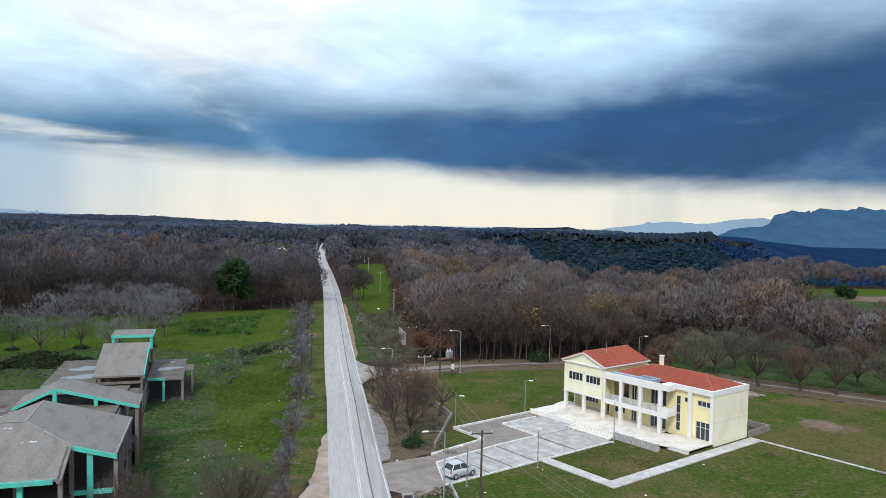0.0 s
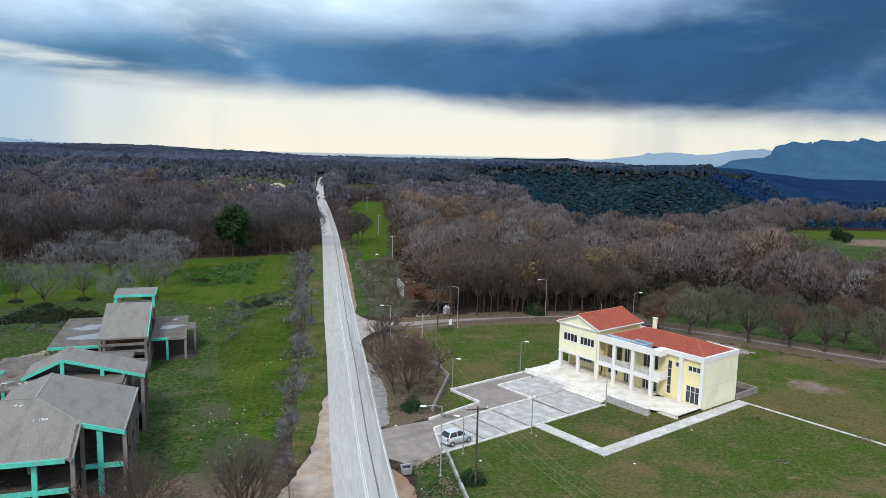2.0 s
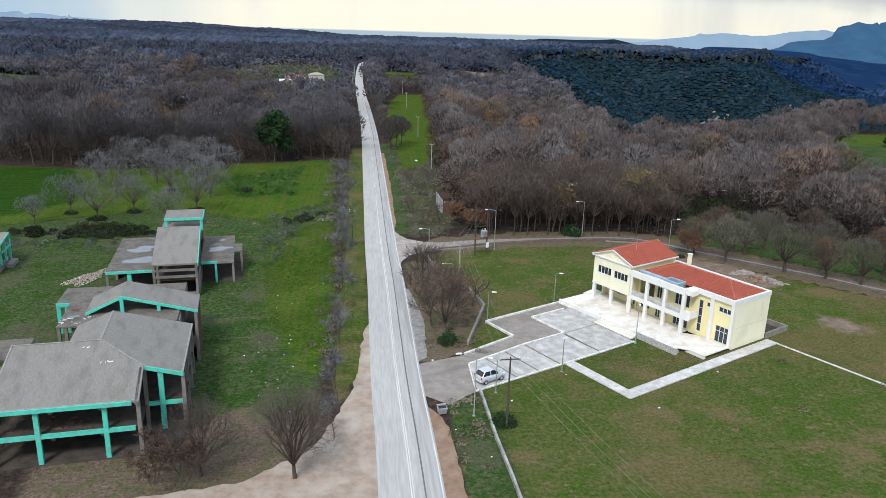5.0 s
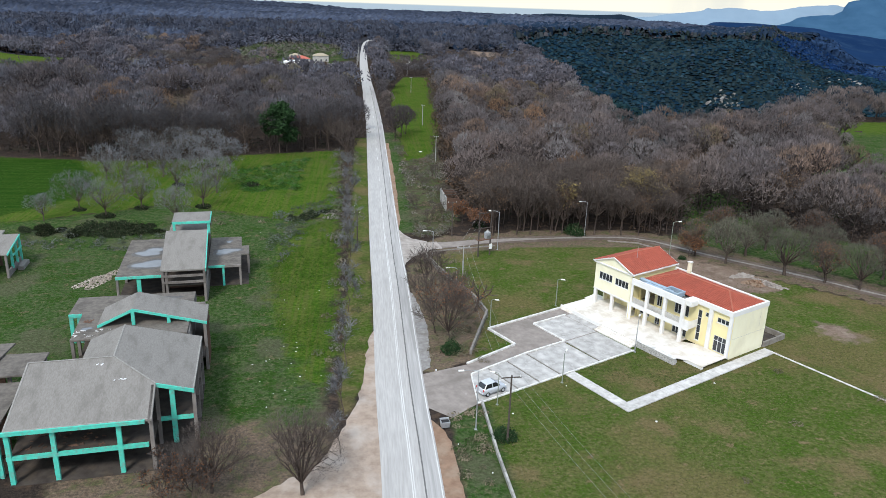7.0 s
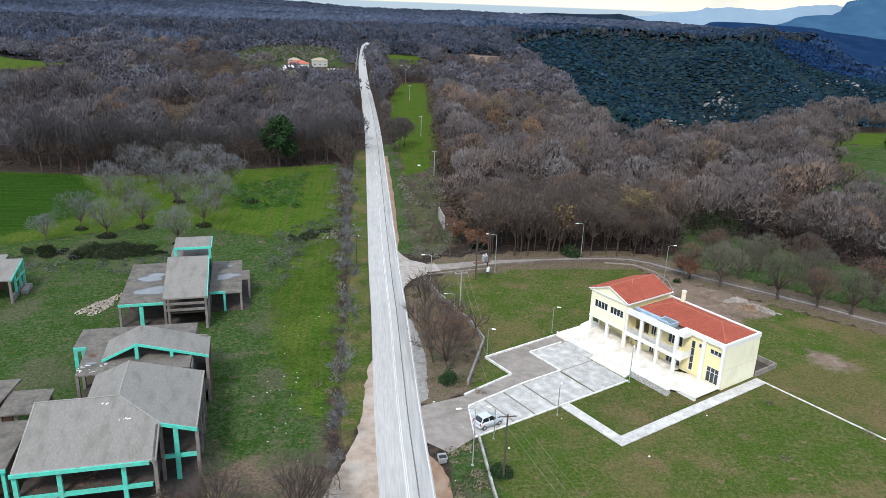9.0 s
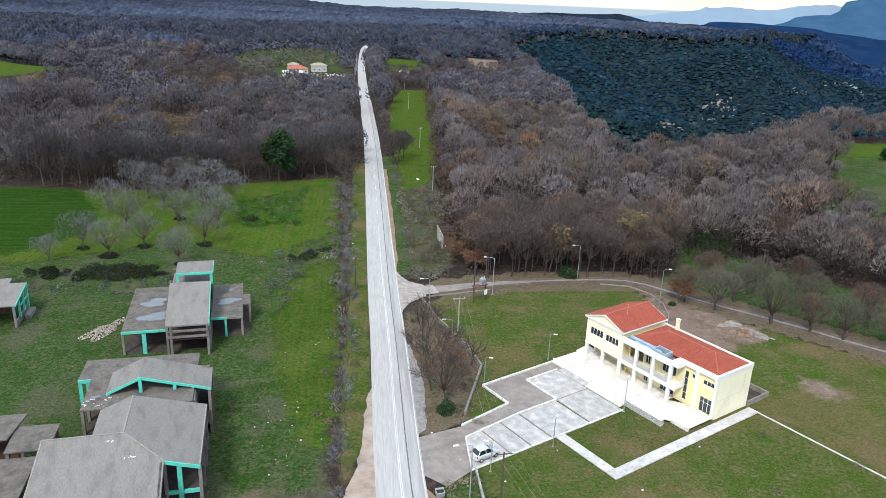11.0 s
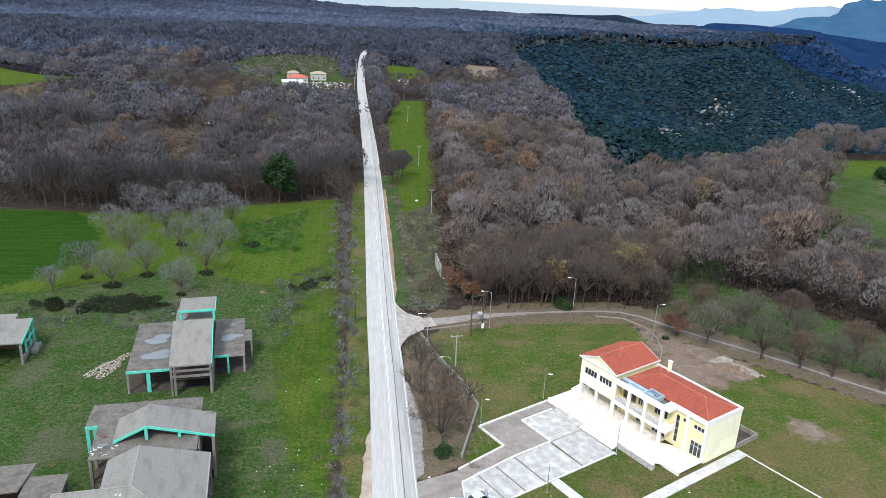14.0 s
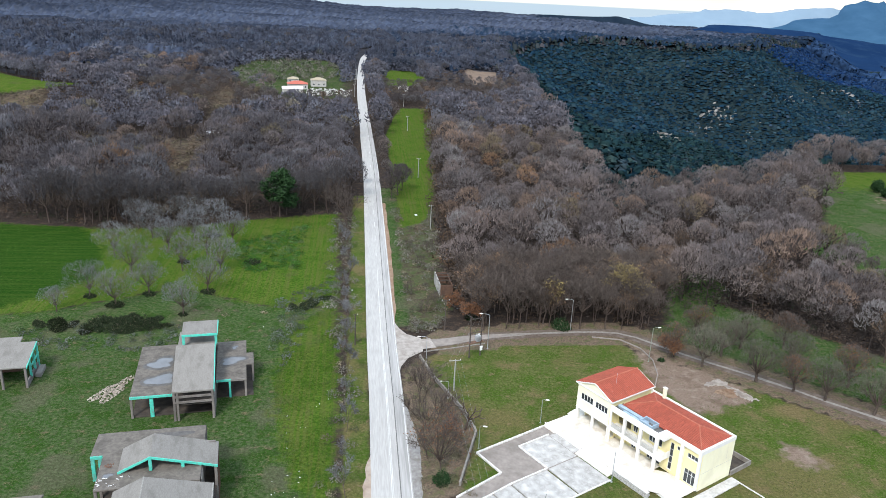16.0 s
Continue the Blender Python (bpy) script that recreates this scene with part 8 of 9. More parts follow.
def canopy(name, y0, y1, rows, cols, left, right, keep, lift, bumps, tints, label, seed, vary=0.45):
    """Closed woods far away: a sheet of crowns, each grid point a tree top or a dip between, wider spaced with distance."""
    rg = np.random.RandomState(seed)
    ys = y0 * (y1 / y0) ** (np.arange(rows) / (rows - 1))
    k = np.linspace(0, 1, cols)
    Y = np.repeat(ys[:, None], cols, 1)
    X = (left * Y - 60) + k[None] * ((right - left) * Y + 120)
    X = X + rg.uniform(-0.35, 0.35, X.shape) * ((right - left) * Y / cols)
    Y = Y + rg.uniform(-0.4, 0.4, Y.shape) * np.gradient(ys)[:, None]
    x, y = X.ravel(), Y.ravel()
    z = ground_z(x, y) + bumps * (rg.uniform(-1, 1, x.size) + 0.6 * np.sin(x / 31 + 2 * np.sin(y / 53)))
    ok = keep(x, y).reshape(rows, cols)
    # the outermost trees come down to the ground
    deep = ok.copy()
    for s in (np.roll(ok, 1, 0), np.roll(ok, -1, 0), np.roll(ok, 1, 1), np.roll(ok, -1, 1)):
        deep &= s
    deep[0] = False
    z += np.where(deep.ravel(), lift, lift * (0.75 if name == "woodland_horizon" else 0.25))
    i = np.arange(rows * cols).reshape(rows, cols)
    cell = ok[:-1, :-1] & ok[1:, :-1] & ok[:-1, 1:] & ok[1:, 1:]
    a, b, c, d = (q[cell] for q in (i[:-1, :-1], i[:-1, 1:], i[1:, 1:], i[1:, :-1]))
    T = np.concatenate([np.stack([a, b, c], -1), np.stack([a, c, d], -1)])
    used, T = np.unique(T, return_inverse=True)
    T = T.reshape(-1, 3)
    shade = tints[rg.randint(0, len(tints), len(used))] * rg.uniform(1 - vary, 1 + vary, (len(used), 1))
    # darker and paler bands in the tint stand in for shaded tree fronts
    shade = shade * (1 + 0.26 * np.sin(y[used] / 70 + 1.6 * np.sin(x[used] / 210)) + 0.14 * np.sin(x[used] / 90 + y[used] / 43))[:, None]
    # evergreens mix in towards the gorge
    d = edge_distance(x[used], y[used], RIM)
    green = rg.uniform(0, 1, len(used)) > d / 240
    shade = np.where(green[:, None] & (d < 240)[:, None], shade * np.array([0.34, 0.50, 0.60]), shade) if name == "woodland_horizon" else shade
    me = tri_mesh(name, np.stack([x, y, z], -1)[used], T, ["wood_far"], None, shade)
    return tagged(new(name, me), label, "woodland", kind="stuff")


def on_plateau(x, y):
    road_x = np.interp(y, [q[1] for q in ROAD if q[1] < 996], [q[0] for q in ROAD if q[1] < 996])
    clear = (edge_distance(x, y, VILLAGE + VILLAGE[:1]) > 24) & (abs(x - road_x) > 18) & (edge_distance(x, y, FAR_GREEN_R + FAR_GREEN_R[:1]) > 24)
    return np.where(y < 1010, wooded_at(x, y) & clear, ~inside(x, y, GORGE) | (edge_distance(x, y, RIM) < 12))


def in_gorge(x, y):
    return inside(x, y, GORGE) & (edge_distance(x, y, RIM) > 3)


# blue-grey tints carry the distance haze over these woods
canopy("woodland_horizon", 665, 4700, 185, 480, -0.56, 0.66, on_plateau, 6.0, 3.2, np.array([(0.049, 0.060, 0.088), (0.042, 0.053, 0.079), (0.055, 0.064, 0.086), (0.038, 0.048, 0.073)]), "bare woods reaching the horizon, distance haze in their blue-grey tint", 6, 0.3)
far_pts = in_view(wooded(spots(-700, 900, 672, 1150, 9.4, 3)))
# haze again in the tint: less red, more blue
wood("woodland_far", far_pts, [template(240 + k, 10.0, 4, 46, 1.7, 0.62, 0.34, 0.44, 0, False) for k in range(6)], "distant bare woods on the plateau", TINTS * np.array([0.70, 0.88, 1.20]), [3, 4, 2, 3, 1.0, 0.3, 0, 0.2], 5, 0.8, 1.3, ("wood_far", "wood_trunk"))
# valley haze is put into these blue tints
canopy("gorge_woods_far", 1750, 4800, 70, 260, 0.3, 0.98, in_gorge, 3.0, 2.0, np.array([(0.017, 0.036, 0.076), (0.021, 0.042, 0.086), (0.014, 0.030, 0.066)]), "far valley woods with blue haze in their colour", 9)
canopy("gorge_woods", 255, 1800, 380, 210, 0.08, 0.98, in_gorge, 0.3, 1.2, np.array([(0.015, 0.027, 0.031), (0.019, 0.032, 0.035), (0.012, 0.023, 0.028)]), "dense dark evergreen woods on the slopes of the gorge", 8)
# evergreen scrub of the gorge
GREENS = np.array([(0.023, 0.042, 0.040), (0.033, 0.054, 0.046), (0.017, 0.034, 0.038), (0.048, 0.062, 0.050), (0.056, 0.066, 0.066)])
scrub = [bush(280 + k, 3.3, 2.9) for k in range(9)]
sp = in_view(spots(80, 1000, 240, 1460, 5.0, 5))
_d = edge_distance(sp[:, 0], sp[:, 1], RIM)
sp = sp[inside(sp[:, 0], sp[:, 1], GORGE) & (_d > 2)]
sp = sp[((sp[:, 1] > 380) | (sp[:, 0] < 240)) & (sp[:, 1] < 900) & (sp[:, 0] < 640)]
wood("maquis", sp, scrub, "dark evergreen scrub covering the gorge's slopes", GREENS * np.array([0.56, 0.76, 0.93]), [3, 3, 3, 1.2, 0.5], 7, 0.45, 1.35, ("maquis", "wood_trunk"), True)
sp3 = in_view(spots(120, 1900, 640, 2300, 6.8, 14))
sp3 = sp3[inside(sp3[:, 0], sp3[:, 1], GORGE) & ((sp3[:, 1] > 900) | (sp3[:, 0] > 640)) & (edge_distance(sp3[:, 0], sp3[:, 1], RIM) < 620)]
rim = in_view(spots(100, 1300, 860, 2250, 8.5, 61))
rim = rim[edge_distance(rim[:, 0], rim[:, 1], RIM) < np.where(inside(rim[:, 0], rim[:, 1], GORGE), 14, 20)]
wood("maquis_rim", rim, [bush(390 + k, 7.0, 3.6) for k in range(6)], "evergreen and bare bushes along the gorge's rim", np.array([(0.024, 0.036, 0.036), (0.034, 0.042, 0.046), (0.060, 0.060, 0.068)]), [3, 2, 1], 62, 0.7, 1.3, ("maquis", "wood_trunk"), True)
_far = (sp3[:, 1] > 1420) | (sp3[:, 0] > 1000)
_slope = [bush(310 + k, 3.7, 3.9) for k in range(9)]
# blue is added to the greens as distance haze, more in the valley
wood("maquis_slope", sp3[~_far], _slope, "dark scrub on the gorge's far slopes, tinted with blue haze", GREENS * np.array([0.50, 0.70, 0.98]) + np.array([0.001, 0.004, 0.011]), [3, 3, 3, 1.2, 0.5], 17, 0.45, 1.25, ("maquis", "wood_trunk"), True)
wood("maquis_valley", sp3[_far], _slope, "scrub down the far valley, its green mixed with blue haze", GREENS * np.array([0.36, 0.52, 1.05]) + np.array([0.001, 0.006, 0.034]), [3, 3, 3, 1.2, 0.5], 18, 0.45, 1.25, ("maquis", "wood_trunk"), True)


# ---- far hills and mountain ----
def range_of_hills(name, rows, y, mat, label, depth=500, seed=1, rough=0.06, foot=-140):
    """A ridge far off: rows of (x, crest height); its face falls towards the viewer with ribs."""
    rg = random.Random(seed)
    line = [(x, z + (rough * 330 * (rg.random() - 0.45) if z > 20 else 0), 0) for x, z, _ in spline([(x, z, 0) for x, z in rows], 30)]
    bm = bmesh.new()
    prev = None
    n = 7
    for i, (x, z, _) in enumerate(line):
        col = []
        for k in range(n):
            t = k / (n - 1)
            zz = foot + (z - foot) * (1 - t) ** 1.25
            jit = 1 + rough * rg.uniform(-1, 1) * (1 if 0 < k < n - 1 else 0.3)
            col.append(bm.verts.new((x * (1 - 0.06 * t) + 30 * math.sin(i * 0.7 + k), y - depth * t * jit, zz * (jit if z > 0 else 1))))
        if prev:
            for k in range(n - 1):
                bm.faces.new((prev[k], col[k], col[k + 1], prev[k + 1]))
        prev = col
    bmesh.ops.recalc_face_normals(bm, faces=list(bm.faces))
    return solid(name, bm, mat, label, "mountain", kind="structure", smooth=True)


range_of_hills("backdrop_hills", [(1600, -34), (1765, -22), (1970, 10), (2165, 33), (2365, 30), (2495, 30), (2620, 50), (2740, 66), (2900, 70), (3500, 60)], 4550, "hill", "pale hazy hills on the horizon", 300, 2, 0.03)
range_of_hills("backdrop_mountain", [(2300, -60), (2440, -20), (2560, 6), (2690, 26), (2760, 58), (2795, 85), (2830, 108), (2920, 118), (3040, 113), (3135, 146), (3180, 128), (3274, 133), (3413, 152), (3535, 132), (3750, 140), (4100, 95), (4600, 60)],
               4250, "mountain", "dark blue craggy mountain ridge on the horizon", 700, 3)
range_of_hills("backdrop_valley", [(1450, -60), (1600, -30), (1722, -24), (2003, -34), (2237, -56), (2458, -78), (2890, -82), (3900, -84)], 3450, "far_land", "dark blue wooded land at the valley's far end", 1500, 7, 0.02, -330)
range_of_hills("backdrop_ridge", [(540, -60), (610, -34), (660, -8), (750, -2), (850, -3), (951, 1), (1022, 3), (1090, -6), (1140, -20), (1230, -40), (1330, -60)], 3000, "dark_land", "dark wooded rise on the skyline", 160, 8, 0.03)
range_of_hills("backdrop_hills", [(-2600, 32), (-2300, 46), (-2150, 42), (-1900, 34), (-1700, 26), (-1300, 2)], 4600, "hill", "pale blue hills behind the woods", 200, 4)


# ---- car ----
def car():
    root = thing("hatchback_car", Matrix.Translation((11.84, 82.9, 0.062)) @ Matrix.Rotation(math.atan2(0.482, 0.876), 4, "Z") @ Matrix.Diagonal((1.1, 1.08, 1.15, 1)), "small silver hatchback parked on the first bay", "car")
    # cross-sections along the length: x, half width, sill, shoulder
    L_ = [(-1.74, 0.66, 0.42, 0.86), (-1.62, 0.76, 0.26, 0.98), (-1.0, 0.80, 0.22, 0.98), (0.0, 0.81, 0.22, 0.95), (0.85, 0.80, 0.22, 0.90), (1.45, 0.76, 0.26, 0.78), (1.70, 0.64, 0.36, 0.62)]
    bm = bmesh.new()
    rings = []
    for x, w, z0, z1 in L_:
        rings.append([bm.verts.new(p) for p in ((x, -w * 0.92, z0), (x, -w, (z0 + z1) * 0.52), (x, -w * 0.95, z1), (x, w * 0.95, z1), (x, w, (z0 + z1) * 0.52), (x, w * 0.92, z0))])
    for a, b in zip(rings, rings[1:]):
        for k in range(6):
            bm.faces.new((a[k], a[(k + 1) % 6], b[(k + 1) % 6], b[k]))
    bm.faces.new(rings[0])
    bm.faces.new(rings[-1][::-1])
    bmesh.ops.recalc_face_normals(bm, faces=list(bm.faces))
    bmesh.ops.bevel(bm, geom=list(bm.edges), offset=0.035, segments=2, affect="EDGES")
    body = part("body", bm, "silver", root, "", True)
    # greenhouse
    bm = bmesh.new()
    hull(bm, [(-1.60, -0.72, 0.965), (0.80, -0.72, 0.93), (0.80, 0.72, 0.93), (-1.60, 0.72, 0.965), (-1.22, -0.57, 1.42), (0.08, -0.57, 1.44), (0.08, 0.57, 1.44), (-1.22, 0.57, 1.42)])
    bmesh.ops.recalc_face_normals(bm, faces=list(bm.faces))
    part("window_glass", bm, "car_glass", root, "dark tinted car windows")
    bm = bmesh.new()
    hull(bm, [(-1.30, -0.60, 1.405), (0.14, -0.60, 1.425), (0.14, 0.60, 1.425), (-1.30, 0.60, 1.405), (-1.20, -0.52, 1.475), (0.02, -0.52, 1.495), (0.02, 0.52, 1.495), (-1.20, 0.52, 1.475)])
    bmesh.ops.recalc_face_normals(bm, faces=list(bm.faces))
    part("roof", bevelled(bm, 0.02), "silver", root)
    for sy in (-1, 1):
        for (x0, z0), (x1, z1) in (((0.84, 0.92), (0.10, 1.44)), ((-0.42, 0.95), (-0.46, 1.43)), ((-1.63, 0.96), (-1.25, 1.42))):
            bm = bmesh.new()
            tube(bm, (x0, sy * 0.735, z0), (x1, sy * 0.585, z1), 0.045, 0.04, 5)
            part("pillar", bm, "silver", root)
        part("mirror", bevelled(boxes((0.50, 0.64, sy * 0.84 - 0.07, sy * 0.84 + 0.07, 0.95, 1.08)), 0.02), "silver", root)
        for x in (-1.12, 1.10):
            bm = bmesh.new()
            tube(bm, (x, sy * 0.62, 0.29), (x, sy * 0.80, 0.29), 0.29, 0.29, 16)
            w = part("wheel", bevelled(bm, 0.02), "rubber", root)
            bm = bmesh.new()
            tube(bm, (x, sy * 0.79, 0.29), (x, sy * 0.822, 0.29), 0.19, 0.17, 12)
            part("rim", bm, "steel", w)
        part("headlight", bevelled(boxes((1.50, 1.66, sy * 0.56 - 0.13, sy * 0.56 + 0.13, 0.60, 0.74)), 0.03), "lamp_white", root)
        part("tail_light", bevelled(boxes((-1.76, -1.63, sy * 0.66 - 0.07, sy * 0.66 + 0.07, 0.72, 0.98)), 0.02), "lamp_red", root)
    part("bumper", bevelled(boxes((1.62, 1.78, -0.62, 0.62, 0.32, 0.48)), 0.05), "silver", root)
    part("bumper", bevelled(boxes((-1.82, -1.66, -0.64, 0.64, 0.34, 0.52)), 0.05), "silver", root)
    part("number_plate", boxes((-1.835, -1.822, -0.26, 0.26, 0.56 - 0.11, 0.56)), "lamp_white", root, "plain pale plate")


car()


# ---- lamps, poles, wires ----
def street_lamp(x, y, h, arm, toward, label, group="street lamps", mat="steel", double=False):
    """A post with a curved arm towards an angle (degrees from +x) and a lamp head."""
    root = thing("street_lamp", Matrix.Translation((x, y, gz(x, y))) @ Matrix.Rotation(radians(toward), 4, "Z"), label, "street lamp", group)
    bm = bmesh.new()
    tube(bm, (0, 0, -0.1), (0, 0, h), 0.075, 0.05, 8)
    part("post", bm, mat, root)
    part("base_plate", bevelled(boxes((-0.16, 0.16, -0.16, 0.16, -0.05, 0.05)), 0.01), mat, root)
    for sg in ((1, -1) if double else (1,)):
        bm = bmesh.new()
        p = [(0, 0, h - 0.03), (sg * arm * 0.4, 0, h + 0.14), (sg * arm * 0.8, 0, h + 0.16), (sg * arm, 0, h + 0.15)]
        for a, b in zip(p, p[1:]):
            tube(bm, a, b, 0.04, 0.035, 6)
        a_ = part("arm", bm, mat, root)
        bm = bmesh.new()
        c = sg * (arm + 0.3)
        hull(bm, [(c - 0.36, -0.13, h + 0.08), (c + 0.36, -0.13, h + 0.08), (c + 0.36, 0.13, h + 0.08), (c - 0.36, 0.13, h + 0.08), (c - 0.30, -0.09, h + 0.23), (c + 0.26, -0.09, h + 0.21), (c + 0.26, 0.09, h + 0.21), (c - 0.30, 0.09, h + 0.23)])
        bmesh.ops.recalc_face_normals(bm, faces=list(bm.faces))
        part("lamp_head", bevelled(bm, 0.03), "lamp_white", a_, "white lamp head")
    return root


street_lamp(8.6, 74.4, 7.6, 1.7, 182, "tall grey street lamp beside the driveway mouth")
street_lamp(8.7, 133.2, 5.6, 1.3, 180, "grey street lamp at the track's mouth")
street_lamp(11.6, 119.1, 3.4, 1.3, 180, "short street lamp rising behind the garden wall")
street_lamp(22.2, 138.9, 7.8, 1.5, 165, "tall street lamp beside the transformer")
street_lamp(42.5, 147.6, 7.5, 1.2, 175, "street lamp standing before the wood")
for x, y, h, a in ((14.9, 103.0, 4.2, -15), (27.0, 110.3, 4.55, -12), (12.05, 79.8, 4.2, 150), (21.55, 84.9, 4.25, 60)):
    street_lamp(x, y, h, 0.55, a, "slender green-grey lamp post beside the forecourt", "forecourt lamps", "pole_green")
street_lamp(34.4, 93.3, 5.4, 0.35, 60, "slender pale lamp post before the terrace", "forecourt lamps", "steel")
street_lamp(55.2, 132.6, 7.6, 1.1, 5, "tall pale lamp post at the corner of the lawn", "street lamps", "pole_green", False)


def utility_pole(x, y, h, bar, turn, mat, label, bars=1):
    root = thing("utility_pole", Matrix.Translation((x, y, gz(x, y))) @ Matrix.Rotation(radians(turn), 4, "Z"), label, "utility pole", "utility poles")
    bm = bmesh.new()
    tube(bm, (0, 0, -0.2), (0, 0, h), 0.14, 0.09, 8)
    part("pole", bm, mat, root)
    for k in range(bars):
        z = h - 0.35 - 0.9 * k
        b = part("crossarm", bevelled(boxes((-bar / 2, bar / 2, 0.10, 0.20, z - 0.06, z + 0.06)), 0.01), mat, root)
        for s in (-0.46, 0.0, 0.46):
            bm = bmesh.new()
            tube(bm, (s * bar, 0.15, z + 0.06), (s * bar, 0.15, z + 0.28), 0.05, 0.03, 6)
            part("insulator", bm, "lamp_white", b)
    return root


utility_pole(11.8, 71.6, 8.5, 2.3, 4, "pole_wood", "dark tarred wooden pole with a crossarm")
utility_pole(13.0, 121.8, 6.6, 2.2, 8, "pole_conc", "pale concrete pole with a crossarm on the lawn")
utility_pole(14.0, 147.6, 7.6, 1.8, 5, "pole_wood", "thin dark pole with a crossarm in the scrub")
for _x, _y in ((17.3, 221.0), (18.3, 288.0), (20.0, 390.0), (23.0, 481.0)):
    utility_pole(_x, _y, 8.0, 1.4, 0, "pole_conc", "slender pole in the green strip")
utility_pole(-5.6, 141.0, 7.2, 1.0, 0, "pole_wood", "thin dark pole on the road verge")

tr = thing("transformer_platform", Matrix.Translation((18.9, 135.4, 0)) @ Matrix.Rotation(radians(25), 4, "Z"), "pole-mounted grey transformer on a platform between two dark poles", "transformer")
for x in (-1.35, 1.35):
    bm = bmesh.new()
    tube(bm, (x, 0, -0.2), (x, 0, 9.4), 0.15, 0.10, 8)
    part("pole", bm, "pole_wood", tr)
part("platform", bevelled(boxes((-1.7, 1.7, -0.5, 0.5, 3.3, 3.46)), 0.01), "rust", tr)
part("crossarm", boxes((-1.8, 1.8, -0.22, -0.12, 5.6, 5.75)), "pole_wood", tr)
part("crossarm", boxes((-1.8, 1.8, -0.22, -0.12, 8.6, 8.75)), "pole_wood", tr)
tank = part("tank", bevelled(boxes((0.1, 1.15, -0.42, 0.42, 3.464, 4.75)), 0.06), "steel", tr, "grey transformer tank")
for k in range(6):
    part("fin", boxes((0.16 + 0.16 * k, 0.20 + 0.16 * k, -0.56, -0.425, 3.6, 4.6)), "steel", tank)
for x in (0.3, 0.62, 0.94):
    bm = bmesh.new()
    tube(bm, (x, 0, 4.75), (x, 0, 5.15), 0.06, 0.04, 6)
    part("bushing", bm, "lamp_white", tank)
part("meter_box", bevelled(boxes((1.05, 1.65, -0.35, -0.16, 1.3, 2.3)), 0.02), "lamp_white", tr, "pale meter box on the pole")


def wires(ends_a, ends_b, sag, label):
    for a, b in zip(ends_a, ends_b):
        bm = bmesh.new()
        a, b = Vector(a), Vector(b)
        pts = [a.lerp(b, k / 10) - Vector((0, 0, sag * 4 * (k / 10) * (1 - k / 10))) for k in range(11)]
        for p, q in zip(pts, pts[1:]):
            tube(bm, p, q, 0.010, 0.010, 3)
        solid("overhead_wire", bm, "wire", label, "wire", group="overhead wires")


arm = lambda x, y, z, w: [(x + s * w, y, z) for s in (-0.46, 0.0, 0.46)]
wires(arm(11.8, 71.75, 8.45, 2.3), arm(13.0, 121.9, 6.5, 2.2), 0.9, "thin overhead wire between the poles")
wires(arm(13.0, 121.9, 6.5, 2.2), [(17.6, 134.9, 8.8), (18.8, 135.4, 8.8), (20.0, 136.0, 8.8)], 0.25, "thin overhead wire to the transformer")
wires(arm(11.8, 71.75, 8.45, 2.3), [(22, 30, 8.2), (23, 30, 8.2), (24, 30, 8.2)], 0.8, "thin overhead wire running over the lawn")
wires([(18.3, 135.2, 8.7)], [(14.0, 147.7, 7.4)], 0.2, "thin overhead wire over the track")

# ---- refuse bin ----
bn = thing("refuse_bin", Matrix.Translation((5.05, 75.0, 0)) @ Matrix.Rotation(radians(10), 4, "Z") @ Matrix.Scale(0.82, 4), "grey galvanised wheeled refuse bin at the roadside", "bin")
bm = bmesh.new()
hull(bm, [(-0.55, -0.42, 0.18), (0.55, -0.42, 0.18), (0.55, 0.42, 0.18), (-0.55, 0.42, 0.18), (-0.66, -0.54, 1.10), (0.66, -0.54, 1.10), (0.66, 0.54, 1.10), (-0.66, 0.54, 1.10)])
bmesh.ops.recalc_face_normals(bm, faces=list(bm.faces))
part("body", bevelled(bm, 0.03), "steel", bn)
# the body is closed; a black sheet on top stands for its shaded inside
part("opening", boxes((-0.55, 0.55, -0.43, 0.30, 1.102, 1.115)), "rubber", bn, "dark sheet standing in for the shaded inside")
part("lid", bevelled(boxes((-0.68, 0.68, 0.34, 0.58, 1.12, 1.32)), 0.04), "steel", bn)
for x in (-0.45, 0.45):
    for y in (-0.35, 0.35):
        bm = bmesh.new()
        tube(bm, (x, y - 0.04, 0.09), (x, y + 0.04, 0.09), 0.09, 0.09, 10)
        part("wheel", bm, "rubber", bn)

# ---- ruined hut ----
rn = thing("ruined_hut", Matrix.Translation((16.2, 171.6, gz(16.2, 171.6))) @ Matrix.Rotation(radians(3), 4, "Z"), "roofless ruined hut with pale and brick walls at the wood's edge", "ruin")
for nm, r in (("wall", (-1.7, -1.45, -4.4, -2.6, -0.1, 3.2)), ("wall", (-1.7, -1.45, -1.4, 0.6, -0.1, 3.2)), ("wall", (-1.7, -1.45, 1.8, 4.4, -0.1, 3.2)), ("lintel", (-1.7, -1.45, -2.6, -1.4, 2.3, 3.2)), ("lintel", (-1.7, -1.45, 0.6, 1.8, 2.3, 3.2)), ("sill", (-1.7, -1.45, -2.6, -1.4, -0.1, 1.0))):
    part(nm, bevelled(boxes(r), 0.02), "kerb_grey", rn)
part("wall", boxes((-1.44, 1.4, -4.4, -4.15, -0.1, 2.9)), "brick", rn)
part("wall", boxes((1.42, 1.67, -4.4, 4.4, -0.1, 2.7)), "brick", rn)
part("wall", boxes((-1.44, 1.4, 4.15, 4.4, -0.1, 3.0)), "brick", rn)
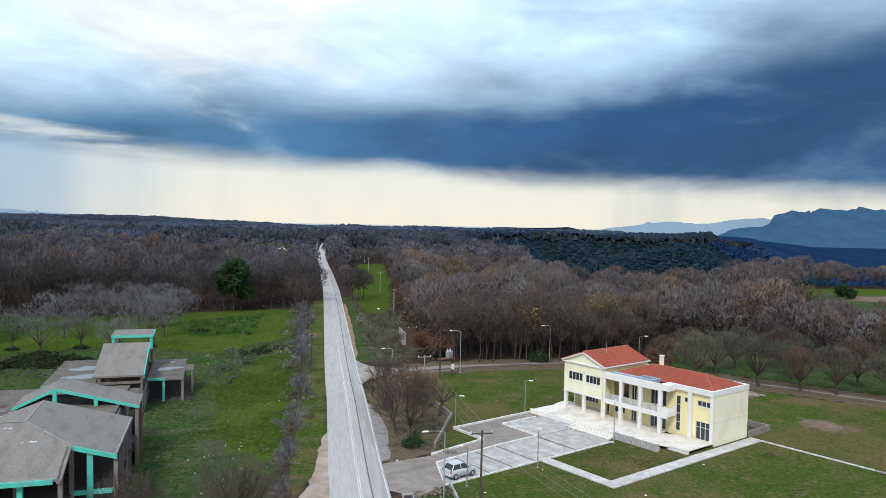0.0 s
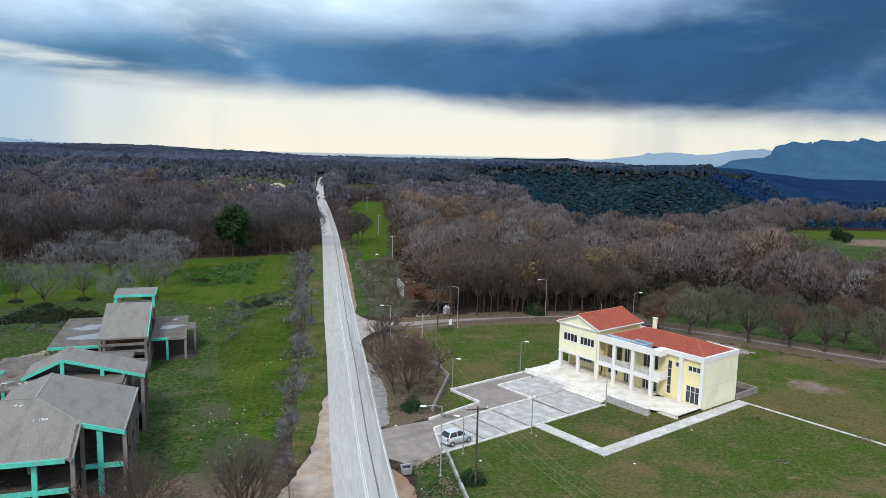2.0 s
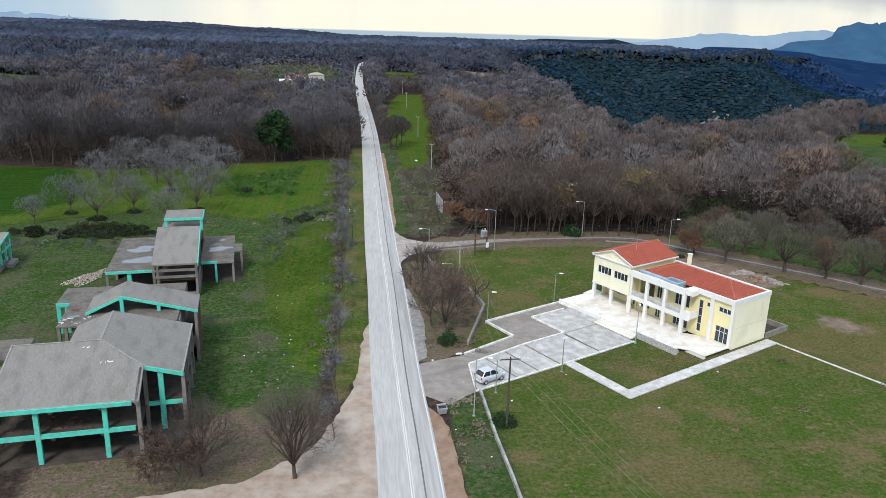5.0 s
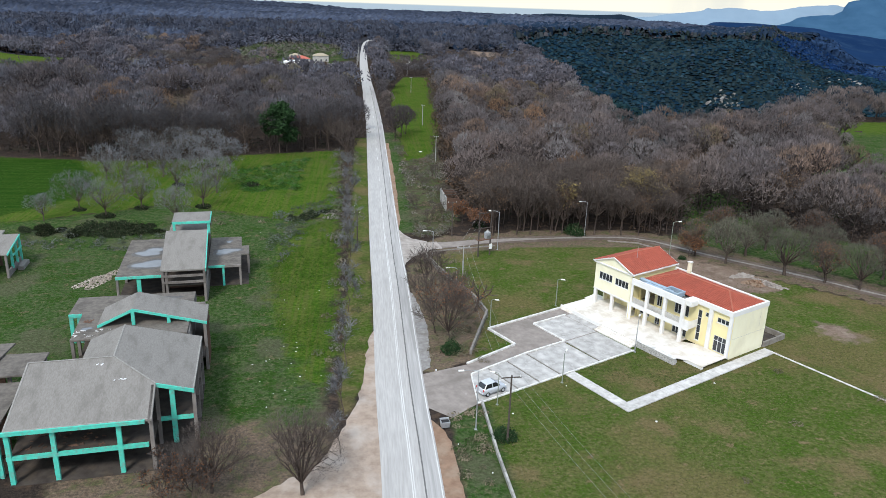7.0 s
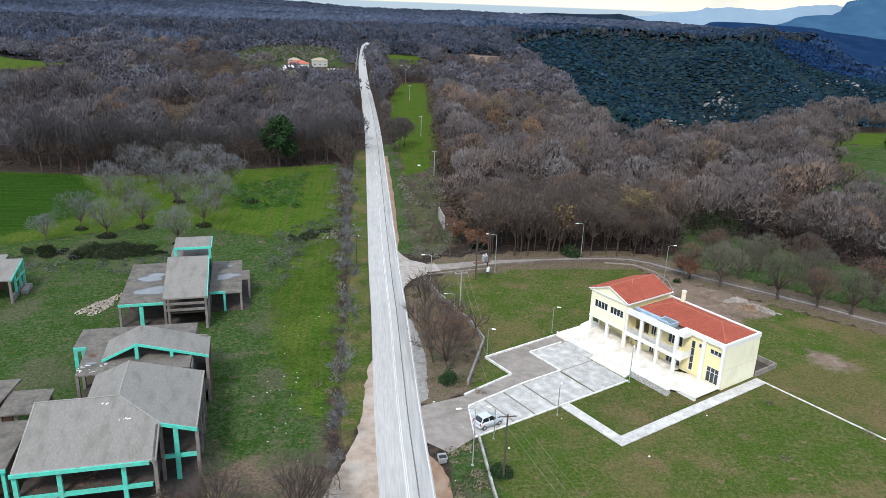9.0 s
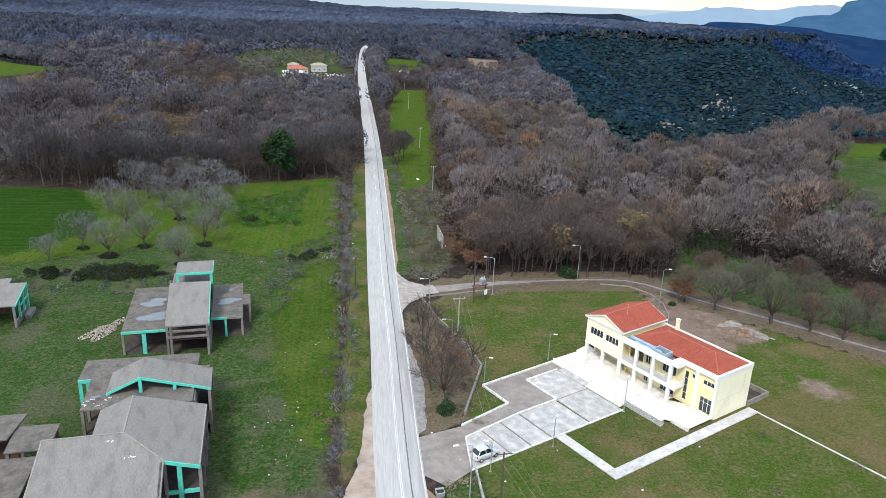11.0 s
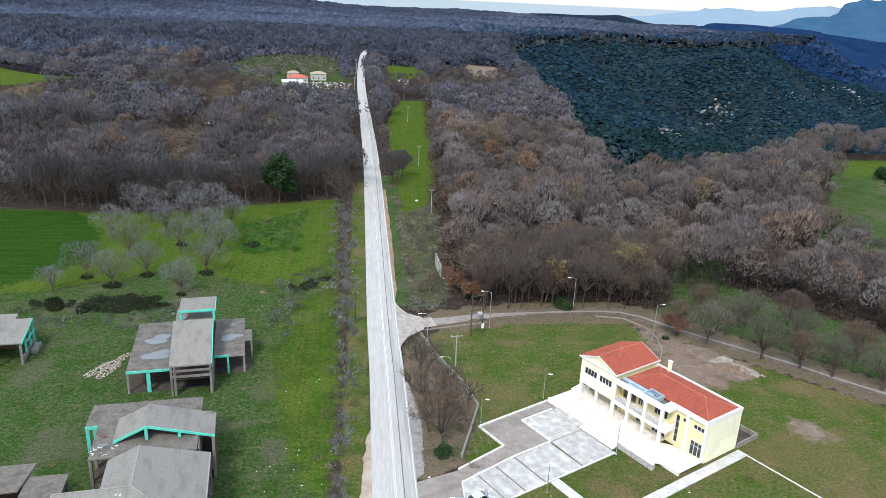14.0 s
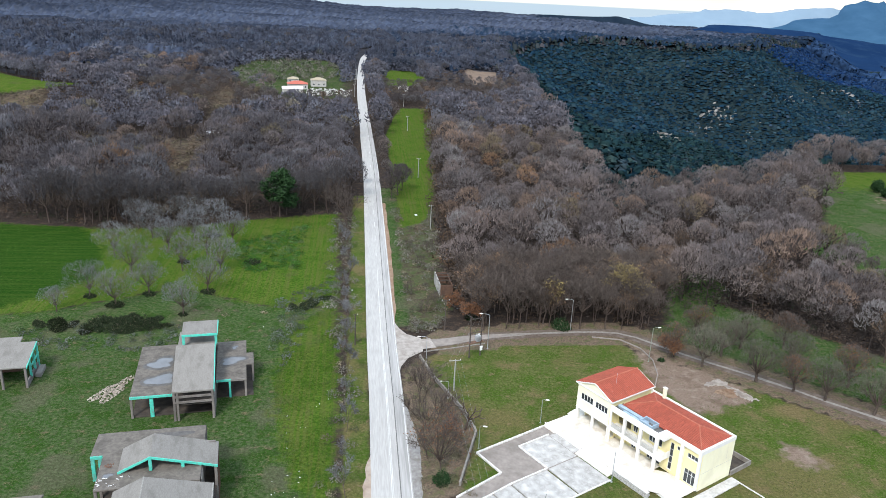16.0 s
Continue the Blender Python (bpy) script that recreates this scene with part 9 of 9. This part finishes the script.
for y in (-2.0, 0.4, 2.6):
    part("roof_beam", boxes((-1.7, 1.67, y - 0.09, y + 0.09, 3.205, 3.38)), "pole_wood", rn)


# ---- far houses along the road ----
def far_house(x, y, w, d, h, rise, turn, roof, label):
    root = thing("far_house", Matrix.Translation((x, y, gz(x, y))) @ Matrix.Rotation(radians(turn), 4, "Z"), label, "house", "far houses")
    part("wall", boxes((-w / 2, w / 2, -d / 2, d / 2, -0.3, h)), "far_wall", root)
    bm = bmesh.new()
    o = 0.5
    lo = [bm.verts.new(p) for p in ((-w / 2 - o, -d / 2 - o, h), (w / 2 + o, -d / 2 - o, h), (w / 2 + o, d / 2 + o, h), (-w / 2 - o, d / 2 + o, h))]
    t = [bm.verts.new((-w / 2 + d / 2, 0, h + rise)), bm.verts.new((w / 2 - d / 2, 0, h + rise))]
    for f in ((lo[0], lo[1], t[1], t[0]), (lo[2], lo[3], t[0], t[1]), (lo[1], lo[2], t[1]), (lo[3], lo[0], t[0]), (lo[3], lo[2], lo[1], lo[0])):
        bm.faces.new(f)
    part("roof", bm, roof, root)
    n = max(2, int(w / 3))
    for k in range(n):
        c = -w / 2 + w * (k + 0.5) / n
        wn = part("window", boxes((c - 0.6, c + 0.6, -d / 2 - 0.03, -d / 2 - 0.004, 1.0, 2.3)), "alu", root)
        part("pane", boxes((c - 0.5, c + 0.5, -d / 2 - 0.05, -d / 2 - 0.034, 1.1, 2.2)), "glass", wn)
    return root


far_house(-50, 556, 14, 9, 3.6, 2.0, 10, "red_far", "white house with a red hipped roof beside the road")
far_house(-36, 574, 11, 8, 4.6, 1.8, 8, "yel_far", "white house with a yellowish hipped roof")
far_house(-56, 590, 8, 7, 3.0, 1.6, 0, "yel_far", "small pale house behind trees")
far_house(27, 560, 7, 5, 3.0, 1.4, 4, "far_wall", "small grey shed in the green clearing")
shed = thing("white_shed", Matrix.Translation((-52, 536, gz(-52, 536))) @ Matrix.Rotation(radians(8), 4, "Z"), "long low shed with a white curved roof", "shed")
part("wall", boxes((-7, 7, -3, 3, -0.2, 2.4)), "far_wall", shed)
bm = bmesh.new()
for k in range(8):
    a0_, a1_ = math.pi * k / 8, math.pi * (k + 1) / 8
    hull(bm, [(-7.2, 3.2 * math.cos(a0_), 2.4), (7.2, 3.2 * math.cos(a0_), 2.4), (7.2, 3.2 * math.cos(a1_), 2.4), (-7.2, 3.2 * math.cos(a1_), 2.4),
              (-7.2, 3.2 * math.cos(a0_), 2.41 + 1.5 * math.sin(a0_)), (7.2, 3.2 * math.cos(a0_), 2.41 + 1.5 * math.sin(a0_)), (7.2, 3.2 * math.cos(a1_), 2.41 + 1.5 * math.sin(a1_)), (-7.2, 3.2 * math.cos(a1_), 2.41 + 1.5 * math.sin(a1_))])
part("roof", bm, "litter_white", shed)
rg = random.Random(77)
bm = bmesh.new()
for k in range(150):
    x, y = rg.uniform(-42, -11), rg.uniform(520, 556)
    w, d, h = rg.uniform(0.3, 1.0), rg.uniform(0.3, 0.7), rg.uniform(0.3, 1.1)
    box(bm, x - w, x + w, y - d, y + d, gz(x, y) - 0.1, gz(x, y) + h)
solid("stone_blocks", bm, "stone_pale", "yard of pale stone blocks and stacked slabs beside the houses", "stone blocks", kind="stuff")
for k in range(5):
    utility_pole(-7.5 - rg.uniform(0, 1.5), 520 + 34 * k, 8.5, 1.2, 0, "pole_conc", "pale pole beside the far road")
far_house(-82, 408, 9, 5, 2.4, 1.0, 28, "litter_white", "low shed with a pale roof in the wood")


# ---- rocks in the gorge ----
def crag(cx, cy, rx, ry, n, seed, size, label):
    rg = random.Random(seed)
    bm = bmesh.new()
    for _ in range(n):
        x, y = cx + rg.gauss(0, rx), cy + rg.gauss(0, ry)
        z = gz(x, y)
        s = size * rg.uniform(0.4, 1.4)
        pts = [Vector((x + s * rg.uniform(-1, 1), y + s * rg.uniform(-0.5, 0.5), z + s * rg.uniform(-0.3, 1.0))) for _ in range(6)]
        try:
            r = bmesh.ops.convex_hull(bm, input=[bm.verts.new(p) for p in pts])
        except RuntimeError:
            pass
    loose = [v for v in bm.verts if not v.link_faces]
    bmesh.ops.delete(bm, geom=loose, context="VERTS")
    return solid("limestone_crag", bm, "rock", label, "rocks", kind="stuff")


crag(548, 1111, 11, 9, 40, 3, 4.5, "pale limestone cliff above the valley floor")
crag(528, 1086, 20, 8, 46, 12, 2.2, "grey scree and boulders on the valley floor")
crag(376, 891, 5, 9, 30, 4, 3.4, "broken limestone outcrop in the gorge")
for _x, _y, _n in ((682, 1172, 9), (708, 1199, 9), (740, 1232, 12), (772, 1266, 12), (835, 1338, 9), (873, 1360, 8), (895, 1362, 8)):
    crag(_x, _y, 13, 9, _n, _x, 2.6, "pale limestone ledge along a road cut")
crag(918, 1344, 4, 12, 14, 5, 4.4, "pale limestone crag on the slope")
crag(905, 1296, 5, 8, 10, 6, 3.4, "small limestone outcrop above the valley")
crag(877, 1266, 6, 6, 8, 7, 2.6, "small limestone outcrop above the valley")
crag(573, 1052, 5, 7, 12, 8, 2.2, "pale bend of a footpath in the scrub")
crag(598, 1076, 4, 4, 7, 9, 2.0, "pale bend of a footpath in the scrub")

# ---- litter and stones ----
for k, (x, y, s) in enumerate(((5.3, 89.0, 0.35), (7.6, 95.5, 0.2), (6.2, 71.5, 0.2), (13.9, 236.2, 1.3), (-12.6, 88.0, 0.25), (-17.5, 92.5, 0.22), (-19.2, 91.5, 0.2), (-14.2, 84.4, 0.18), (-13.9, 98.0, 0.18), (9.2, 66.0, 0.22), (30.6, 75.0, 0.35),
                                (42.0, 83.8, 0.3), (-6.5, 171, 0.4), (21.9, 84.0, 0.2), (13.6, 77.6, 0.3), (-25.5, 150, 0.2), (-16.0, 80.5, 0.2), (8.5, 82.5, 0.15))):
    bm = bmesh.new()
    bmesh.ops.create_icosphere(bm, subdivisions=1, radius=s * 0.5)
    for v in bm.verts:
        v.co.z = max(v.co.z * 0.45, -0.05)
        v.co *= 1 + 0.25 * noise.noise(v.co * 3 + Vector((k, 0, 0)))
    o = solid("white_stone", bm, "litter_white", "small whitish stone or scrap lying in the grass", "stone", group="scattered stones")
    o.location = (x, y, gz(x, y) + 0.03)


_l = random.Random(19)
for k in range(26):
    x, y, d = _l.uniform(-18, -9.5), _l.uniform(76, 128), _l.uniform(0.10, 0.22)
    bm = bmesh.new()
    bmesh.ops.create_icosphere(bm, subdivisions=1, radius=d * 0.5)
    for v in bm.verts:
        v.co.z = max(v.co.z * 0.4, -0.04)
        v.co *= 1 + 0.3 * noise.noise(v.co * 9 + Vector((k, 3, 0)))
    o = solid("white_litter", bm, "litter_white", "small scrap of white litter in the field", "litter", group="field litter")
    o.location = (x, y, gz(x, y) + 0.03)


# ---- rough grass ----
def tufts(name, polys, keep_out, n, seed, h, colours, label, width=0.05):
    rg = np.random.RandomState(seed)
    pts = []
    for poly, share in polys:
        a = np.array(poly)
        p = rg.uniform(a.min(0), a.max(0), (int(n * share * 4), 2))
        p = p[inside(p[:, 0], p[:, 1], poly) & (p[:, 1] > 55) & (p[:, 1] < 240)]
        p = in_view(p, 10)
        pts.append(p[: int(n * share)])
    p = np.concatenate(pts)
    for q in keep_out:
        p = p[~inside(p[:, 0], p[:, 1], q)]
    big = np.array([noise.noise(Vector((x * 0.12, y * 0.12, 0.3))) for x, y in p])
    p = p[big + rg.uniform(-0.3, 0.3, len(p)) > -0.05]
    m = len(p)
    z = ground_z(p[:, 0], p[:, 1])
    c = np.stack([p[:, 0], p[:, 1], z], -1)
    V, C = [], []
    cols = np.array(colours)[rg.randint(0, len(colours), m)] * rg.uniform(0.7, 1.25, (m, 1))
    for k in range(3):
        a = rg.uniform(0, math.tau, m)
        d = np.stack([np.cos(a), np.sin(a), 0 * a], -1) * width * rg.uniform(0.6, 2.2, (m, 1))
        lean = np.stack([rg.normal(0, 0.5, m), rg.normal(0, 0.5, m), rg.uniform(0.5, 1.3, m)], -1) * h
        o = c + np.stack([rg.normal(0, 0.15, m), rg.normal(0, 0.15, m), 0 * a], -1)
        V.append(np.stack([o - d, o + d, o + lean], 1).reshape(-1, 3))
        C.append(np.repeat(cols, 3, 0))
    V, C = np.concatenate(V), np.concatenate(C)
    me = tri_mesh(name, V, np.arange(len(V)).reshape(-1, 3), ["maquis"], None, C)
    return tagged(new(name, me), label, "grass", kind="stuff")


_paved = [[site_xy(*q) for q in ((8, -43.5), (20, -42), (18.2, -32.3), (19.4, -22.7), (25.8, -23), (27.2, 14), (-0.6, 14), (-2.6, 8), (-2.6, -23), (8.5, -23), (8.0, -38))], [left_xy(*q) for q in ((-34, -6), (1, -6), (6.5, 45), (6.5, 62), (-15, 62), (-17, 27), (-34, 15))]]
_court = [site_xy(*q) for q in ((-0.5, -21), (8.8, -21), (8.8, -8.2), (3, -8.2), (3, -5.9), (-0.5, -5.9))]
tufts("grass_tufts", [(LAWN, 0.55), (LEFT_GRASS, 0.35), (GAP_GREEN, 0.1)], _paved, 42000, 1, 0.075, [(0.075, 0.11, 0.03), (0.05, 0.085, 0.022), (0.13, 0.115, 0.06), (0.15, 0.12, 0.07)], "uneven tufts of winter grass on the lawns")
tufts("field_grass", [(FIELD_NEAR, 0.4), (FIELD_FAR, 0.5), (STRIP_GREEN, 0.1)], _paved, 26000, 2, 0.08, [(0.05, 0.11, 0.014), (0.065, 0.13, 0.02), (0.04, 0.09, 0.015), (0.09, 0.12, 0.04)], "fresh green blades of the field")
tufts("court_grass", [(_court, 1.0)], [], 1500, 3, 0.07, [(0.075, 0.11, 0.03), (0.05, 0.085, 0.022), (0.12, 0.115, 0.06)], "short grass in the square before the terrace")
